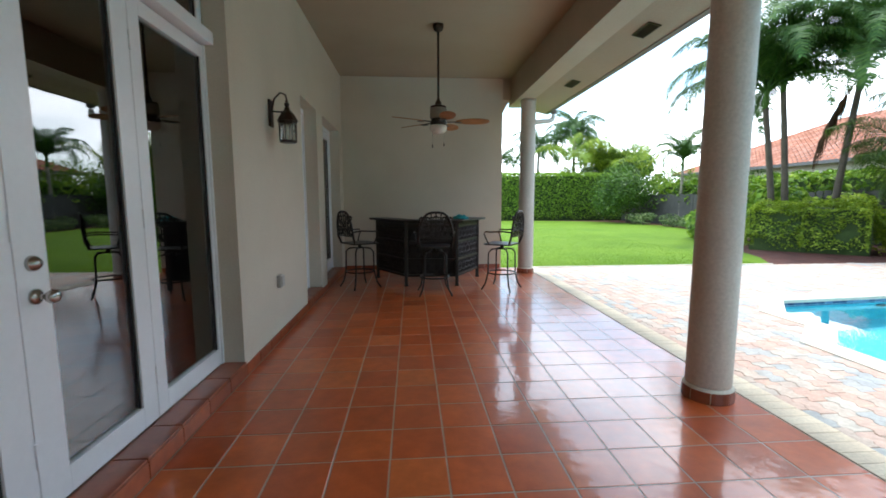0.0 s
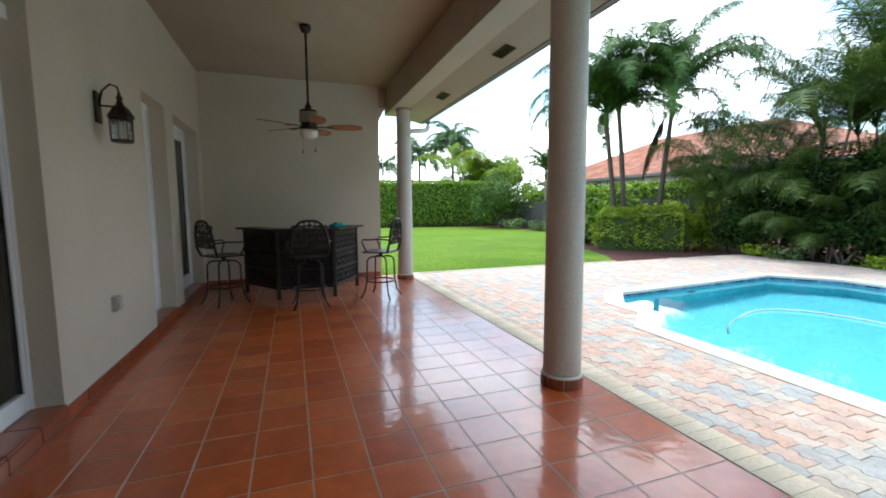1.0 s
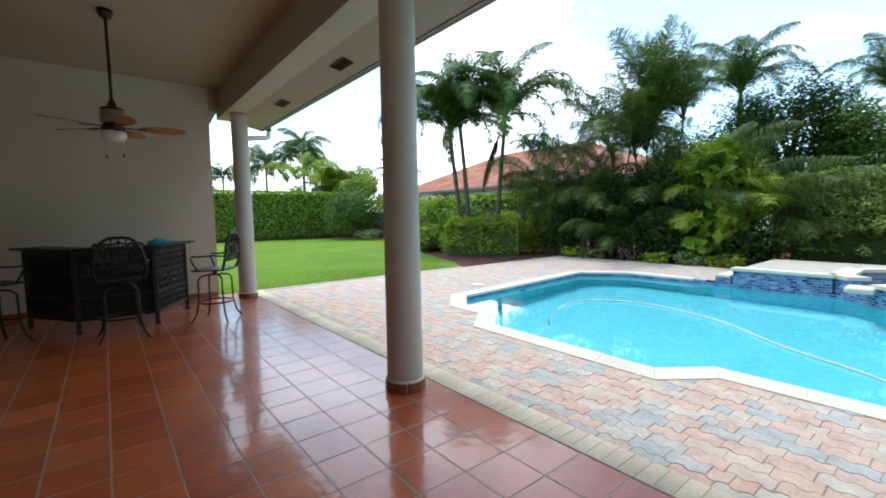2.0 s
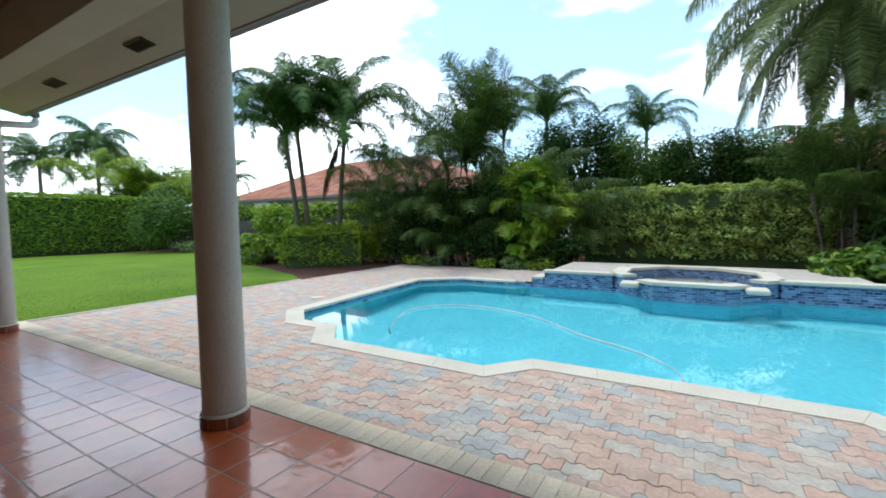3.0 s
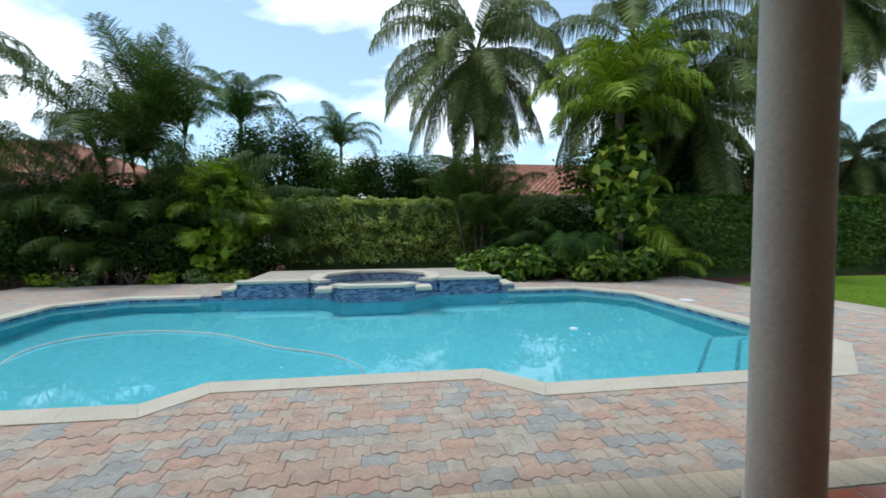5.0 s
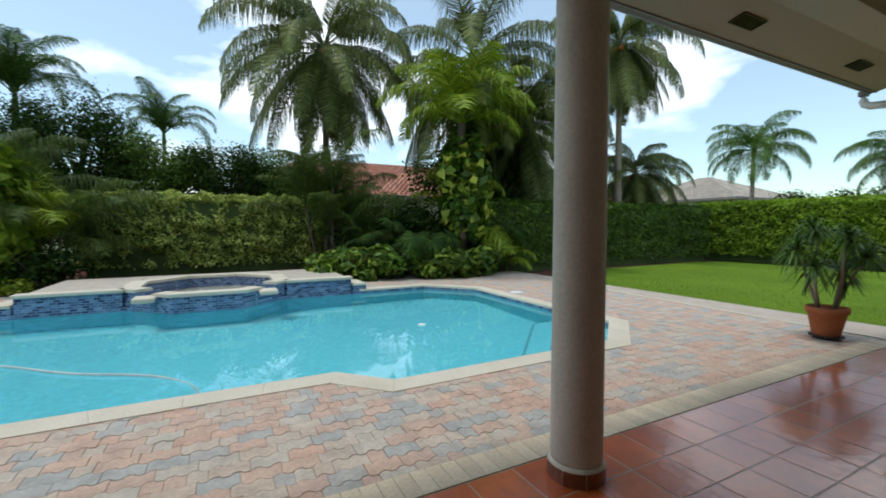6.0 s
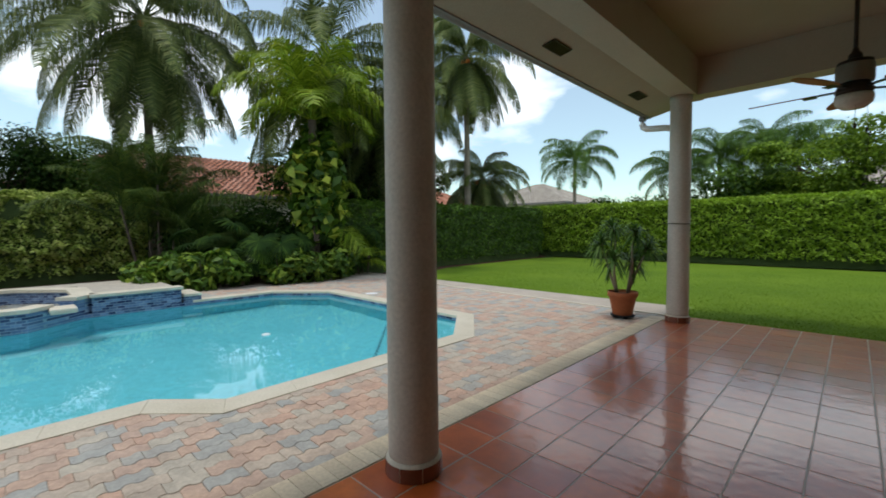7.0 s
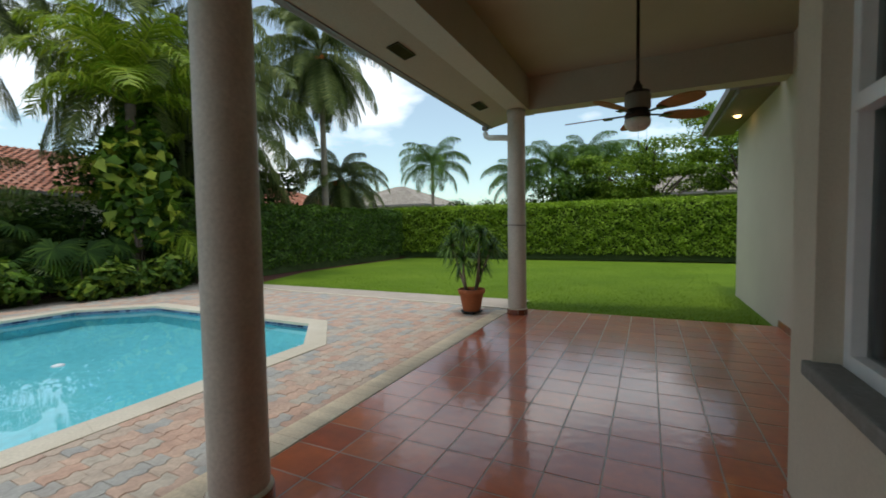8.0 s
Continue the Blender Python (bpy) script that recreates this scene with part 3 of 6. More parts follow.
def skirt(name, x0, x1, y0, y1, label):
    bm = bmesh.new()
    along_y = (y1 - y0) > (x1 - x0)
    length = (y1 - y0) if along_y else (x1 - x0)
    n = max(1, round(length / P))
    for i in range(n):
        if along_y:
            box(bm, x0, x1, y0 + length * i / n + 0.003, y0 + length * (i + 1) / n - 0.003, 0.002, 0.095, 0.003)
        else:
            box(bm, x0 + length * i / n + 0.003, x0 + length * (i + 1) / n - 0.003, y0, y1, 0.002, 0.095, 0.003)
    return structure(name, bm, SKIRT_SHADED, label)


for k, (d, nm) in enumerate(((D1, "sill"), (D2, "sill"), (D3, "sill"))):
    sill("door_sill", d[0] - 0.01, d[1] + 0.01, "red clay tile sill step below the door")
    structure("sill_base", boxes((WX - 0.28, WX, d[0], d[1], 0.0, 0.103)), GROUT, "mortar bed of the sill")
for nm, a, b in (("baseboard", BAY1 + 0.02, D1[0] - 0.01), ("baseboard", D1[1] + 0.01, D2[0] - 0.01), ("baseboard", D2[1] + 0.01, D3[0] - 0.01), ("baseboard", D3[1] + 0.01, BACK)):
    skirt(nm, WX + 0.002, WX + 0.016, a, b, "red clay tile skirting along the wall")
skirt("baseboard", WX + 0.018, 2.0, BACK - 0.016, BACK - 0.002, "red clay tile skirting along the end wall")
skirt("baseboard", WX + 0.002, WX + 0.016, -9.98, BAY0, "red clay tile skirting along the wall")
skirt("baseboard", BAYX + 0.002, BAYX + 0.016, BAY0, BAY1, "red clay tile skirting under the window")
skirt("baseboard", WX + 0.02, BAYX, BAY0 - 0.016, BAY0 - 0.002, "red clay tile skirting on the return wall")

# ---- doors and windows ----
def glazed_leaf(parent, name, x, y0, y1, z0, z1, stile, bottom, top, thick=0.045):
    """One glazed leaf in the plane x, facing +x."""
    sa, sb = stile if isinstance(stile, tuple) else (stile, stile)
    ga, gb = y0 + sa, y1 - sb
    f = part(name, boxes((x - thick, x, y0, ga, z0, z1), (x - thick, x, gb, y1, z0, z1), (x - thick, x, ga, gb, z0, z0 + bottom), (x - thick, x, ga, gb, z1 - top, z1), bevel=0.004), WHITE, parent)
    g = part("pane", boxes((x - 0.03, x - 0.024, ga - 0.005, gb + 0.005, z0 + bottom - 0.005, z1 - top + 0.005)), GLASS, f, "dark reflecting glass pane")
    g.visible_shadow = False
    part("glazing_bead", boxes((x - 0.022, x - 0.012, ga, ga + 0.012, z0 + bottom, z1 - top), (x - 0.022, x - 0.012, gb - 0.012, gb, z0 + bottom, z1 - top)), DARK, f, "dark rubber glazing bead")
    return f


def knob_set(parent, x, y, z):
    bm = lathe([(0.033, 0), (0.033, 0.008), (0.024, 0.016), (0.012, 0.02), (0.011, 0.045), (0.022, 0.052), (0.029, 0.066), (0.028, 0.08), (0.018, 0.09)], 20)
    bmesh.ops.transform(bm, matrix=pose(x, y, z, 0, 90, 0), verts=bm.verts)
    part("door_knob", bm, STEEL, parent, "satin nickel round knob", True)
    bm = lathe([(0.033, 0), (0.033, 0.01), (0.027, 0.02), (0.022, 0.022), (0.02, 0.03)], 20)
    bmesh.ops.transform(bm, matrix=pose(x, y, z + 0.14, 0, 90, 0), verts=bm.verts)
    part("deadbolt", bm, STEEL, parent, "satin nickel deadbolt", True)


def hinges(parent, x, y, zs):
    for z in zs:
        part("hinge", boxes((x - 0.002, x + 0.008, y - 0.009, y + 0.009, z - 0.055, z + 0.055), bevel=0.002), WHITE, parent)


DX = WX - 0.15
door1 = empty("door_1", DX, 0.2, 0.12)
tagged(door1, "white three-leaf glazed terrace door with transom above", "door", "", "structure")
door1.matrix_basis = Matrix()
part("door_frame", boxes((DX - 0.09, DX - 0.01, D1[0], D1[0] + 0.03, 0.123, 2.62), (DX - 0.09, DX - 0.01, D1[1] - 0.03, D1[1], 0.123, 2.62), bevel=0.003), WHITE, door1)
for i, (y0, y1, s0, s1) in enumerate(((-1.07, -0.175, 0.14, 0.14), (-0.17, 0.66, 0.155, 0.135), (0.665, 1.53, 0.105, 0.035))):
    lf = glazed_leaf(door1, "door_leaf", DX - 0.02, y0, y1, 0.128, 2.61, (s0, s1), 0.13, 0.09)
    if i == 1:
        knob_set(lf, DX - 0.02, y0 + 0.075, 1.06)
    hinges(door1, DX - 0.018, y1 + 0.002, (0.40, 1.35, 2.35))
part("transom_ledge", boxes((DX - 0.10, DX + 0.055, D1[0], D1[1], 2.625, 2.72), bevel=0.008), WHITE, door1, "white projecting ledge over the door")
glazed_leaf(door1, "transom_window", DX - 0.02, D1[0] + 0.01, D1[1] - 0.01, 2.725, 3.44, 0.07, 0.06, 0.06)
for nm, d in (("door_2", D2), ("door_3", D3)):
    dr = empty(nm)
    tagged(dr, "white glazed terrace door, closed, in a deep recess", "door", "", "structure")
    part("door_frame", boxes((DX - 0.11, DX - 0.03, d[0], d[0] + 0.05, 0.123, 2.775), (DX - 0.11, DX - 0.03, d[1] - 0.05, d[1], 0.123, 2.775), (DX - 0.11, DX - 0.03, d[0] + 0.05, d[1] - 0.05, 2.70, 2.775), bevel=0.003), WHITE, dr)
    n = 1 if d[1] - d[0] < 1 else 2
    w = (d[1] - d[0] - 0.10) / n
    for i in range(n):
        y0 = d[0] + 0.05 + w * i
        lf = glazed_leaf(dr, "door_leaf", DX - 0.04, y0 + 0.003, y0 + w - 0.003, 0.128, 2.695, 0.12, 0.20, 0.12)
        if i == 0:
            knob_set(lf, DX - 0.04, y0 + 0.06, 1.06)
win = empty("window_1")
tagged(win, "large dark window with a white frame and stone sill", "window", "", "structure")
wx = BAYX - 0.10
part("window_frame", boxes((wx - 0.10, wx, WIN[0], WIN[0] + 0.07, WIN[2], WIN[3]), (wx - 0.10, wx, WIN[1] - 0.07, WIN[1], WIN[2], WIN[3]), (wx - 0.10, wx, WIN[0] + 0.07, WIN[1] - 0.07, WIN[2], WIN[2] + 0.07), (wx - 0.10, wx, WIN[0] + 0.07, WIN[1] - 0.07, WIN[3] - 0.07, WIN[3]), (wx - 0.10, wx + 0.012, WIN[0] + 0.07, WIN[1] - 0.07, 1.90, 1.97), bevel=0.004), WHITE, win)
for z0, z1 in ((WIN[2] + 0.07, 1.90), (1.97, WIN[3] - 0.07)):
    g = part("pane", boxes((wx - 0.06, wx - 0.052, WIN[0] + 0.065, WIN[1] - 0.065, z0 - 0.004, z1 + 0.004)), WINDOW_GLASS, win, "dark reflecting glass pane")
    g.visible_shadow = False
part("window_sill", boxes((wx + 0.002, BAYX + 0.035, WIN[0] - 0.03, WIN[1] + 0.03, WIN[2] - 0.055, WIN[2] + 0.012), bevel=0.012), SILL, win, "weathered dark grey sill")

# ---- pool ----
bm = bmesh.new()
inner = inset(POOL_OUT, 0.25)
n = len(POOL_OUT)
DEPTH = -1.35
for i in range(n):
    a, b = inner[i], inner[(i + 1) % n]
    bm.faces.new([bm.verts.new(c) for c in ((*a, -0.17), (*b, -0.17), (*b, DEPTH), (*a, DEPTH))])
bm.faces.new([bm.verts.new((*c, DEPTH)) for c in inner])
bmesh.ops.recalc_face_normals(bm, faces=bm.faces)
pool = structure("pool", bm, PLASTER, "swimming pool with pale turquoise plaster")
bm = bmesh.new()
for i in range(n):
    a, b = inner[i], inner[(i + 1) % n]
    bm.faces.new([bm.verts.new(c) for c in ((*a, -0.03), (*b, -0.03), (*b, -0.17), (*a, -0.17))])
band = part("waterline_tile", bm, MOSAIC, pool, "band of dark blue mosaic at the waterline")
bm = bmesh.new()
bm.faces.new([bm.verts.new((*c, -0.095)) for c in inset(POOL_OUT, 0.245)])
bmesh.ops.recalc_face_normals(bm, faces=bm.faces)
water = structure("water", bm, WATER, "clear still blue pool water")
water.visible_shadow = False
# entry steps and bench under water
bm = bmesh.new()
prism(bm, [(4.35, -5.18), (6.20, -6.95), (6.20, -7.63), (5.18, -7.62), (4.36, -6.70)][::-1], DEPTH, -0.42)
part("pool_step", bm, PLASTER, pool)
bm = bmesh.new()
prism(bm, [(4.35, -5.66), (5.92, -7.16), (5.92, -7.63), (5.18, -7.62), (4.36, -6.70)][::-1], -0.42, -0.27)
part("pool_step", bm, PLASTER, pool)
TRIM = surface("navy_trim_tile", (0.008, 0.014, 0.05), (0.02, 0.035, 0.10), 0.2, 6.0, 40, 0.1, 0.001)
for way, top in (([(4.38, -5.23), (6.17, -6.94), (6.17, -7.60)], -0.42), ([(4.38, -5.71), (5.89, -7.15), (5.89, -7.60)], -0.27)):
    bm = bmesh.new()
    for a, b in zip(way, way[1:]):
        a, b = Vector((*a, top)), Vector((*b, top))
        d = (b - a).normalized()
        for k in range(int((b - a).length / 0.062)):
            c = a + d * (0.03 + 0.062 * k) + Vector((-d.y, d.x, 0)) * (0.011 if k % 2 else -0.011)
            box(bm, -0.024, 0.024, -0.011, 0.011, 0.001, 0.006, m=Matrix.Translation(c) @ Matrix.Rotation(math.atan2(d.y, d.x), 4, "Z"))
    part("step_edge_tile", bm, TRIM, pool, "staggered dark blue tiles along the step edge")
bm = lathe([(0.03, 0.0), (0.10, 0.0), (0.10, 0.012), (0.07, 0.022), (0.045, 0.006)], 24)
bmesh.ops.transform(bm, matrix=pose(7.25, 3.86, -0.36, 90, 0, 0), verts=bm.verts)
part("return_fitting", bm, DARK, pool, "dark round fitting in the pool wall", True)
mid_in, out = inset(POOL_OUT, 0.285), POOL_OUT
STONE = 0.62
for i in range(n):
    a, b, c, d = Vector(out[i]), Vector(out[(i + 1) % n]), Vector(mid_in[i]), Vector(mid_in[(i + 1) % n])
    if i == 11:                       # the long far side, broken by the spa
        spans = [(0.0, 0.168), (0.855, 1.0)]
    else:
        spans = [(0.0, 1.0)]
    for s0, s1 in spans:
        k = max(1, round((b - a).length * (s1 - s0) / STONE))
        for j in range(k):
            f0, f1 = s0 + (s1 - s0) * j / k, s0 + (s1 - s0) * (j + 1) / k
            g = 0.0006 / max(0.2, (b - a).length)
            q = [a.lerp(b, f0 + g), a.lerp(b, f1 - g), c.lerp(d, f1 - g), c.lerp(d, f0 + g)]
            bm = bmesh.new()
            prism(bm, [(p.x, p.y) for p in q], -0.045, 0.0)
            bmesh.ops.bevel(bm, geom=[e for e in bm.edges if all(v.co.z > -0.01 for v in e.verts)], offset=0.003, segments=1, affect="EDGES")
            part("coping_stone", bm, COPING, pool)

# ---- spa and its raised deck ----
spa = empty("spa", 0, 0, 0)
tagged(spa, "raised octagonal spa faced with blue mosaic, water spilling to the pool", "spa")
sx, sy, sr = 11.1, -2.02, 1.62


def octagon(r, k=0.0):
    return [(sx + r * math.cos(math.radians(22.5 + 45 * i + k)), sy + r * math.sin(math.radians(22.5 + 45 * i + k))) for i in range(8)]


def ring(bm, outer, inner_, z0, z1):
    m = len(outer)
    for i in range(m):
        j = (i + 1) % m
        fs = prism(bm, [outer[i], outer[j], inner_[j], inner_[i]], z0, z1)


SPANS = []
for i in range(8):
    if i == 3:
        SPANS.append((i, 0.0, 1.0, 0.20))
    elif i in (2, 4):
        lo, hi = (0.20, 0.25) if i == 4 else (0.25, 0.20)
        SPANS += [(i, 0.0, 0.33, lo), (i, 0.33, 0.67, 0.12), (i, 0.67, 1.0, hi)]
    else:
        SPANS.append((i, 0.0, 1.0, 0.25))


def spa_run(bm, outer, inner_, i, f0, f1, z0, z1):
    """A stretch of the spa's side i, from f0 to f1 of its length."""
    j = (i + 1) % 8
    at = lambda ps, f: (ps[i][0] + (ps[j][0] - ps[i][0]) * f, ps[i][1] + (ps[j][1] - ps[i][1]) * f)
    prism(bm, [at(outer, f0), at(outer, f1), at(inner_, f1), at(inner_, f0)], z0, z1)


for i, f0, f1, top in SPANS:
    bm = bmesh.new()
    spa_run(bm, octagon(sr), octagon(sr - 0.24), i, f0, f1, -0.19, top)
    part("spa_wall", bm, MOSAIC, spa, "blue glass mosaic wall")
bm = bmesh.new()
prism(bm, octagon(sr - 0.01), -1.33, -0.19)
part("spa_plinth", bm, PLASTER, spa)
for i, f0, f1, top in SPANS:
    if top > 0.15:
        bm = bmesh.new()
        spa_run(bm, octagon(sr + 0.05), octagon(sr - 0.30), i, f0, f1, top, top + 0.06)
        part("coping_stone", bm, COPING, spa, "cream coping stone round the spa")
bm = bmesh.new()
bm.faces.new([bm.verts.new((x, y, 0.03)) for x, y in octagon(sr - 0.23)])
w = part("spa_water", bm, WATER, spa, "still clear water")
w.visible_shadow = False
bm = bmesh.new()
bm.faces.new([bm.verts.new((x, y, -0.5)) for x, y in octagon(sr - 0.2)])
part("spa_floor", bm, PLASTER, spa)
for y, s in ((-0.98, 1), (-3.06, -1)):
    part("spill_ledge", boxes((9.52, 9.98, y - 0.17, y + 0.17, 0.13, 0.22), bevel=0.03), COPING, spa, "cream stone spillway ledge")
deck = empty("spa_deck")
tagged(deck, "raised paved deck with mosaic front beside the spa", "deck")
for y0, y1 in ((-0.55, 0.97), (-4.92, -3.49)):
    part("deck_wall", boxes((10.36, 10.56, y0, y1, -0.19, 0.25)), MOSAIC, deck, "blue glass mosaic wall")
    part("deck_plinth", boxes((10.365, 10.56, y0, y1, -1.33, -0.19)), PLASTER, deck)
    part("deck_top", boxes((10.60, 13.2, y0, y1, -0.1, 0.26)), PAVER_FAR, deck, "pinkish paved deck top")
    part("deck_coping", boxes((10.30, 10.60, y0 - 0.03, y1 + 0.03, 0.25, 0.31), bevel=0.012), COPING, deck)
part("deck_top", boxes((12.55, 13.2, -3.49, -0.55, -0.1, 0.26)), PAVER_FAR, deck, "pinkish paved deck top")
for y0, y1 in ((1.0, 1.28), (-5.28, -4.95)):
    part("deck_step", boxes((10.34, 11.1, y0, y1, -0.19, 0.09)), MOSAIC, deck, "blue glass mosaic step")
    part("step_coping", boxes((10.30, 11.1, y0, y1, 0.09, 0.145), bevel=0.012), COPING, deck)

# ---- columns ----
shaft = lathe([(0.150, 0.10), (0.152, 0.13), (0.150, 0.9), (0.147, 2.2), (0.144, BEAM - 0.09), (0.150, BEAM - 0.08), (0.150, BEAM - 0.002)], 40)
col0 = empty("column", COLX, COLY[0], 0)
tagged(col0, "round cream-painted plaster column with a red tile foot", "column", "columns along the patio", "structure")
part("shaft", shaft, COLUMN, col0, smooth=True)
for i in range(8):
    bm = bmesh.new()
    a0, a1 = math.radians(45 * i + 1.0), math.radians(45 * i + 44.0)
    arc = [a0 + (a1 - a0) * k / 5 for k in range(6)]
    prism(bm, [(0.172 * math.cos(a), 0.172 * math.sin(a)) for a in arc] + [(0.15 * math.cos(a), 0.15 * math.sin(a)) for a in reversed(arc)], 0.002, 0.088)
    part("foot_tile", bm, FOOT, col0, "red clay tile")
part("mortar_ring", lathe([(0.170, 0.004), (0.170, 0.086), (0.166, 0.096), (0.150, 0.108)], 32), COPING, col0, smooth=True)
col0.matrix_basis = pose(COLX + 0.06, COLY[0], 0)
for y, dx in zip(COLY[1:], (-0.035, 0.0, 0.03)):
    copy_thing(col0, pose(COLX + dx, y, 0, 0, 0, 17 * y))

# ---- plants ----
def np_part(name, verts, quads, material, parent=None, label=""):
    ob = new(name, np_mesh(name, verts, quads, material))
    ob.parent = parent
    if label:
        tagged(ob, label)
    return ob


def leaf_cards(points, normals, rs, length, width, fold=0.25):
    """Small pointed leaves, each folded along its midrib, set at points and turned at random about the normals."""
    n = len(points)
    nr = normals + rs.normal(0, 0.55, (n, 3))
    nr /= np.linalg.norm(nr, axis=1, keepdims=True) + 1e-9
    ref = rs.normal(0, 1, (n, 3))
    d = np.cross(nr, ref)
    d /= np.linalg.norm(d, axis=1, keepdims=True) + 1e-9
    s = np.cross(nr, d)
    L = (length * rs.uniform(0.6, 1.25, n))[:, None]
    W = (width * rs.uniform(0.7, 1.2, n))[:, None]
    a = points - d * L * 0.5
    b = points + d * L * 0.5 - nr * L * 0.15
    l, r = points + s * W * 0.5 + nr * W * fold, points - s * W * 0.5 + nr * W * fold
    verts = np.stack([a, l, b, r], axis=1).reshape(-1, 3)
    quads = np.arange(4 * n).reshape(n, 4)
    return verts, quads


def relief(p, seed, size):
    """Rolling bumps over space, with their slope: many waves of mixed direction and length."""
    rs = np.random.RandomState(seed)
    height, slope = np.zeros(len(p)), np.zeros((len(p), 3))
    for i in range(9):
        d = rs.normal(0, 1, 3)
        d *= 2 * math.pi / (size * rs.uniform(0.7, 1.7) * np.linalg.norm(d))
        ph = p @ d + rs.uniform(0, 6.283)
        height += np.sin(ph) / 3.0
        slope += np.cos(ph)[:, None] * d / 3.0
    return height, slope


def hedge(name, x0, x1, y0, y1, h, seed, material, label, density=120, leaf=0.11, ragged=0.09, z=-0.09, category="hedge", turn=0.0, soft_edge=1.0, bare=0.06, lump=0.75):
    """A clipped hedge: a dark core standing in for inner shade, with leaves all over its faces."""
    rs = np.random.RandomState(seed)
    ob = empty(name, (x0 + x1) / 2, (y0 + y1) / 2, z)
    tagged(ob, label, category)
    cx, cy, w, d = (x0 + x1) / 2, (y0 + y1) / 2, x1 - x0, y1 - y0
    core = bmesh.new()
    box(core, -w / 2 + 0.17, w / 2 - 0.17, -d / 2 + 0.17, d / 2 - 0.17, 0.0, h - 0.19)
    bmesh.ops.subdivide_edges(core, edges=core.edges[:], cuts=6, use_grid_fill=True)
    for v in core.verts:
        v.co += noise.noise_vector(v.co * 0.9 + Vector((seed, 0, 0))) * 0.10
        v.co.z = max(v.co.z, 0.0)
    part("core", core, CORE, ob, "solid dark block standing in for shade inside the hedge")
    pts, nrm = [], []
    for area, f, nv in ((w * d, lambda u, v: (u * w, v * d, 0.5 * h), (0, 0, 1)), (d * h, lambda u, v: (0.5 * w, u * d, v * h), (1, 0, 0)), (d * h, lambda u, v: (-0.5 * w, u * d, v * h), (-1, 0, 0)), (w * h, lambda u, v: (u * w, 0.5 * d, v * h), (0, 1, 0)), (w * h, lambda u, v: (u * w, -0.5 * d, v * h), (0, -1, 0))):
        k = int(area * density)
        u, v = rs.uniform(-0.5, 0.5, k), rs.uniform(-0.5, 0.5, k)
        p = np.stack(np.broadcast_arrays(*f(u, v)), axis=1) + np.array((0, 0, h / 2))
        big, g1 = relief(p, seed, lump)
        small, g2 = relief(p * np.array((1.0, 1.0, 1.6)), seed + 50, lump * 0.4)
        amount = ragged * (0.35 if nv[2] else 0.62)
        rise = amount * (big + 0.5 * small)
        slope = amount * (g1 + 0.5 * g2)
        sparse = rs.uniform(0, 1, k) < np.clip(0.86 + 0.3 * small, 0.45, 1.0)
        p = p + np.array(nv) * (rise[:, None] - np.abs(rs.normal(0, 0.05, (k, 1))) + 0.04)
        facing = np.array(nv) - slope + np.array(nv) * (slope @ np.array(nv, float))[:, None]
        edge = np.clip((np.abs(p[:, 0]) - w / 2 + 0.3) / 0.3, 0, 1) ** 2 * np.clip((np.abs(p[:, 1]) - d / 2 + 0.3) / 0.3, 0, 1) ** 2
        crest = np.clip((p[:, 2] - h + 0.25) / 0.25, 0, 1) ** 2 * np.maximum(np.clip((np.abs(p[:, 0]) - w / 2 + 0.25) / 0.25, 0, 1), np.clip((np.abs(p[:, 1]) - d / 2 + 0.25) / 0.25, 0, 1)) ** 2
        p[:, 2] -= crest * 0.10 * soft_edge
        p[:, 0] -= np.sign(p[:, 0]) * (edge * 0.12 + crest * 0.05) * soft_edge
        p[:, 1] -= np.sign(p[:, 1]) * (edge * 0.12 + crest * 0.05) * soft_edge
        keep = sparse
        if nv[2] == 0:
            keep = sparse & (p[:, 2] > bare + rs.uniform(0, 0.12, k)) & (rs.uniform(0, 1, k) < np.clip(p[:, 2] / 0.4, 0.3, 1))
        pts.append(p[keep])
        nrm.append(facing[keep] + np.array((0, 0, 0.55)))
    v, q = leaf_cards(np.concatenate(pts), np.concatenate(nrm), rs, leaf, leaf * 0.5)
    np_part("foliage", v, q, material, ob)
    ob.matrix_basis = pose(cx, cy, z, 0, 0, turn)
    return ob


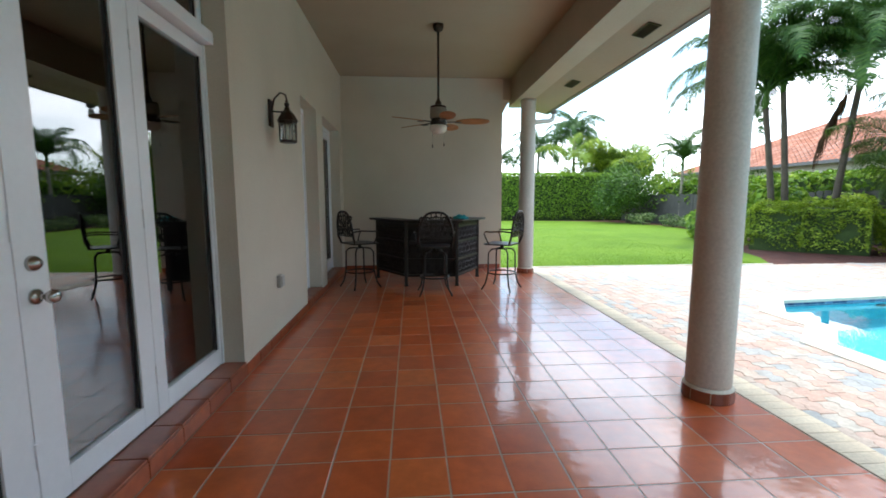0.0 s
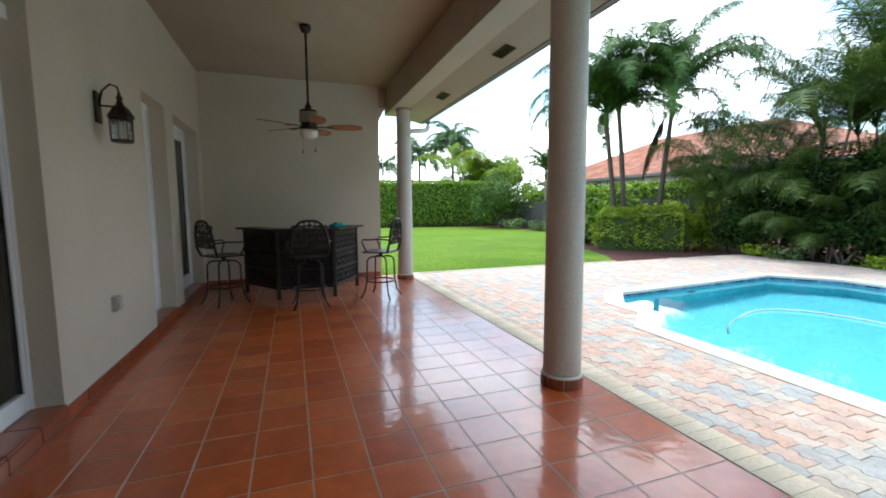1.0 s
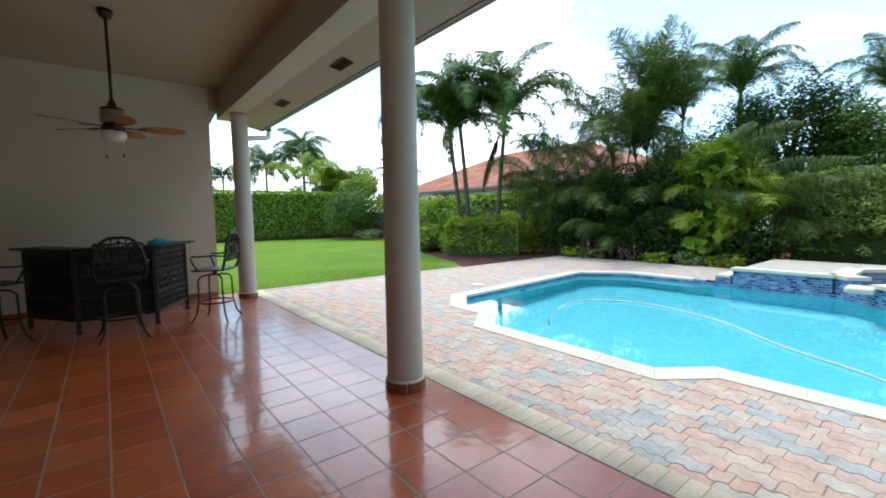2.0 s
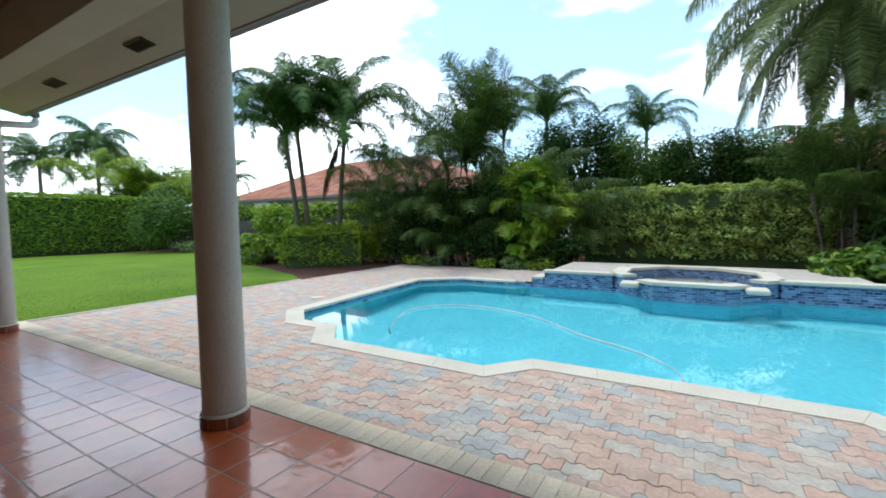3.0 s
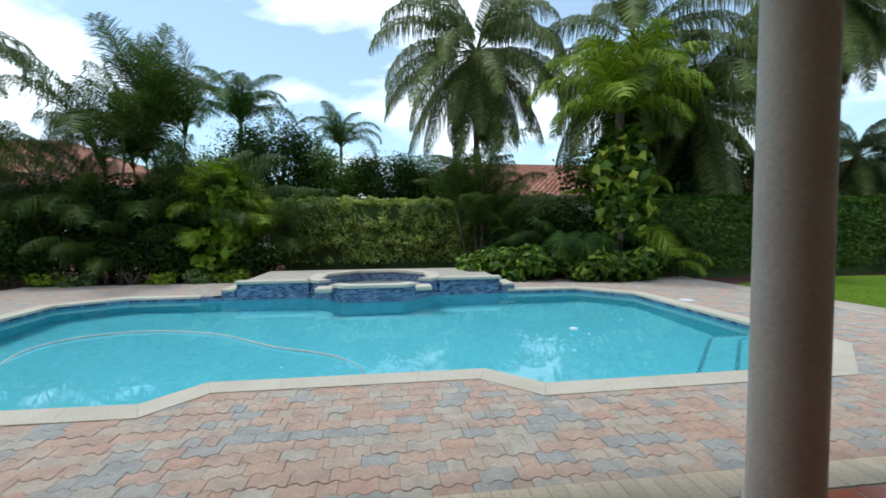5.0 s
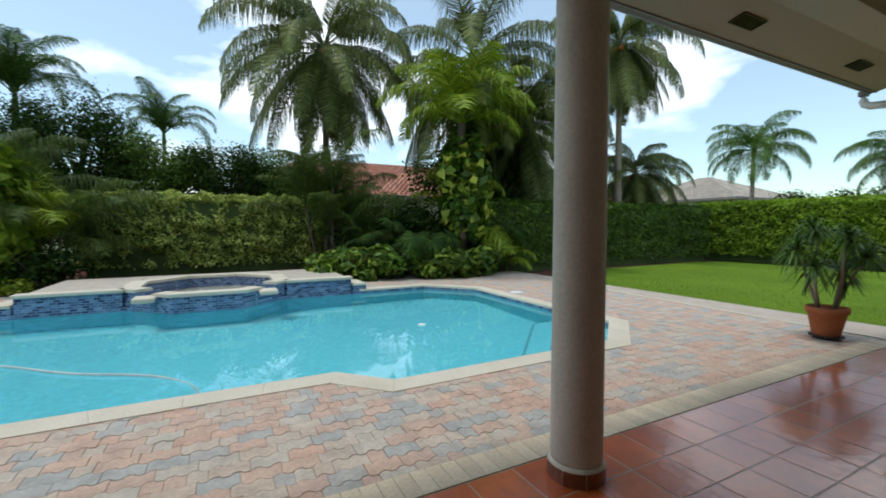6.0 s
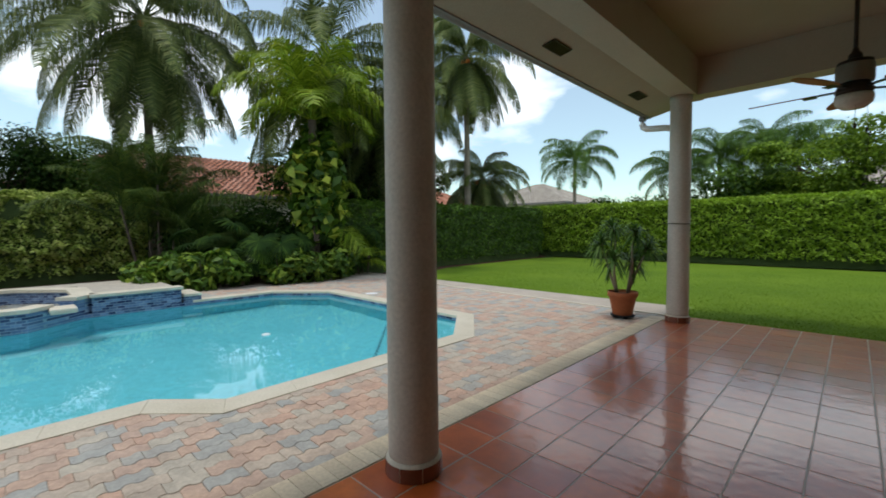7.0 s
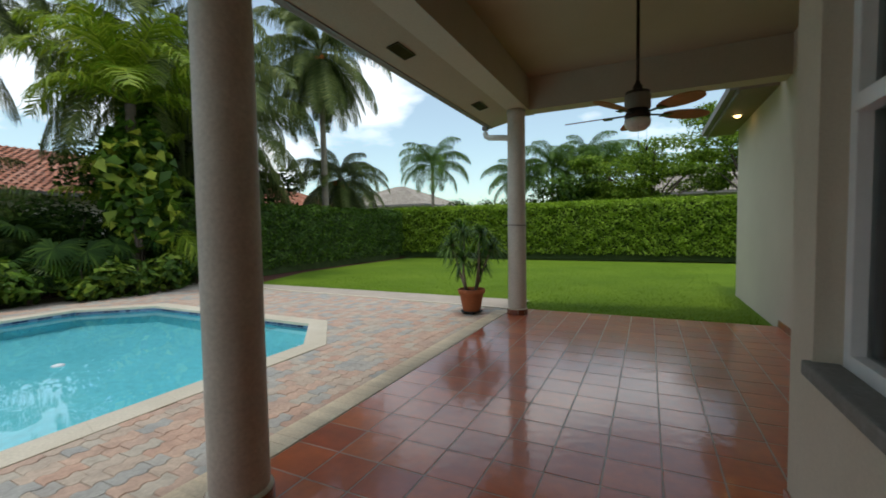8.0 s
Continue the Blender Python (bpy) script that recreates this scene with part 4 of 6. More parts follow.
def clump(name, x, y, z, rx, ry, rz_, seed, material, label, count=2500, leaf=0.16, width=0.45, category="shrub", stems=3, lumps=9, shell=0.55):
    """A loose shrub: stems and lumps of leaves of uneven outline."""
    rs = np.random.RandomState(seed)
    ob = empty(name, x, y, z)
    tagged(ob, label, category)
    bm = bmesh.new()
    for i in range(stems):
        a = rs.uniform(0, 6.28)
        e = (rx * 0.6 * math.cos(a), ry * 0.6 * math.sin(a), rz_ * 1.5)
        tube(bm, [(rs.uniform(-0.05, 0.05), rs.uniform(-0.05, 0.05), 0), (e[0] * 0.35, e[1] * 0.35, e[2] * 0.5), e], 0.03 + rz_ * 0.01, 5, 0.008)
    part("stem", bm, BARK_DARK, ob)
    c = np.stack([rs.uniform(-0.62, 0.62, lumps) * rx, rs.uniform(-0.62, 0.62, lumps) * ry, rs.uniform(0.35, 1.45, lumps) * rz_], axis=1)
    r = rs.uniform(0.35, 0.62, lumps)[:, None] * np.array((rx, ry, rz_))
    pick = rs.randint(0, lumps, count)
    d = rs.normal(0, 1, (count, 3))
    d /= np.linalg.norm(d, axis=1, keepdims=True)
    rad = rs.uniform(shell, 1.0, (count, 1)) ** 0.6
    p = c[pick] + d * r[pick] * rad
    p[:, 2] = np.abs(p[:, 2]) + 0.02
    nv = d + np.array((0, 0, 0.5))
    v, q = leaf_cards(p, nv, rs, leaf, leaf * width)
    np_part("foliage", v, q, material, ob)
    return ob


def frond_arrays(length, rise, droop, pairs, leaflet, rs, hang=0.5, bare=0.15, width=0.035, twist=0.0):
    """A feather leaf in the xz plane: a curved rib with leaflets to both sides."""
    steps = 14
    ang = radians(rise)
    p, pts, dirs = np.zeros(3), [], []
    for i in range(steps + 1):
        d = np.array((math.cos(ang), 0, math.sin(ang)))
        pts.append(p.copy())
        dirs.append(d)
        p = p + d * length / steps
        ang -= radians(droop) / steps * (0.4 + 1.2 * i / steps)
    pts, dirs = np.array(pts), np.array(dirs)
    V, Q = [], []
    for i in range(steps):
        r0, r1 = 0.028 * (1 - i / steps) + 0.006, 0.028 * (1 - (i + 1) / steps) + 0.006
        s = np.array((0, 1, 0))
        n0, n1 = np.cross(dirs[i], s), np.cross(dirs[i + 1], s)
        k = len(V)
        for (c, r, nn) in ((pts[i], r0, n0), (pts[i + 1], r1, n1)):
            V += [c + s * r, c - nn * r, c - s * r]
        Q += [(k, k + 1, k + 4, k + 3), (k + 1, k + 2, k + 5, k + 4), (k + 2, k, k + 3, k + 5)]
    for i in range(pairs):
        f = bare + (1 - bare) * (i + 0.5) / pairs
        t = f * steps
        a, fr = int(min(t, steps - 1)), t - int(min(t, steps - 1))
        base, d = pts[a] * (1 - fr) + pts[a + 1] * fr, dirs[a]
        up = np.cross(d, np.array((0, 1, 0)))
        if up[2] < 0:
            up = -up
        ll = leaflet * (math.sin(math.pi * min(1, 0.18 + 0.80 * (f - bare) / (1 - bare))) ** 0.7 + 0.1) * rs.uniform(0.85, 1.1)
        for side in (1, -1):
            if rs.rand() < 0.07:
                continue
            droop_ = min(0.95, max(0.1, hang + rs.normal(0, 0.14)))
            o = np.array((0, side, 0)) * 0.78 + d * rs.uniform(0.45, 0.7) + up * rs.uniform(0.0, 0.35) * (1 - hang)
            o /= np.linalg.norm(o)
            mid = base + o * ll * 0.5
            o2 = o * (1 - droop_) + np.array((0, 0, -1)) * droop_
            o2 /= np.linalg.norm(o2)
            tip = mid + o2 * ll * 0.5 + np.array((0, 0, -1)) * ll * droop_ * 0.25
            wv = d * width * (0.6 + 0.4 * rs.rand())
            k = len(V)
            V += [base - wv * 0.4, base + wv * 0.4, mid + wv * 0.5, mid - wv * 0.5, tip + wv * 0.06, tip - wv * 0.06]
            Q += [(k, k + 1, k + 2, k + 3), (k + 3, k + 2, k + 4, k + 5)]
    return np.array(V), np.array(Q)


def frond_meshes(name, material, seed, kinds_, **kw):
    rs = np.random.RandomState(seed)
    return [np_mesh(name, *frond_arrays(rise=r, droop=dr, length=ln, rs=rs, **kw), material) for ln, r, dr in kinds_]


COCO = frond_meshes("coconut_frond", COCO_LEAF, 11, [(3.7, 66, 105), (4.1, 46, 120), (4.3, 20, 112), (4.2, -12, 72), (4.0, -46, 36), (3.7, -70, 14)], pairs=165, leaflet=0.86, hang=0.80, bare=0.14, width=0.034)
XMAS = frond_meshes("palm_frond", PALM_LEAF, 12, [(2.4, 84, 105), (2.7, 70, 145), (2.7, 52, 155), (2.3, 24, 125)], pairs=140, leaflet=0.46, hang=0.46, bare=0.10, width=0.024)
ARECA = frond_meshes("areca_frond", ARECA_LEAF, 13, [(3.0, 80, 70), (3.0, 68, 95), (2.8, 55, 115), (2.4, 40, 120)], pairs=100, leaflet=0.74, hang=0.66, bare=0.26, width=0.023)
LUSH = frond_meshes("lush_frond", LUSH_LEAF, 14, [(2.3, 84, 65), (2.6, 72, 95), (2.6, 54, 120), (2.3, 26, 110)], pairs=54, leaflet=0.80, hang=0.42, bare=0.13, width=0.046)
QUEEN = frond_meshes("queen_frond", HEDGE_N, 15, [(3.0, 70, 110), (3.2, 45, 130), (3.2, 20, 125), (2.8, -10, 90)], pairs=90, leaflet=0.75, hang=0.75, bare=0.12, width=0.035)
QUEEN_DARK = frond_meshes("dark_frond", PALM_LEAF, 18, [(3.0, 70, 110), (3.2, 45, 130), (3.2, 20, 125), (2.8, -10, 90)], pairs=100, leaflet=0.75, hang=0.70, bare=0.12, width=0.04)
CUPPED = frond_meshes("shaggy_frond", ARECA_LEAF, 16, [(2.6, 88, 25), (2.8, 80, 40), (2.8, 70, 60), (2.5, 56, 85)], pairs=120, leaflet=0.74, hang=0.34, bare=0.14, width=0.022)


def trunk(parent, height, r0, r1, lean=(0, 0), material=BARK, rings=True, bend=0.0):
    bm = bmesh.new()
    n = max(6, int(height / 0.25))
    pts = [(lean[0] * (i / n) ** 1.3 + bend * math.sin(math.pi * i / n), lean[1] * (i / n) ** 1.3, height * i / n) for i in range(n + 1)]
    seg, prev = 10, None
    for i, p in enumerate(pts):
        r = (r0 + (r1 - r0) * i / n) * (1 + (0.35 * max(0, 1 - i / 2.5)) + (0.05 if rings and i % 2 else 0))
        cur = [bm.verts.new((p[0] + r * math.cos(6.2832 * k / seg), p[1] + r * math.sin(6.2832 * k / seg), p[2])) for k in range(seg)]
        if prev:
            for k in range(seg):
                bm.faces.new((prev[k], prev[(k + 1) % seg], cur[(k + 1) % seg], cur[k]))
        prev = cur
    bm.faces.new(prev)
    return part("trunk", bm, material, parent, smooth=True)


def crown(parent, meshes, at, tiers, seed, name="frond", scale=1.0):
    """Fronds round a growing point: (mesh, how many) from the top tier down."""
    rs = random.Random(seed)
    for mi, count in tiers:
        a0 = rs.uniform(0, 360)
        for i in range(count):
            ob = new(name, meshes[mi])
            ob.parent = parent
            s = scale * rs.uniform(0.85, 1.1)
            ob.matrix_basis = pose(at[0], at[1], at[2], rs.uniform(-10, 10), rs.uniform(-9, 9), a0 + 360 * i / count + rs.uniform(-14, 14)) @ Matrix.Diagonal((s, s, s, 1))


def coconut(name, x, y, h, seed, label, lean=(0.2, 0.1), scale=1.0, fruit=True, many=1.0):
    ob = empty(name, x, y, -0.09)
    tagged(ob, label, "palm tree")
    trunk(ob, h, 0.17, 0.10, lean)
    at = (lean[0], lean[1], h)
    crown(ob, COCO, at, [(0, int(4 * many)), (1, int(7 * many)), (2, int(7 * many)), (3, int(9 * many)), (4, int(12 * many)), (5, int(9 * many))], seed, scale=scale)
    if fruit:
        rs = random.Random(seed)
        for i in range(8):
            bm = bmesh.new()
            bmesh.ops.create_icosphere(bm, subdivisions=2, radius=0.12, matrix=pose(at[0] + rs.uniform(-0.35, 0.35), at[1] + rs.uniform(-0.35, 0.35), at[2] - rs.uniform(0.15, 0.5)) @ Matrix.Diagonal((1, 1, 1.25, 1)))
            part("coconut", bm, FRUIT if i % 3 == 0 else ARECA_LEAF, ob, smooth=True)
    return ob


def feather_palm(name, x, y, h, seed, label, meshes, tiers, lean=(0, 0), r=0.09, scale=1.0, shaft_=True, z=-0.09, bark=None):
    ob = empty(name, x, y, z)
    tagged(ob, label, "palm tree")
    trunk(ob, h, r * 1.3, r, lean, bark or BARK)
    if shaft_:
        bm = lathe([(r, 0), (r * 1.2, 0.15), (r * 0.9, 0.6), (0.03, 0.8)], 10)
        bmesh.ops.transform(bm, matrix=pose(lean[0], lean[1], h - 0.1), verts=bm.verts)
        part("crown_shaft", bm, PALM_LEAF, ob, "smooth green crown shaft", True)
    crown(ob, meshes, (lean[0], lean[1], h + (0.45 if shaft_ else 0.0)), tiers, seed, scale=scale)
    return ob


def areca(name, x, y, seed, label, meshes, count=16, scale=1.0, spread=0.5, category="palm", canes=6, cane=1.2):
    """A clump of canes with arching feather leaves."""
    rs = random.Random(seed)
    ob = empty(name, x, y, -0.09)
    tagged(ob, label, category)
    for c in range(canes):
        a, rr = rs.uniform(0, 6.28), rs.uniform(0.05, spread)
        bx, by, hh = rr * math.cos(a), rr * math.sin(a), cane * rs.uniform(0.4, 1.15)
        tx, ty = bx * (1.3 + 0.3 * hh), by * (1.3 + 0.3 * hh)
        bm = bmesh.new()
        tube(bm, [(bx, by, 0), ((bx + tx) / 2, (by + ty) / 2, hh * 0.5), (tx, ty, hh)], 0.035, 6, 0.028)
        part("cane", bm, BARK_DARK, ob)
        for i in range(max(2, count // canes)):
            fr = new("frond", rs.choice(meshes))
            fr.parent = ob
            s = scale * rs.uniform(0.7, 1.1)
            fr.matrix_basis = pose(tx, ty, hh - 0.02, rs.uniform(-12, 12), rs.uniform(-12, 12), rs.uniform(0, 360)) @ Matrix.Diagonal((s, s, s, 1))
    return ob


def fan_mesh(name, r, material, seed, blades=34):
    """A fan leaf: pleated blades round a point, in the xz plane, on a stalk."""
    rs = np.random.RandomState(seed)
    V, Q = [], []
    for i in range(blades):
        a = radians(-150 + 300 * i / (blades - 1))
        d, s = np.array((math.cos(a), math.sin(a), 0)), np.array((-math.sin(a), math.cos(a), 0))
        ln, w = r * rs.uniform(0.85, 1.05), r * 0.045
        k = len(V)
        mid, tip = d * ln * 0.55 + np.array((0, 0, 0.04 * r)), d * ln + np.array((0, 0, -0.22 * r))
        V += [s * 0.006, -s * 0.006, mid - s * w, mid + s * w, tip - s * 0.005, tip + s * 0.005]
        Q += [(k, k + 1, k + 2, k + 3), (k + 3, k + 2, k + 4, k + 5)]
    return np_mesh(name, np.array(V), np.array(Q), material)


FAN = [fan_mesh("fan_leaf", 0.55, SHADE_LEAF, 21), fan_mesh("fan_leaf", 0.6, SHADE_LEAF, 22)]
FAN_BRIGHT = [fan_mesh("fan_leaf", 0.5, HEDGE_N, 23)]


def fan_shrub(name, x, y, seed, label, count=22, h=1.6, spread=1.2, meshes=None):
    rs = random.Random(seed)
    ob = empty(name, x, y, -0.09)
    tagged(ob, label, "palm")
    for i in range(count):
        a, t = rs.uniform(0, 6.283), rs.uniform(0.25, 1.0)
        e = Vector((spread * t * math.cos(a), spread * t * math.sin(a), h * rs.uniform(0.3, 1.0)))
        bm = bmesh.new()
        tube(bm, [(0, 0, 0.02), (e.x * 0.4, e.y * 0.4, e.z * 0.7), e], 0.014, 5, 0.007)
        st = part("stalk", bm, PALM_LEAF, ob)
        lf = new("fan_leaf", rs.choice(meshes or FAN))
        lf.parent = st
        lf.matrix_basis = pose(e.x, e.y, e.z, rs.uniform(-25, 25), rs.uniform(10, 50), math.degrees(a) + rs.uniform(-15, 15))
    return ob


def tree(name, x, y, h, rx, ry, seed, label, material, count=9000, leaf=0.28, lumps=26, low=0.45, puff=(0.24, 0.42, 0.42)):
    """A broadleaf tree: trunk, limbs and a crown in many clumps."""
    rs = np.random.RandomState(seed)
    ob = empty(name, x, y, -0.1)
    tagged(ob, label, "tree")
    trunk(ob, h * 0.6, 0.22, 0.12, (0.1, 0.1), BARK_DARK, False)
    c = np.stack([rs.uniform(-0.75, 0.75, lumps) * rx, rs.uniform(-0.75, 0.75, lumps) * ry, rs.uniform(low, 0.88, lumps) * h], axis=1)
    bm = bmesh.new()
    for k in range(0, lumps, 2):
        tube(bm, [(0.03, 0.03, h * 0.3), (c[k][0] * 0.5, c[k][1] * 0.5, h * 0.3 + (c[k][2] - h * 0.3) * 0.65), tuple(c[k])], 0.07, 5, 0.02)
    part("limb", bm, BARK_DARK, ob)
    r = rs.uniform(puff[0], puff[1], lumps)[:, None] * np.array((rx, ry, h * puff[2]))
    pick = rs.randint(0, lumps, count)
    d = rs.normal(0, 1, (count, 3))
    d /= np.linalg.norm(d, axis=1, keepdims=True)
    p = c[pick] + d * r[pick] * np.clip(rs.normal(0.85, 0.22, (count, 1)), 0.2, 1.5)
    v, q = leaf_cards(p, d + np.array((0, 0, 0.6)), rs, leaf, leaf * 0.55)
    np_part("crown", v, q, material, ob)
    return ob


# hedges round the garden
hedge("hedge", -13.0, 17.0, 28.6, 30.2, 3.45, 1, HEDGE, "tall clipped green hedge behind the north lawn", 230, 0.16, 0.14, lump=0.5)
hedge("hedge", 16.9, 18.3, -5.6, 1.6, 2.62, 2, SPA_LEAF, "clipped variegated hedge behind the spa, leaves paled as if lit", 640, 0.13, 0.24, bare=0.22)
hedge("hedge", 12.1, 13.4, -22.0, -9.6, 2.45, 3, HEDGE_N, "clipped dark green hedge along the lawn", 460, 0.125, 0.14, bare=0.22, lump=0.45)
hedge("hedge", -14.0, 13.4, -23.9, -22.5, 2.62, 4, HEDGE, "long clipped leafy green hedge behind the lawn", 560, 0.14, 0.10, bare=0.24, lump=0.36)
hedge("box_hedge", 10.55, 12.15, 9.6, 11.0, 1.40, 5, BOX_LEAF, "low clipped yellow-green shrub hedge at the lawn corner", 650, 0.085, 0.24, turn=-45, soft_edge=2.6, bare=0.05)
hedge("box_hedge", 11.35, 13.2, 8.75, 10.1, 1.46, 6, BOX_LEAF, "low clipped yellow-green shrub hedge in mulch", 650, 0.085, 0.24, turn=-45, soft_edge=2.6, bare=0.05)

# ---- planting: north side ----
feather_palm("palm", 14.6, 35.6, 7.2, 31, "tall feather palm far behind the north hedge", QUEEN_DARK, [(0, 5), (1, 8), (2, 8), (3, 6)], r=0.12)
feather_palm("palm", 11.6, 36.4, 5.8, 32, "dark feather palm far behind the north hedge", QUEEN_DARK, [(0, 5), (1, 7), (2, 7), (3, 6)], r=0.12)
feather_palm("palm", 8.6, 38.5, 4.6, 34, "small feather palm far behind the hedge", QUEEN_DARK, [(0, 5), (1, 6), (2, 6)], r=0.1, scale=0.8)
areca("areca_palm", 15.4, 33.2, 33, "tall yellow-green feathery palm clump behind the hedge", LUSH, 64, 1.45, 1.7, canes=12, cane=4.6)
tree("tree", 18.6, 33.0, 6.4, 2.4, 2.2, 30, "dark green bushy tree behind the hedge", HEDGE_N, 6500, 0.28, 24, 0.25)
areca("areca_palm", 17.2, 32.6, 38, "green palm clump behind the hedge", ARECA, 36, 1.25, 1.2, canes=9, cane=2.8)
feather_palm("palm", 15.6, 21.6, 3.3, 35, "slender green palm over the fence", XMAS, [(0, 5), (1, 6), (2, 5)], r=0.07, scale=0.95)
clump("shrub", 14.4, 25.4, -0.09, 2.6, 2.4, 2.4, 36, HEDGE_N, "large rounded green shrub by the lawn", 9000, 0.17, lumps=14)
clump("shrub", 16.6, 19.0, -0.09, 1.3, 2.4, 1.6, 37, SHADE_LEAF, "dark shrub against the fence", 2600, 0.17)
clump("shrub", 17.4, 27.5, -0.09, 2.4, 2.4, 2.4, 39, TREE_LEAF, "dense green shrub behind the fence", 4200, 0.2, lumps=14)
for i, (x, y) in enumerate([(14.6, 20.5), (14.5, 18.6), (14.0, 16.8), (13.1, 15.4), (12.3, 14.2), (11.3, 12.7), (14.0, 22.6)]):
    clump("low_shrub", x, y, -0.09, 0.9, 1.0, 0.40, 50 + i, VARIEGATED, "low pale variegated shrub in mulch", 900, 0.11, lumps=7)
fence = empty("fence", 16.0, 20, 0)
tagged(fence, "weathered grey board fence behind the shrubs", "fence")
fence.matrix_basis = Matrix()
for k in range(62):
    fy = 10.5 + k * 0.29
    fx = 15.6 + 0.1 * math.sin(k * 0.31)
    part("board", boxes((fx - 0.012, fx + 0.012, fy, fy + 0.275, -0.1, 1.75 + 0.04 * math.sin(k * 1.7))), FENCE, fence)
hedge("hedge", 15.72, 17.2, 9.0, 24.0, 2.5, 8, BRIGHT_LEAF, "bright broad-leaved hedge leaning over the board fence", 90, 0.27, 0.30, bare=1.25)

# three slender palms over the clipped shrubs
feather_palm("christmas_palm", 12.05, 11.25, 4.55, 41, "slender palm with an arching dark green crown", XMAS, [(0, 4), (1, 8), (2, 7), (3, 3)], (-0.40, 0.25), 0.08, 1.42, bark=BARK_DARK)
feather_palm("christmas_palm", 12.25, 11.0, 5.0, 42, "slender palm with an arching dark green crown", XMAS, [(0, 4), (1, 7), (2, 7)], (-0.30, 0.2), 0.08, 1.4, bark=BARK_DARK)
pk = feather_palm("christmas_palm", 12.95, 10.2, 4.95, 43, "slender palm with an arching crown and a dead frond", XMAS, [(0, 4), (1, 8), (2, 7), (3, 3)], (0.25, -0.25), 0.08, 1.45, bark=BARK_DARK)
DEAD = frond_meshes("dead_frond", DEAD_LEAF, 17, [(2.5, -66, 18)], pairs=46, leaflet=0.75, hang=0.78, bare=0.10, width=0.15)
fr = new("dead_frond", DEAD[0])
fr.parent = pk
fr.matrix_basis = pose(0.18, -0.18, 5.0, 0, 0, 128)
tagged(fr, "hanging brown dead frond")
clump("shrub", 11.9, 13.2, -0.09, 1.5, 1.4, 1.25, 44, BRIGHT_LEAF, "bright broad-leaved shrub behind the box hedge", 2400, 0.26, 0.6)
clump("shrub", 13.9, 11.5, -0.09, 1.3, 1.3, 0.95, 45, BOX_LEAF, "yellow-green shrub at the foot of the palms", 1800, 0.2, 0.55)
clump("shrub", 14.2, 9.3, -0.09, 1.1, 1.1, 1.0, 46, BOX_LEAF, "yellow-green shrub at the foot of the palms", 1500, 0.2, 0.5)

clump("shrub", 12.9, 12.0, -0.09, 1.1, 1.2, 1.1, 47, BRIGHT_LEAF, "bright broad-leaved shrub round the palm trunks", 1500, 0.24, 0.6)

# dense tropical planting left of the spa
areca("areca_palm", 13.9, 7.6, 61, "arching areca palm clump, dark green", ARECA, 34, 1.0, 0.8, canes=9, cane=2.0)
areca("areca_palm", 14.2, 6.2, 62, "tall areca palm clump with yellowing fronds", ARECA, 40, 1.15, 0.9, canes=10, cane=3.0)
areca("shaggy_palm", 15.4, 4.7, 63, "tall palm with upright shaggy fronds", CUPPED, 44, 1.12, 0.45, canes=5, cane=4.2)
areca("areca_palm", 15.0, 3.3, 64, "areca palm clump, dark green", ARECA, 34, 1.0, 0.8, canes=9, cane=2.2)
areca("areca_palm", 15.2, 1.9, 65, "arching palm beside the hedge", ARECA, 26, 0.95, 0.6, canes=7, cane=1.4)
areca("areca_palm", 13.5, 5.2, 69, "low arching palm over the paving", ARECA, 24, 0.75, 0.6, canes=7, cane=0.9)
areca("lush_palm", 14.4, 2.5, 70, "bright green palm with upright fronds", LUSH, 20, 0.85, 0.45, canes=4, cane=2.0)
clump("philodendron", 14.35, 3.1, -0.09, 1.05, 1.15, 1.9, 66, BRIGHT_LEAF, "tall climbing plant with large yellow-green leaves", 950, 0.40, 0.62, lumps=12)
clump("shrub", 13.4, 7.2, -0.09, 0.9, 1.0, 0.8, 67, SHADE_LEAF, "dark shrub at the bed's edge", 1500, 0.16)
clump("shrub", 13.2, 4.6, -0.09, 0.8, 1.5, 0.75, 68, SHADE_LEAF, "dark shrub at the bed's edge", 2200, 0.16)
clump("shrub", 14.6, 5.2, -0.09, 1.25, 3.0, 1.75, 71, SHADE_LEAF, "mass of foliage under the palms, leaf colour darkened as shade", 15000, 0.16, lumps=38)
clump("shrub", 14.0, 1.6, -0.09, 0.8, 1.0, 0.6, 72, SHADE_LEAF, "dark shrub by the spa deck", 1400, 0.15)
for i, (x, y) in enumerate([(12.95, 6.5), (12.9, 5.6), (12.95, 3.9), (13.1, 2.9), (13.3, 2.0)]):
    clump("ground_cover", x, y, -0.09, 0.45, 0.5, 0.22, 80 + i, VARIEGATED if i % 2 else BOX_LEAF, "low pale-leaved ground cover along the paving", 260, 0.13)

# behind the spa hedge
for i, (x, y, h) in enumerate([(22.5, 6.0, 5.6), (22.5, 2.8, 6.1), (22.4, 0.4, 4.6), (22.3, -2.2, 4.5), (22.5, -4.7, 4.3), (23.0, -7.0, 2.4)]):
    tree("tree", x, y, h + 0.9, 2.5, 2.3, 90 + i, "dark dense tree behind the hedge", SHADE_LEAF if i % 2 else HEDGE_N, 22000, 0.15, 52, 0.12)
feather_palm("palm", 23.4, 4.9, 6.4, 101, "palm standing over the planting", XMAS, [(0, 5), (1, 6), (2, 5)], r=0.09, scale=1.5)
feather_palm("palm", 24.5, 0.1, 5.5, 103, "small palm behind the hedge", XMAS, [(0, 4), (1, 5), (2, 4)], r=0.08, scale=1.15)

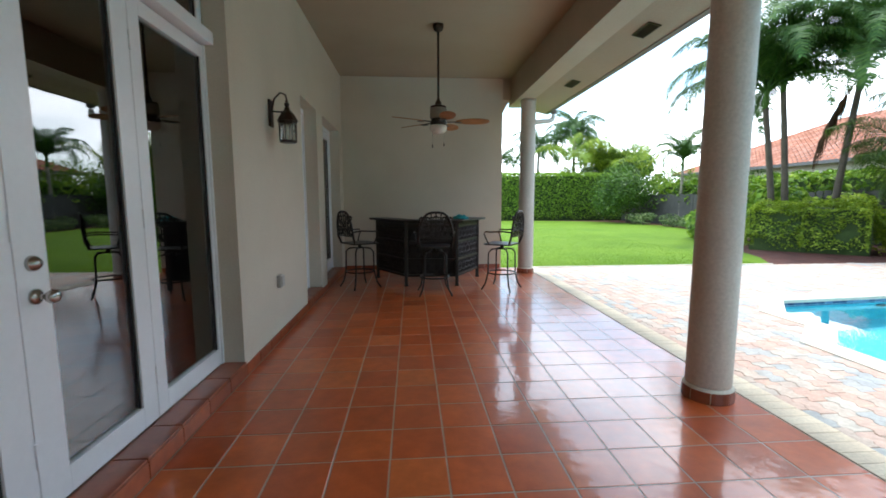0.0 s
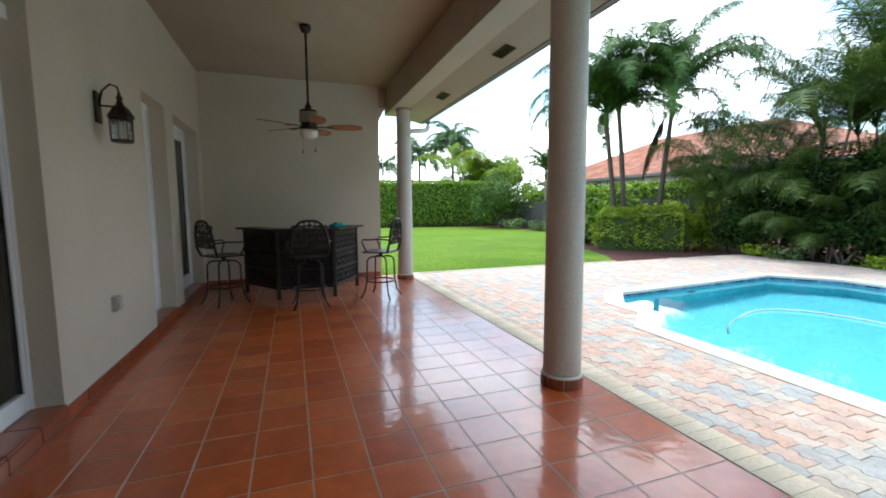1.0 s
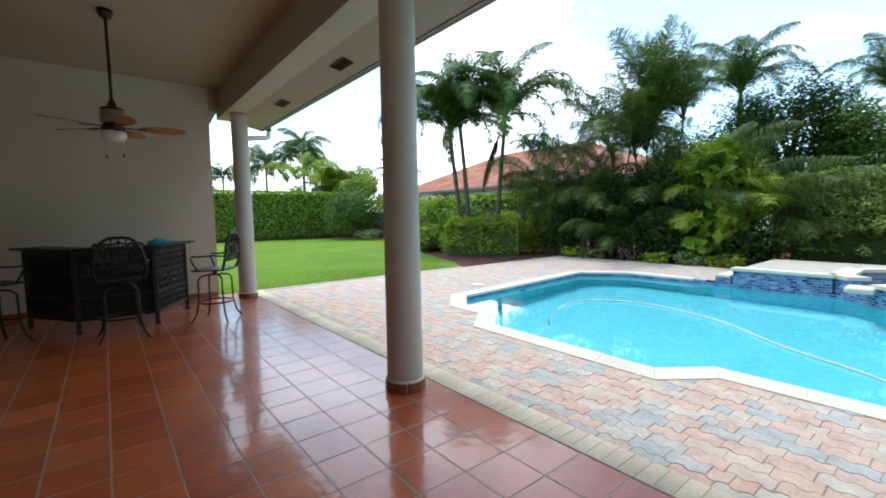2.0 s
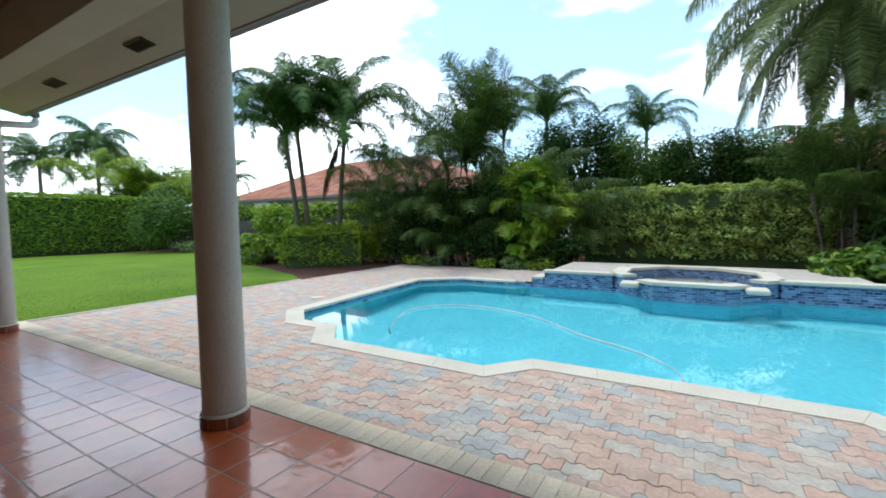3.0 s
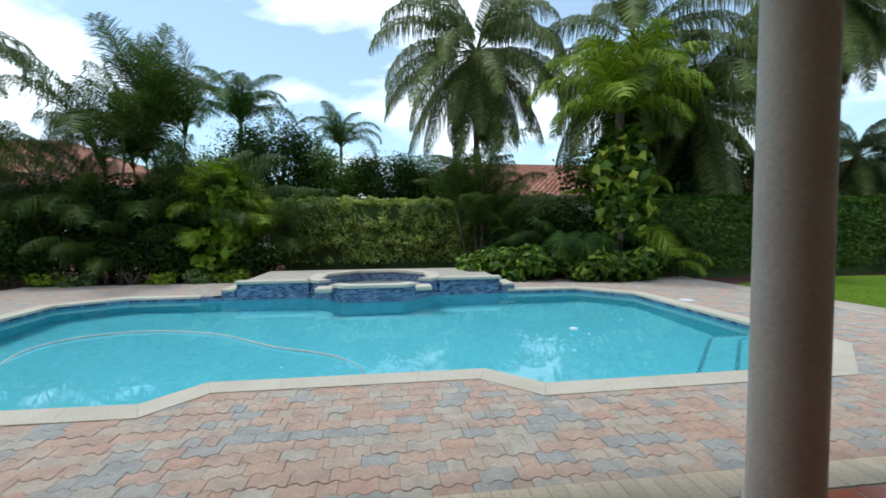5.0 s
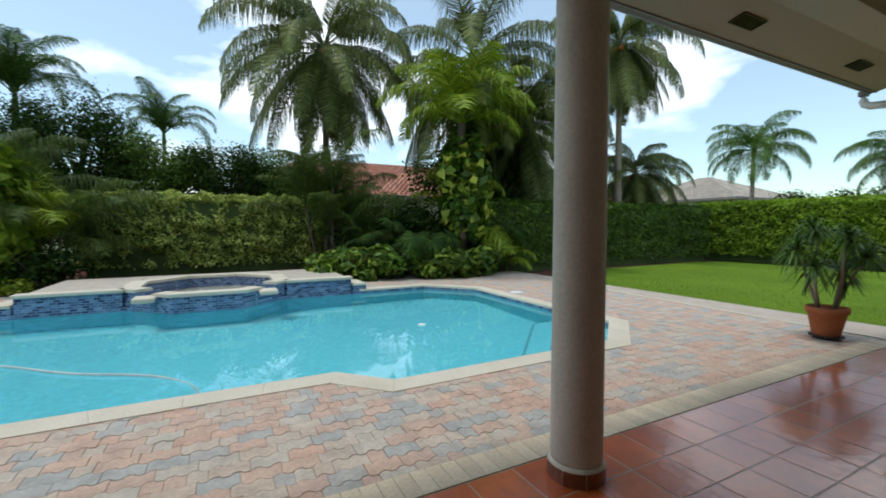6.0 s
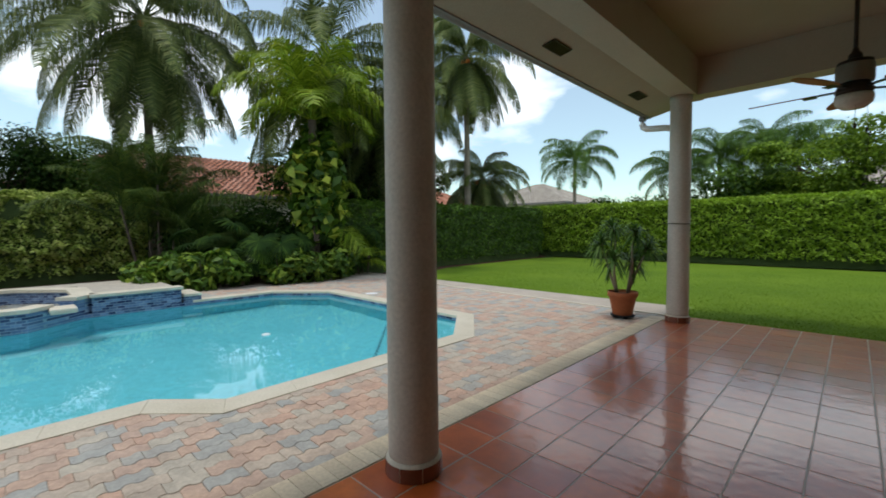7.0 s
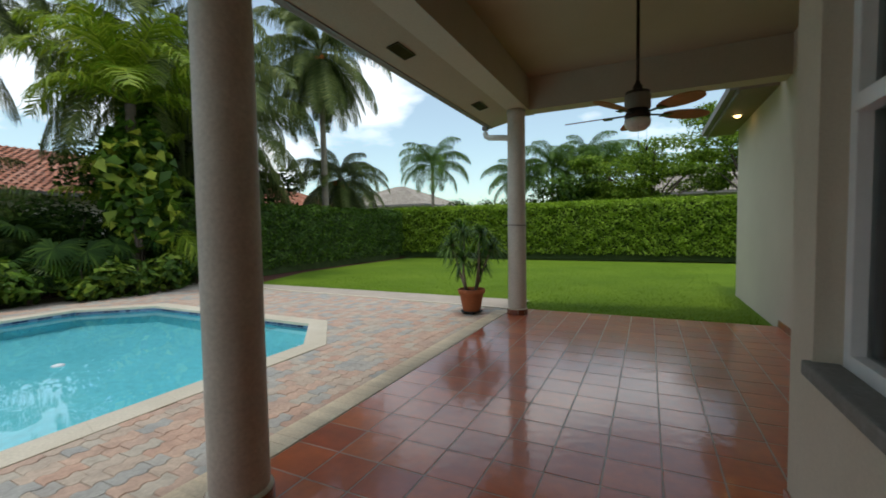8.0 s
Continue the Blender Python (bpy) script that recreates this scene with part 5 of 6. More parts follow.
# right of the spa
coconut("coconut_palm", 18.3, -6.1, 8.9, 111, "coconut palm with a heavy drooping crown", (0.1, 0.0), 1.2)
coconut("coconut_palm", 14.5, -10.9, 7.8, 112, "coconut palm with drooping fronds and orange nuts", (-0.1, 0.15), 1.15, True, 0.7)
coconut("coconut_palm", 14.2, -18.4, 9.8, 113, "tall coconut palm behind the hedge", (0.0, 0.1), 0.95)
coconut("coconut_palm", 14.7, -20.3, 4.2, 114, "young coconut palm behind the hedge", (0.1, 0.0), 0.75)
coconut("coconut_palm", 17.0, -14.2, 6.4, 115, "coconut palm behind the hedge", (0.1, 0.0), 1.0)
coconut("coconut_palm", 14.6, -13.4, 5.8, 132, "coconut palm with heavy drooping fronds", (-0.1, 0.1), 1.1, True, 0.6)
vine = feather_palm("vine_palm", 12.6, -9.2, 4.9, 116, "palm wrapped in a climbing vine, bright fronds", LUSH, [(0, 4), (1, 7), (2, 8), (3, 6)], (0, 0), 0.12, 1.12, False, bark=BARK_DARK)
areca("lush_palm", 13.1, -9.9, 131, "bright green palm beside the vine palm", LUSH, 14, 0.85, 0.3, canes=3, cane=3.2)
clump("climbing_vine", 12.5, -9.25, -0.05, 0.75, 0.8, 2.7, 117, HEDGE_N, "dark climbing vine round the palm trunk", 2600, 0.30, 0.62)
clump("climbing_vine", 11.95, -8.9, 1.1, 0.7, 0.8, 1.55, 118, VINE_LEAF, "climbing vine with large yellow-green leaves", 520, 0.40, 0.72, lumps=14)
areca("areca_palm", 15.4, -5.6, 119, "arching dark palm beside the hedge", [*ARECA[:2], *CUPPED[2:]], 48, 0.95, 0.5, canes=9, cane=2.6)
areca("areca_palm", 14.3, -7.2, 120, "arching dark palm in the bed", ARECA, 28, 0.62, 0.6, canes=7, cane=0.9)
fan_shrub("fan_palm", 13.6, -7.0, 121, "dark fan palm in the bed", 24, 1.9, 1.3)
fan_shrub("fan_palm", 12.4, -7.6, 122, "fan palm in the bed", 18, 1.3, 1.1, FAN_BRIGHT + FAN)
fan_shrub("fan_palm", 12.6, -10.1, 123, "fan palm at the bed's end", 18, 1.5, 1.1)
areca("banana_plant", 12.0, -10.6, 124, "young bright green plant at the bed's end", LUSH, 9, 0.55, 0.2, "plant", 3, 0.9)
clump("shrub", 13.9, -8.2, -0.09, 1.5, 2.6, 1.3, 125, SHADE_LEAF, "mass of foliage under the palms, leaf colour darkened as shade", 5000, 0.19, lumps=16)
clump("shrub", 15.2, -12.0, -0.09, 1.7, 3.2, 2.6, 126, SHADE_LEAF, "mass of foliage behind the hedge, leaf colour darkened as shade", 8000, 0.22, lumps=24)
for i, (x, y) in enumerate([(12.45, -5.0), (12.2, -5.9), (12.0, -6.7), (11.75, -7.6), (11.5, -8.5), (13.2, -5.5), (11.5, -9.4)]):
    clump("fern", x, y, -0.09, 0.68, 0.72, 0.52, 140 + i, HEDGE_N if i % 3 == 2 else BED_LEAF, "low leafy green shrub along the paving", 620, 0.27, 0.42, lumps=9)

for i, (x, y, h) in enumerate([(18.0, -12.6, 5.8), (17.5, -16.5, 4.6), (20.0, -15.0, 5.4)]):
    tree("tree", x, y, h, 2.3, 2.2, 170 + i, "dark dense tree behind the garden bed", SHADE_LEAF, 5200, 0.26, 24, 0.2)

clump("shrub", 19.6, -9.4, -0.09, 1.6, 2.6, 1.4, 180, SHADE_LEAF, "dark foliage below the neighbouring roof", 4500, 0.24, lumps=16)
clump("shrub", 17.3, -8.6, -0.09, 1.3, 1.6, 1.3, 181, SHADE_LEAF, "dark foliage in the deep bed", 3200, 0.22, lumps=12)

# south side, beyond the long hedge
tree("tree", 0.3, -30.0, 6.6, 4.6, 3.2, 151, "spreading broad-leaved green tree behind the hedge", TREE_LEAF, 20000, 0.20, 46, 0.40, (0.16, 0.30, 0.20))
tree("tree", -4.6, -30.5, 9.2, 4.0, 3.2, 152, "broad-leaved green tree behind the hedge", TREE_LEAF, 16000, 0.20, 40, 0.40, (0.16, 0.30, 0.20))
tree("tree", -9.5, -29.5, 9.0, 3.6, 3.2, 153, "broad-leaved green tree behind the hedge", TREE_LEAF, 11000, 0.20, 26, 0.35)
feather_palm("queen_palm", 6.4, -32.5, 5.2, 154, "feathery queen palm behind the hedge", QUEEN, [(0, 5), (1, 7), (2, 7), (3, 5)], r=0.12, scale=1.0)
feather_palm("queen_palm", 4.3, -33.5, 5.6, 155, "feathery queen palm behind the hedge", QUEEN, [(0, 5), (1, 7), (2, 7), (3, 5)], r=0.12, scale=1.05)
feather_palm("queen_palm", 17.0, -35.0, 6.4, 156, "lone feathery palm on the horizon", QUEEN, [(0, 5), (1, 7), (2, 7), (3, 5)], r=0.12, scale=1.2)
for i, (x, y, h) in enumerate([(9.8, -32, 3.6), (12.5, -31, 3.0), (7.8, -30, 3.4), (3.6, -30, 3.4), (15.5, -30.0, 3.0), (10.9, -29.0, 3.4), (14.0, -29.5, 3.0), (6.4, -29.5, 3.9)]):
    tree("tree", x, y, h, 1.9, 1.6, 160 + i, "dark bushy tree behind the hedge", SHADE_LEAF if i % 2 else HEDGE_N, 4500, 0.17, 18, 0.25)
hedge("hedge", 13.5, 26.0, -27.0, -25.9, 2.9, 9, HEDGE_N, "neighbouring garden's long clipped hedge", 60, 0.17)

feather_palm("queen_palm", 8.6, -31.5, 4.4, 157, "feathery queen palm behind the hedge", QUEEN, [(0, 5), (1, 7), (2, 6), (3, 4)], r=0.12, scale=0.9)
feather_palm("queen_palm", 2.7, -31.8, 4.8, 158, "feathery queen palm behind the hedge", QUEEN, [(0, 5), (1, 7), (2, 7), (3, 5)], r=0.12, scale=1.0)
tree("tree", 5.2, -30.5, 4.6, 2.2, 1.8, 159, "green bushy tree behind the hedge", HEDGE_N, 6200, 0.26, 24, 0.25)

# ---- neighbours' houses ----
def hip_house(name, x0, x1, y0, y1, eave, ridge, inset_, material, label, tile=0.42):
    """A low house: walls, and a hipped roof laid with rows of barrel tiles."""
    ob = empty(name, (x0 + x1) / 2, (y0 + y1) / 2, -0.1)
    tagged(ob, label, "house")
    w, d = (x1 - x0) / 2, (y1 - y0) / 2
    part("wall", boxes((-w + 0.7, w - 0.7, -d + 0.7, d - 0.7, 0, eave)), FAR_WALL, ob)
    along_y = d > w
    rx, ry = (0.0, d - inset_) if along_y else (w - inset_, 0.0)
    c = [Vector((-w, -d, eave)), Vector((w, -d, eave)), Vector((w, d, eave)), Vector((-w, d, eave))]
    r0, r1 = Vector((-rx, -ry, ridge)), Vector((rx, ry, ridge))
    faces = [(c[3], c[0], r0, r1), (c[1], c[2], r1, r0), (c[0], c[1], r0, r0), (c[2], c[3], r1, r1)] if along_y else [(c[0], c[1], r1, r0), (c[2], c[3], r0, r1), (c[1], c[2], r1, r1), (c[3], c[0], r0, r0)]
    V, Q = [], []
    for a, b, e, f in faces:
        run = ((e + f) / 2 - (a + b) / 2).length
        rows = max(2, int(run / tile))
        nrm = (b - a).cross(f - a).normalized()
        if nrm.z < 0:
            nrm = -nrm
        for r in range(rows):
            t0, t1 = r / rows, (r + 1.1) / rows
            l0, l1 = a.lerp(f, t0), a.lerp(f, min(1, t1))
            g0, g1 = b.lerp(e, t0), b.lerp(e, min(1, t1))
            k = max(1, int((g0 - l0).length / (tile * 0.8)))
            for s in range(k):
                u0, u1, um = s / k, (s + 0.92) / k, (s + 0.46) / k
                i = len(V)
                V += [l0.lerp(g0, u0) + nrm * 0.03, l0.lerp(g0, um) + nrm * 0.11, l0.lerp(g0, u1) + nrm * 0.03, l1.lerp(g1, u1), l1.lerp(g1, um) + nrm * 0.07, l1.lerp(g1, u0)]
                Q += [(i, i + 1, i + 4, i + 5), (i + 1, i + 2, i + 3, i + 4)]
    under = bmesh.new()
    vs = [under.verts.new(p) for p in c]
    t0, t1 = under.verts.new(r0), under.verts.new(r1)
    if along_y:
        for q in ((vs[3], vs[0], t0, t1), (vs[1], vs[2], t1, t0), (vs[0], vs[1], t0), (vs[2], vs[3], t1), vs[::-1]):
            under.faces.new(q)
    else:
        for q in ((vs[0], vs[1], t1, t0), (vs[2], vs[3], t0, t1), (vs[1], vs[2], t1), (vs[3], vs[0], t0), vs[::-1]):
            under.faces.new(q)
    roof = part("roof", under, FASCIA, ob)
    np_part("roof_tiles", [tuple(v) for v in V], Q, material, roof)
    part("fascia_board", boxes((-w - 0.03, -w, -d, d, eave - 0.14, eave + 0.04), (w, w + 0.03, -d, d, eave - 0.14, eave + 0.04), (-w, w, -d - 0.03, -d, eave - 0.14, eave + 0.04), (-w, w, d, d + 0.03, eave - 0.14, eave + 0.04)), FASCIA, ob)
    return ob


h1 = hip_house("house", 24.0, 38.0, 9.0, 36.0, 3.75, 7.3, 9.0, ROOF_RED, "low neighbouring house with a red clay tile roof")
wn1 = part("window", boxes((-6.34, -6.26, 7.1, 9.3, 2.95, 3.58)), GLASS, h1)
part("window_frame", boxes((-6.38, -6.30, 6.98, 7.1, 2.83, 3.7), (-6.38, -6.30, 9.3, 9.42, 2.83, 3.7), (-6.38, -6.30, 7.1, 9.3, 3.58, 3.7), (-6.38, -6.30, 7.1, 9.3, 2.83, 2.95)), WHITE, wn1)
hip_house("house", 25.5, 40.0, -34.0, -2.5, 3.5, 6.5, 5.0, ROOF_RED, "neighbouring house with a weathered red tile roof")
hip_house("house", 20.5, 33.5, -52.0, -40.0, 4.0, 6.5, 6.0, ROOF_TAN, "distant house with a pale tan tile roof")
hip_house("house", -9.0, 2.5, -50.0, -40.0, 4.0, 6.6, 4.0, ROOF_TAN, "distant house with a pale grey tile roof")

# ---- patio things ----
def ceiling_fan(name, x, y, turn, label):
    ob = empty(name, x, y, CEIL, turn)
    tagged(ob, label, "ceiling fan", "ceiling fans")
    part("canopy", lathe([(0.03, -0.10), (0.055, -0.085), (0.075, -0.04), (0.078, -0.004)], 24), BRONZE, ob, smooth=True)
    part("downrod", lathe([(0.016, -1.08), (0.016, -0.09)], 12), BRONZE, ob, smooth=True)
    part("rod_collar", lathe([(0.045, -1.10), (0.045, -1.06), (0.025, -1.03), (0.018, -1.0)], 20), BRONZE, ob, smooth=True)
    part("motor_cap", lathe([(0.115, -1.14), (0.115, -1.115), (0.06, -1.098), (0.04, -1.09)], 28), BRONZE, ob, smooth=True)
    part("motor_housing", lathe([(0.118, -1.285), (0.122, -1.27), (0.122, -1.15), (0.116, -1.14)], 28), FANBODY, ob, "woven brown-beige motor housing", True)
    part("motor_base", lathe([(0.06, -1.385), (0.115, -1.375), (0.125, -1.345), (0.10, -1.30), (0.10, -1.285)], 28), BRONZE, ob, smooth=True)
    part("light_bowl", lathe([(0.015, -1.50), (0.075, -1.49), (0.115, -1.455), (0.125, -1.41), (0.120, -1.382)], 28), OPAL, ob, "opal glass light bowl", True)
    bm = bmesh.new()
    prof = [(0.0, 0.030), (0.04, 0.055), (0.12, 0.083), (0.22, 0.096), (0.32, 0.095), (0.40, 0.078), (0.455, 0.048), (0.475, 0.015)]
    ol = [(a, w) for a, w in prof] + [(a, -w) for a, w in reversed(prof)]
    prism(bm, ol, -0.005, 0.005)
    blade_me = mesh_of0("blade", bm, BLADE)
    bm = bmesh.new()
    box(bm, 0.09, 0.27, -0.018, 0.018, -0.006, 0.004)
    box(bm, 0.24, 0.33, -0.05, 0.05, -0.011, -0.006)
    arm_me = mesh_of0("blade_arm", bm, BRONZE)
    for k in range(5):
        a = new("blade_arm", arm_me)
        a.parent = ob
        a.matrix_basis = pose(0, 0, -1.335, 0, 0, 72 * k)
        b = new("blade", blade_me)
        b.parent = a
        b.matrix_basis = pose(0.255, 0, 0.004, -13, 0, 0)
    for dx, ln in ((-0.10, 0.26), (0.085, 0.24)):
        bm = lathe([(0.002, -1.38 - ln), (0.002, -1.36)], 6)
        bmesh.ops.transform(bm, matrix=Matrix.Translation((dx * 0.9, 0.05, 0)), verts=bm.verts)
        ch = part("pull_chain", bm, STEEL, ob)
        bm = lathe([(0.004, -1.43 - ln), (0.010, -1.42 - ln), (0.008, -1.39 - ln), (0.003, -1.38 - ln)], 10)
        bmesh.ops.transform(bm, matrix=Matrix.Translation((dx * 0.9, 0.05, 0)), verts=bm.verts)
        part("chain_fob", bm, BRONZE, ch, smooth=True)
    return ob


def mesh_of0(name, bm, material):
    me = bpy.data.meshes.new(name)
    bm.to_mesh(me)
    bm.free()
    me.materials.append(material)
    return me


ceiling_fan("ceiling_fan", 0.53, 4.32, -8, "bronze ceiling fan with leaf-shaped wicker blades, hanging by the bar")
ceiling_fan("ceiling_fan", 0.51, -7.35, 64, "bronze ceiling fan with leaf-shaped wicker blades, over the open end")


def lantern(x, y, z):
    ob = empty("wall_lantern", x, y, z)
    tagged(ob, "bronze wall lantern with clear glass on the stucco wall", "wall lamp")
    bm = boxes((0.002, 0.022, -0.055, 0.055, -0.13, 0.13), bevel=0.008)
    part("backplate", bm, BRONZE, ob)
    bm = bmesh.new()
    tube(bm, [(0.02, 0, 0.02), (0.05, 0, 0.14), (0.11, 0, 0.20), (0.16, 0, 0.18), (0.17, 0, 0.13)], 0.009, 8)
    tube(bm, [(0.02, 0, 0.02), (0.10, 0, 0.015), (0.16, 0, 0.02)], 0.008, 8)
    part("arm", bm, BRONZE, ob, smooth=True)
    for nm, prof, seg, mt in (("finial", [(0.006, 0.06), (0.022, 0.075), (0.026, 0.095), (0.012, 0.11), (0.014, 0.12), (0.004, 0.14)], 12, BRONZE), ("roof", [(0.105, -0.075), (0.098, -0.06), (0.062, 0.0), (0.030, 0.035), (0.022, 0.065)], 8, BRONZE), ("base_rim", [(0.075, -0.285), (0.085, -0.28), (0.085, -0.262), (0.075, -0.262)], 8, BRONZE), ("top_rim", [(0.08, -0.10), (0.092, -0.095), (0.092, -0.075), (0.08, -0.075)], 8, BRONZE)):
        bm = lathe(prof, seg)
        bmesh.ops.transform(bm, matrix=Matrix.Translation((0.17, 0, 0)), verts=bm.verts)
        part(nm, bm, mt, ob)
    for k in range(8):
        a = math.radians(45 * k)
        bm = bmesh.new()
        tube(bm, [(0.17 + 0.083 * math.cos(a), 0.083 * math.sin(a), -0.265), (0.17 + 0.086 * math.cos(a), 0.086 * math.sin(a), -0.08)], 0.004, 6)
        part("upright", bm, BRONZE, ob)
    bm = lathe([(0.078, -0.262), (0.080, -0.08)], 8, False)
    bmesh.ops.transform(bm, matrix=Matrix.Translation((0.17, 0, 0)), verts=bm.verts)
    g = part("glass", bm, LAMP_GLASS, ob, "clear rippled glass")
    g.visible_shadow = False
    for dx in (-0.02, 0.02):
        bm = lathe([(0.010, -0.25), (0.010, -0.17), (0.015, -0.078), (0.008, -0.12)], 10)
        bmesh.ops.transform(bm, matrix=Matrix.Translation((0.17 + dx, 0.0, 0)), verts=bm.verts)
        part("candle_bulb", bm, OPAL, ob, smooth=True)
    return ob


lantern(WX, 2.50, 2.31)
out = empty("outlet_box", WX, 2.52, 0.62)
tagged(out, "grey weatherproof outlet cover on the stucco wall", "outlet")
part("cover", boxes((0.002, 0.045, -0.055, 0.055, -0.065, 0.065), bevel=0.008), PLASTIC, out)
part("lid", boxes((0.046, 0.056, -0.045, 0.045, -0.05, 0.055), bevel=0.004), PLASTIC, out)

# soffit vents
sl = math.degrees(math.atan2(SOFZ - BEAM - 0.005, SOFX - 2.522))
for vy in (2.85, 5.05, -6.55, -8.85):
    v = empty("soffit_vent")
    tagged(v, "dark louvred vent in the eave soffit", "vent", "soffit vents")
    v.matrix_basis = pose(2.76, vy, 3.38 + 0.005 + (2.76 - 2.522) * math.tan(radians(sl)) - 0.004, 0, -sl, 0)
    part("vent_back", boxes((-0.06, 0.06, -0.17, 0.17, -0.002, 0.0)), DARK, v)
    part("vent_frame", boxes((-0.072, -0.06, -0.182, 0.182, -0.012, 0.0), (0.06, 0.072, -0.182, 0.182, -0.012, 0.0), (-0.06, 0.06, -0.182, -0.17, -0.012, 0.0), (-0.06, 0.06, 0.17, 0.182, -0.012, 0.0)), BRONZE, v)
    for k in range(5):
        bm = boxes((-0.0085, 0.0085, -0.168, 0.168, -0.001, 0.001))
        bmesh.ops.transform(bm, matrix=pose(-0.044 + 0.022 * k, 0, -0.007, 0, 35, 0), verts=bm.verts)
        part("slat", bm, BRONZE, v)

# downpipes from the gutter to the end columns
for cy, off in ((COLY[0], 0.52), (COLY[3], -0.45)):
    dp = empty("downpipe")
    tagged(dp, "cream elbowed rain pipe from gutter to column", "downpipe")
    bm = bmesh.new()
    tube(bm, [(SOFX + 0.09, cy + off, 3.28), (SOFX + 0.09, cy + off, 3.17), (SOFX + 0.07, cy + off * 0.98, 3.11), (SOFX + 0.0, cy + off * 0.9, 3.07), (2.66, cy + off * 0.45, 3.00), (COLX + 0.16, cy + off * 0.18, 2.95)], 0.05, 14)
    part("pipe", bm, GUTTER, dp, smooth=True)
    part("outlet_collar", boxes((SOFX + 0.045, SOFX + 0.135, cy + off - 0.055, cy + off + 0.055, 3.22, 3.285), bevel=0.008), FASCIA, dp)

# eave light over the side wall
el = empty("eave_light", -1.02, -11.9, 3.408)
tagged(el, "small lit recessed lamp in the eave soffit", "lamp")
part("trim_ring", lathe([(0.085, -0.012), (0.09, -0.006), (0.09, 0.0), (0.06, 0.0)], 24), WHITE, el, smooth=True)
part("bulb", lathe([(0.01, -0.055), (0.04, -0.045), (0.055, -0.02), (0.05, -0.003)], 20), BULB, el, "glowing warm bulb", True)

# ---- bar ----
BAR = [(-0.62, 6.02), (-0.02, 5.17), (0.93, 5.14), (1.46, 5.98)]
bar = empty("bar_counter")
tagged(bar, "dark cast-metal patio bar with pierced panels and three angled sides", "bar")
BH = 1.09


def bar_panel(a, b, cols):
    a, b = Vector((*a, 0)), Vector((*b, 0))
    d = (b - a)
    ln = d.length
    m = Matrix.Translation(a) @ Matrix.Rotation(math.atan2(d.y, d.x), 4, "Z")
    bm = bmesh.new()
    for z0, z1 in ((0.16, 0.20), (0.44, 0.47), (0.74, 0.77), (1.0, BH - 0.03)):
        box(bm, 0.03, ln - 0.03, -0.016, 0.016, z0, z1)
    bmesh.ops.transform(bm, matrix=m, verts=bm.verts)
    fr = part("panel_frame", bm, IRON, bar)
    bm = boxes((0.03, ln - 0.03, 0.010, 0.014, 0.18, BH - 0.002))
    bmesh.ops.transform(bm, matrix=m, verts=bm.verts)
    part("backing", bm, DARK, fr)
    for z0, z1 in ((0.20, 0.44), (0.47, 0.74), (0.77, 1.0)):
        bm = bmesh.new()
        zc, r = (z0 + z1) / 2, 0.062
        for k in range(cols):
            x = 0.05 + (ln - 0.10) * (k + 0.5) / cols
            w = (ln - 0.10) / cols / 2
            for rr, cx, cz in ((r, x, zc), (r * 0.5, x, zc), (0.03, x - w * 0.85, zc + 0.08), (0.03, x + w * 0.85, zc + 0.08), (0.03, x - w * 0.85, zc - 0.08), (0.03, x + w * 0.85, zc - 0.08)):
                tube(bm, [(cx + rr * math.cos(6.2832 * j / 12), 0, cz + rr * math.sin(6.2832 * j / 12)) for j in range(13)], 0.008, 4)
            for s in (-1, 1):
                tube(bm, [(x - w, 0, zc - s * 0.11), (x, 0, zc + s * 0.005), (x + w, 0, zc + s * 0.11)], 0.007, 4)
            tube(bm, [(x, 0, z0), (x, 0, z1)], 0.006, 4)
        bmesh.ops.transform(bm, matrix=m, verts=bm.verts)
        part("fretwork", bm, IRON, fr, "pierced scroll pattern")


for (a, b), c in zip(zip(BAR, BAR[1:]), (5, 5, 5)):
    bar_panel(a, b, c)
for x, y in BAR:
    bm = boxes((x - 0.03, x + 0.03, y - 0.03, y + 0.03, 0.0, BH), bevel=0.006)
    lg = part("post", bm, IRON, bar)
    part("foot", boxes((x - 0.036, x + 0.036, y - 0.036, y + 0.036, 0.0, 0.03), bevel=0.005), IRON, lg)
bm = bmesh.new()
prism(bm, [(-0.80, 6.14), (-0.11, 5.04), (1.02, 5.01), (1.66, 6.10), (1.30, 6.24), (0.80, 5.42), (0.10, 5.44), (-0.42, 6.28)], BH, BH + 0.035)
bmesh.ops.bevel(bm, geom=[e for e in bm.edges], offset=0.008, segments=2, affect="EDGES")
part("countertop", bm, IRON, bar, "dark metal counter top")
bm = bmesh.new()
prism(bm, [(-0.50, 6.0), (0.04, 5.25), (0.88, 5.22), (1.34, 5.96), (1.2, 6.02), (0.80, 5.42), (0.10, 5.44), (-0.36, 6.06)], 0.55, 0.57)
part("inner_shelf", bm, IRON, bar)

cl = empty("cloth", 0.98, 5.42, BH + 0.035)
bar.matrix_basis = Matrix.Translation((0.5, 0, 0)) @ Matrix.Diagonal((0.9, 1, 1, 1)) @ Matrix.Translation((-0.5, 0, 0))
tagged(cl, "crumpled turquoise cloth on the bar top", "cloth")
bm = bmesh.new()
bmesh.ops.create_uvsphere(bm, u_segments=24, v_segments=14, radius=1.0)
for v in bm.verts:
    q = v.co.copy()
    k = 1 + 0.30 * noise.noise(q * 2.3) + 0.16 * noise.noise(q * 6.0)
    v.co = Vector((q.x * 0.13 * k, q.y * 0.085 * k, max(0.0, (q.z + 0.15) * 0.062 * k)))
part("folds", bm, CLOTH, cl, smooth=True)


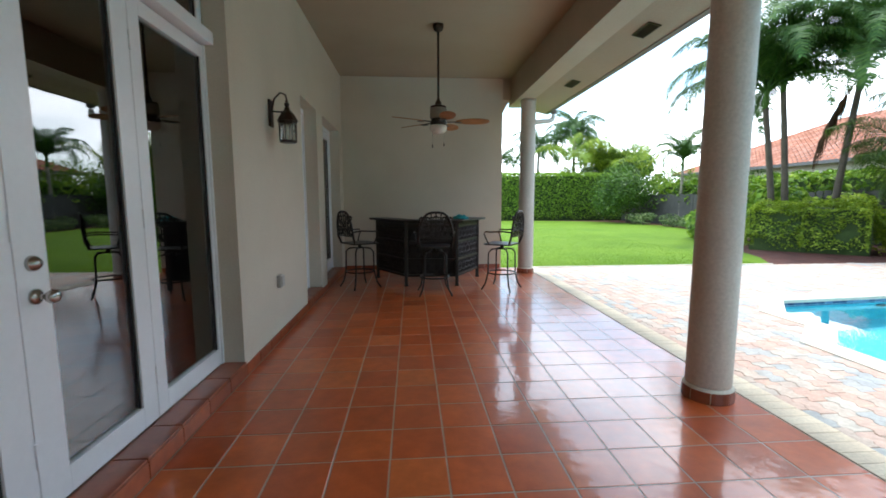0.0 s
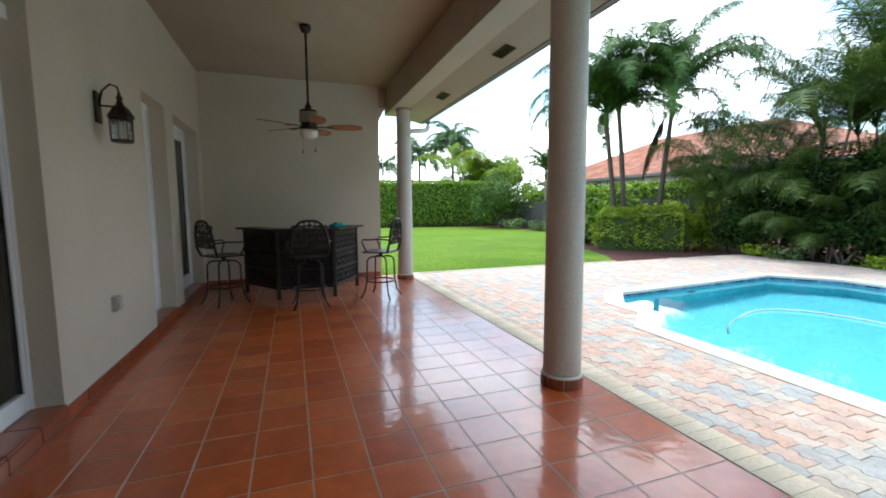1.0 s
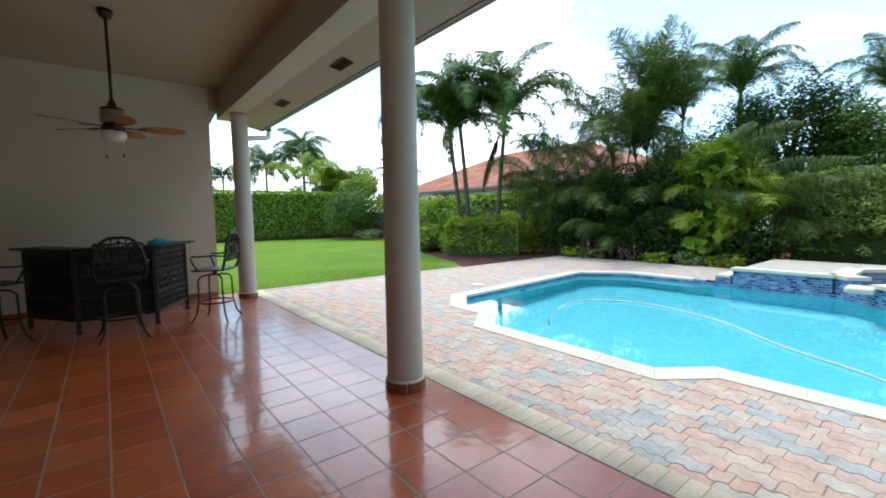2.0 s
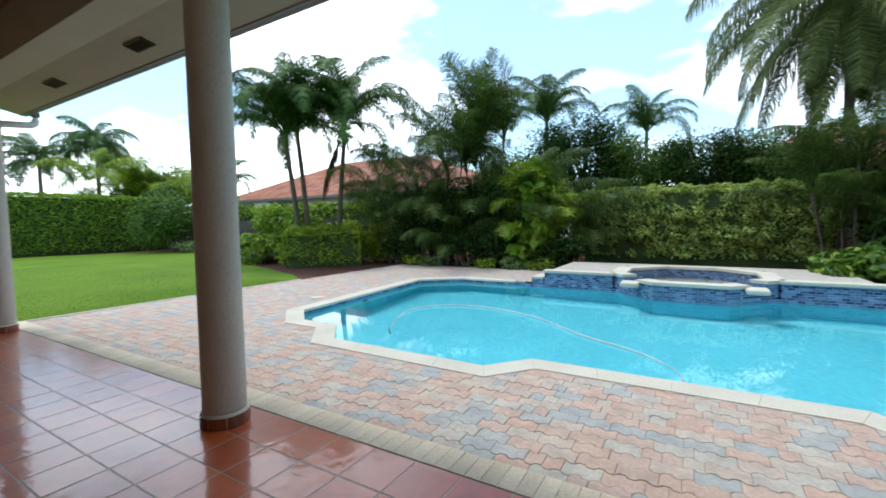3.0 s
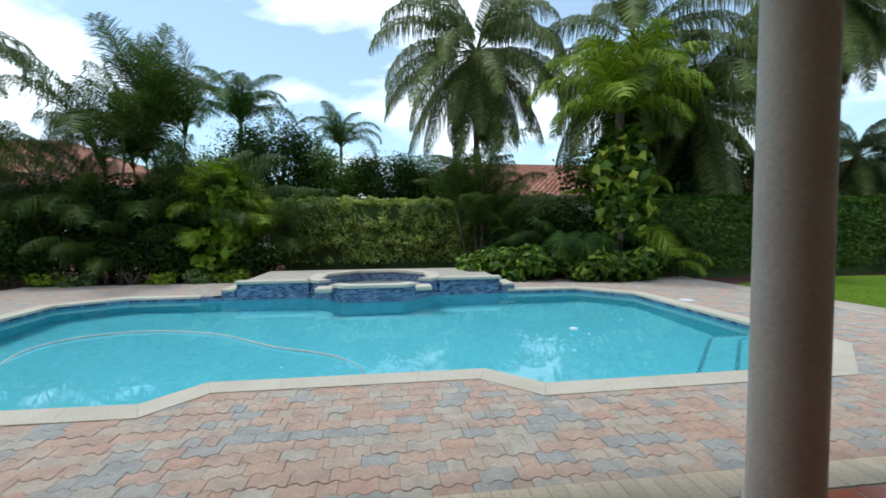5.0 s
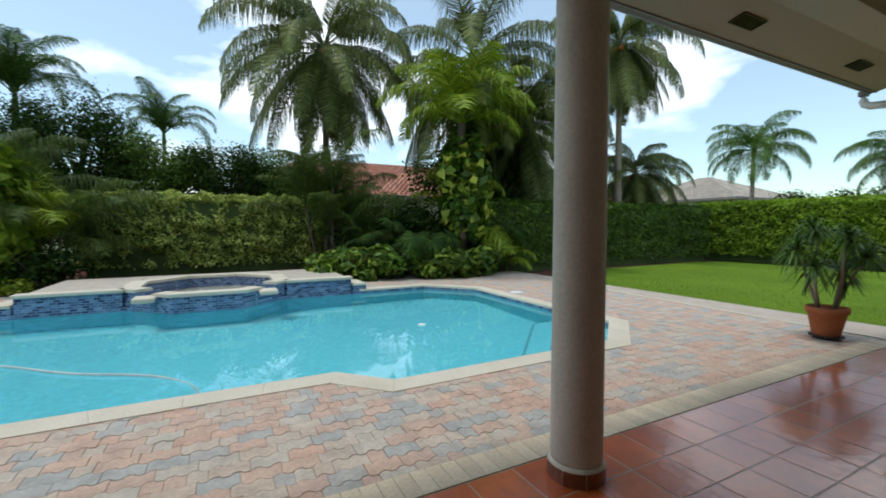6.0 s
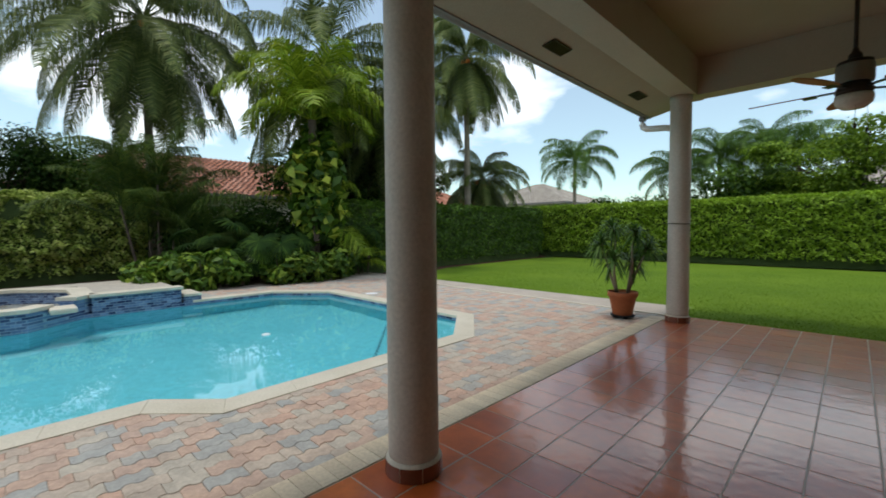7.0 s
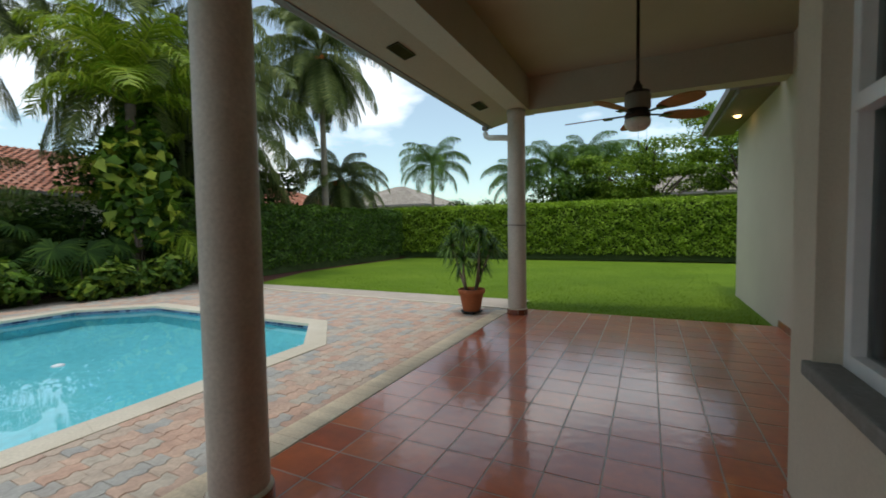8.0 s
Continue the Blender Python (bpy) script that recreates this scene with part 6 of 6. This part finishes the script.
def bar_stool(name, x, y, turn, label):
    """A swivel stool of cast metal, facing its own +x."""
    ob = empty(name, x, y, 0, turn)
    tagged(ob, label, "bar stool", "bar stools")
    bm = bmesh.new()
    prism(bm, [(-0.23, -0.24), (0.18, -0.28), (0.25, -0.19), (0.25, 0.19), (0.18, 0.28), (-0.23, 0.24)], 0.735, 0.755)
    bmesh.ops.bevel(bm, geom=bm.edges[:], offset=0.007, segments=2, affect="EDGES")
    part("seat", bm, IRON, ob)
    part("swivel", lathe([(0.09, 0.66), (0.09, 0.67), (0.03, 0.675), (0.03, 0.72), (0.10, 0.732)], 16), IRON, ob, smooth=True)
    for sx_, sy_ in ((1, 1), (1, -1), (-1, 1), (-1, -1)):
        bm = bmesh.new()
        tube(bm, [(sx_ * 0.05, sy_ * 0.05, 0.668), (sx_ * 0.13, sy_ * 0.13, 0.655), (sx_ * 0.165, sy_ * 0.165, 0.60), (sx_ * 0.17, sy_ * 0.17, 0.28), (sx_ * 0.20, sy_ * 0.20, 0.10), (sx_ * 0.25, sy_ * 0.25, 0.0)], 0.013, 8)
        part("leg", bm, IRON, ob, smooth=True)
    bm = bmesh.new()
    tube(bm, [(0.225 * math.cos(6.2832 * j / 28), 0.225 * math.sin(6.2832 * j / 28), 0.27) for j in range(29)], 0.012, 8)
    part("foot_ring", bm, IRON, ob, smooth=True)
    # backrest: arched rim with curved bars and a ring in the middle
    arch = []
    for j in range(19):
        u = -1 + 2 * j / 18
        z = 0.87 + 0.40 * (1 - abs(u) ** 3.4)
        yy = u * (0.26 if abs(u) > 0.95 else 0.30 * (1 - 0.1 * (abs(u) ** 4)))
        arch.append((-0.24 - 0.10 * (z - 0.75), yy, z))
    bm = bmesh.new()
    tube(bm, [(-0.21, -0.23, 0.75)] + arch + [(-0.21, 0.23, 0.75)], 0.018, 8)
    tube(bm, [(-0.245, -0.26, 0.88), (-0.255, 0, 0.875), (-0.245, 0.26, 0.88)], 0.010, 8)
    bk = part("backrest", bm, IRON, ob, smooth=True)
    bm = bmesh.new()
    for u in (-0.78, -0.52, -0.26, 0.0, 0.26, 0.52, 0.78):
        zt = 0.87 + 0.40 * (1 - abs(u) ** 3.4)
        tube(bm, [(-0.255, u * 0.26, 0.88), (-0.265, u * 0.19, 0.99), (-0.24 - 0.10 * (zt - 0.75), u * 0.295, zt)], 0.010, 5)
    for cz, rr in ((1.05, 0.07), (1.05, 0.035), (1.18, 0.04), (0.94, 0.035)):
        tube(bm, [(-0.268, rr * math.cos(6.2832 * j / 14), cz + rr * math.sin(6.2832 * j / 14)) for j in range(15)], 0.007, 5)
    for s in (-1, 1):
        for cz, cy, rr in ((0.95, 0.12, 0.045), (1.06, 0.17, 0.055), (1.16, 0.13, 0.04), (0.94, 0.21, 0.04), (1.17, 0.21, 0.03)):
            tube(bm, [(-0.266, s * cy + rr * math.cos(6.2832 * j / 12), cz + rr * math.sin(6.2832 * j / 12)) for j in range(13)], 0.013, 5)
    for z in (1.10, 1.20):
        tube(bm, [(-0.266, -0.25, z - 0.02), (-0.272, 0, z), (-0.266, 0.25, z - 0.02)], 0.010, 5)
    part("scrollwork", bm, IRON, bk, "pierced scroll pattern")
    for s in (-1, 1):
        bm = bmesh.new()
        tube(bm, [(-0.255, s * 0.27, 0.95), (-0.12, s * 0.30, 0.965), (0.08, s * 0.31, 0.95), (0.16, s * 0.30, 0.955), (0.19, s * 0.295, 0.92), (0.15, s * 0.29, 0.83), (0.12, s * 0.265, 0.755)], 0.012, 8)
        part("armrest", bm, IRON, ob, smooth=True)
    return ob


bar_stool("bar_stool", 0.48, 4.58, 92, "dark cast-metal bar stool turned to the bar front")
bar_stool("bar_stool", 1.60, 4.86, 146, "dark cast-metal swivel bar stool pushed to the bar's open side")
bar_stool("bar_stool", -0.74, 5.18, 36, "dark cast-metal bar stool near the house wall")

# ---- potted plant ----
pp = empty("flower_pot", 3.13, -9.34, -0.008)
tagged(pp, "round terracotta pot on a dark stand at the paving edge", "plant pot")
part("pot_body", lathe([(0.135, 0.05), (0.15, 0.06), (0.205, 0.34), (0.225, 0.345), (0.232, 0.42), (0.215, 0.425), (0.205, 0.36), (0.195, 0.34)], 32, False), POT, pp, smooth=True)
part("pot_bottom", lathe([(0.138, 0.048), (0.138, 0.06)], 32), POT, pp)
part("soil", lathe([(0.198, 0.36), (0.20, 0.375), (0.05, 0.39)], 24), SOIL, pp)
for k in range(4):
    a = math.radians(45 + 90 * k)
    part("stand_foot", boxes((0.11 * math.cos(a) - 0.03, 0.11 * math.cos(a) + 0.03, 0.11 * math.sin(a) - 0.03, 0.11 * math.sin(a) + 0.03, 0.0, 0.03), bevel=0.005), DARK, pp)
part("stand", lathe([(0.17, 0.03), (0.185, 0.035), (0.185, 0.048), (0.10, 0.048)], 28), DARK, pp)
pl = empty("dragon_tree", 3.13, -9.34, 0.37)
tagged(pl, "two-stemmed dragon tree with narrow drooping leaves in a pot", "plant")
rs = np.random.RandomState(77)
for (dx, dy), tips in (((-0.05, -0.06), [(-0.30, -0.22, 0.78), (-0.04, -0.26, 0.56), (-0.20, 0.05, 1.02)]), ((0.06, 0.07), [(0.28, 0.20, 0.84), (0.20, -0.08, 1.10), (0.04, 0.32, 0.62)])):
    bm = bmesh.new()
    for t in tips:
        tube(bm, [(dx, dy, 0.0), ((dx + t[0] * 0.35), (dy + t[1] * 0.35), 0.35), (t[0] * 0.8, t[1] * 0.8, t[2] * 0.75), t], 0.024, 7, 0.014)
    part("stem", bm, BARK, pl, smooth=True)
    for t in tips:
        V, Q = [], []
        for k in range(90):
            a, el_ = rs.uniform(0, 6.283), radians(rs.uniform(-45, 70))
            L, w = rs.uniform(0.26, 0.42), 0.014
            d = np.array((math.cos(a) * math.cos(el_), math.sin(a) * math.cos(el_), math.sin(el_)))
            s = np.array((-math.sin(a), math.cos(a), 0))
            b0 = np.array(t) - np.array((0, 0, rs.uniform(0, 0.10)))
            p1, p2 = b0 + d * L * 0.5, b0 + d * L * 0.95 + np.array((0, 0, -L * 0.36))
            i = len(V)
            V += [b0 + s * w * 0.6, b0 - s * w * 0.6, p1 - s * w, p1 + s * w, p2 - s * w * 0.2, p2 + s * w * 0.2]
            Q += [(i, i + 1, i + 2, i + 3), (i + 3, i + 2, i + 4, i + 5)]
        np_part("leaf_rosette", np.array(V), Q, PALM_LEAF, pl)

# ---- pool things ----
hose = empty("pool_hose")
tagged(hose, "pale floating vacuum hose curving across the pool", "hose")
bm = bmesh.new()
key = [Vector(p) for p in ((5.50, 1.84, -0.45), (5.62, 1.93, -0.22), (6.20, 2.16, -0.09), (6.85, 2.22, -0.078), (7.30, 1.85, -0.078), (7.42, 1.08, -0.078), (7.05, 0.10, -0.078), (6.31, -0.77, -0.078), (5.80, -1.60, -0.085), (5.42, -1.96, -0.16), (5.08, -2.06, -0.42))]
pts = []
for i in range(len(key) - 1):
    p0, p1, p2, p3 = key[max(0, i - 1)], key[i], key[i + 1], key[min(len(key) - 1, i + 2)]
    for k in range(8):
        t = k / 8
        pts.append(0.5 * ((2 * p1) + (p2 - p0) * t + (2 * p0 - 5 * p1 + 4 * p2 - p3) * t * t + (3 * p1 - p0 - 3 * p2 + p3) * t ** 3))
tube(bm, pts, 0.014, 8)
part("tube", bm, HOSE, hose, smooth=True)
for x, y in ((6.5, 4.45), (8.25, -8.15)):
    sk = empty("skimmer_lid", x, y, -0.007)
    tagged(sk, "round pale skimmer lid set in the paving", "lid")
    part("lid_disc", lathe([(0.14, 0.0), (0.145, 0.006), (0.12, 0.009), (0.03, 0.010)], 28), COPING if y > 0 else WHITE, sk, smooth=True)
fl = empty("pool_float", 6.67, -5.07, -0.10)
tagged(fl, "small flat white disc on the pool water", "float")
part("float_disc", lathe([(0.02, -0.015), (0.06, 0.0), (0.062, 0.015), (0.03, 0.026), (0.01, 0.03)], 20), WHITE, fl, smooth=True)

# ---- grass blades at the lawn edges ----
def grass(name, x0, x1, y0, y1, count, seed, label):
    rs = np.random.RandomState(seed)
    x = rs.uniform(x0, x1, count)
    y = y0 + (y1 - y0) * rs.uniform(0, 1, count) ** 3.2
    a, h = rs.uniform(0, 6.283, count), rs.uniform(0.012, 0.034, count)
    base = np.stack([x, y, np.full(count, -0.056)], axis=1)
    s = np.stack([np.cos(a), np.sin(a), np.zeros(count)], axis=1) * 0.004
    lean = np.stack([rs.normal(0, 0.012, count), rs.normal(0, 0.012, count), h], axis=1)
    v = np.stack([base - s, base + s, base + lean * 1.0 + s * 0.2, base + lean - s * 0.2], axis=1).reshape(-1, 3)
    ob = new(name, np_mesh(name, v, np.arange(4 * count).reshape(count, 4), GRASS))
    return tagged(ob, label, "grass", "", "stuff")


grass("grass", -1.2, 9.2, -10.03, -20.5, 60000, 5, "short mown grass blades at the patio edge")
grass("grass", 1.0, 8.3, 7.07, 20.0, 40000, 6, "short mown grass blades at the terrace edge")

# ---- wire round a column ----
wire = empty("wire", COLX + 0.03, COLY[3], 1.49)
tagged(wire, "thin dark wire tied round the patio column", "wire")
bm = bmesh.new()
tube(bm, [(0.153 * math.cos(radians(a)), 0.153 * math.sin(radians(a)), 0.004 * math.sin(radians(2 * a))) for a in range(0, 361, 12)] + [(0.19, 0.02, 0.01), (0.23, 0.05, 0.004)], 0.006, 6)
part("loop", bm, IRON, wire, smooth=True)

# ---- floor tiles, pavers and border (large pieces) ----
bm = boxes((WX - 0.02, EDGE, FRONT, BACK + 0.05, -0.13, -0.0014))
floor = structure("floor", bm, GROUT, "patio floor of sealed red clay tiles with grey joints")


def tile_bm(w, d):
    bm = bmesh.new()
    box(bm, -w / 2, w / 2, -d / 2, d / 2, -0.012, 0.0)
    bmesh.ops.bevel(bm, geom=[e for e in bm.edges if all(v.co.z > -0.001 for v in e.verts)], offset=0.002, segments=1, affect="EDGES")
    return bm


def mesh_of(name, bm, material):
    me = bpy.data.meshes.new(name)
    bm.to_mesh(me)
    bm.free()
    me.materials.append(material)
    return me


rng = random.Random(4)
tile_me = mesh_of("tile", tile_bm(P - 0.009, P - 0.009), TILE)
rest_v, rest_f = [], []
x_lines = [i * P for i in range(-4, 9)]
x_lines[0], x_lines[-1] = WX + 0.016, EDGE
for j in range(-32, 23):
    for i in range(12):
        x0, x1, y0, y1 = x_lines[i], x_lines[i + 1], j * P, (j + 1) * P
        y0, y1 = max(y0, FRONT), min(y1, BACK - 0.01)
        if y1 - y0 < 0.05 or (x0 < BAYX - 0.1 and BAY0 < (y0 + y1) / 2 < BAY1):
            continue
        w, d = x1 - x0, y1 - y0
        tilt = (rng.uniform(-0.14, 0.14), rng.uniform(-0.14, 0.14), rng.uniform(-0.5, 0.5))
        m = pose((x0 + x1) / 2, (y0 + y1) / 2, rng.uniform(-0.0004, 0.0004), *tilt) @ Matrix.Diagonal((w / P, d / P, 1, 1))
        if -4.5 < y0 < 4.0:
            ob = new("tile", tile_me)
            ob.parent = floor
            ob.matrix_basis = m
        else:
            k = len(rest_v)
            for v in tile_me.vertices:
                rest_v.append(m @ v.co)
            rest_f += [[k + c for c in f.vertices] for f in tile_me.polygons]
me = bpy.data.meshes.new("tiles")
me.from_pydata(rest_v, [], rest_f)
me.materials.append(TILE_FAR)
ob = new("floor_tiles", me)
ob.parent = floor
tagged(ob, "sealed red clay floor tiles", "", "", "stuff")

pave = structure("pavement", boxes((EDGE, EDGE + 0.02, -9.6, 7.0, -0.12, -0.034)), SAND, "pool terrace of wavy interlocking pink and grey pavers")
brick_me = mesh_of("border_brick", tile_bm(0.232, 0.1015), SOLDIER)
y = -9.7
while y < 7.0:
    ob = new("border_brick", brick_me)
    ob.parent = pave
    ob.matrix_basis = pose(EDGE + 0.13, y, -0.001 + rng.uniform(-0.001, 0.001), 0, 0, rng.uniform(-0.8, 0.8))
    y += 0.1035

UW, UH, STEP = 0.114, 0.132, 0.026


def wavy(units, phase):
    """One paver: straight ends, and long sides that step sideways once in each module."""
    bm = bmesh.new()
    pts = []
    k = units * 8
    for i in range(k + 1):
        u = (i / 8 + phase) % 1.0
        pts.append((i / 8 * UW, (0.5 - 0.5 * math.cos(min(1, max(0, (u - 0.3) / 0.2)) * math.pi)) * STEP - (0.5 - 0.5 * math.cos(min(1, max(0, (u - 0.8) / 0.2)) * math.pi)) * STEP))
    g = 0.0013
    lo = [(min(max(y, g), units * UW - g), x + g) for y, x in pts]
    hi = [(y, x + UH - 2 * g) for y, x in lo]
    ol = [(x, y - units * UW / 2) for y, x in lo] + [(x, y - units * UW / 2) for y, x in reversed(hi)]
    prism(bm, ol[::-1], -0.03, 0.0)
    top = [e for e in bm.edges if all(v.co.z > -0.001 for v in e.verts)]
    bmesh.ops.bevel(bm, geom=top, offset=0.0032, segments=1, affect="EDGES")
    return bm


kinds = {(u, ph): mesh_of("paver", wavy(u, ph), PAVER) for u in (1, 2) for ph in (0.0, 0.5)}
rest_v, rest_f, near = [], [], 0
TERRACE = [(EDGE + 0.20, 7.02), (12.4, 6.95), (12.35, 1.5), (11.6, -5.4), (11.35, -6.6), (10.5, -10.55), (8.8, -10.22), (EDGE + 0.20, -9.93)]
blocked = [[(10.32, 1.42), (13.2, 1.05), (13.2, -5.05), (10.32, -5.42)]]
row = 0
x = EDGE + 0.195
while x < 12.4:
    y, ph = -10.6 + (0.5 * UW if row % 2 else 0.0), 0.5 if row % 2 else 0.0
    while y < 7.1:
        u = rng.choice((1, 2, 2, 2))
        cy, cx = y + u * UW / 2, x + UH / 2
        y += u * UW
        if cx - EDGE > 0.2 and not inside(cx, cy, TERRACE) or inside(cx, cy, POOL_MID) or any(inside(cx, cy, b) for b in blocked) or not (-10.2 < cy < 7.0):
            continue
        m = pose(x, cy, -0.010 + rng.uniform(-0.0025, 0.0025), rng.uniform(-0.5, 0.5), rng.uniform(-0.5, 0.5), rng.uniform(-0.6, 0.6))
        src = kinds[(u, ph)]
        if x < 4.2 and -3.4 < cy < -0.2 and near < 300:
            near += 1
            ob = new("paver", src)
            ob.parent = pave
            ob.matrix_basis = m
        else:
            k = len(rest_v)
            rest_v += [m @ v.co for v in src.vertices]
            rest_f += [[k + c for c in f.vertices] for f in src.polygons]
    x += UH
    row += 1
me = bpy.data.meshes.new("pavers")
me.from_pydata(rest_v, [], rest_f)
me.materials.append(PAVER_FAR)
ob = new("far_pavers", me)
ob.parent = pave
tagged(ob, "pink and grey interlocking pavers", "", "", "stuff")
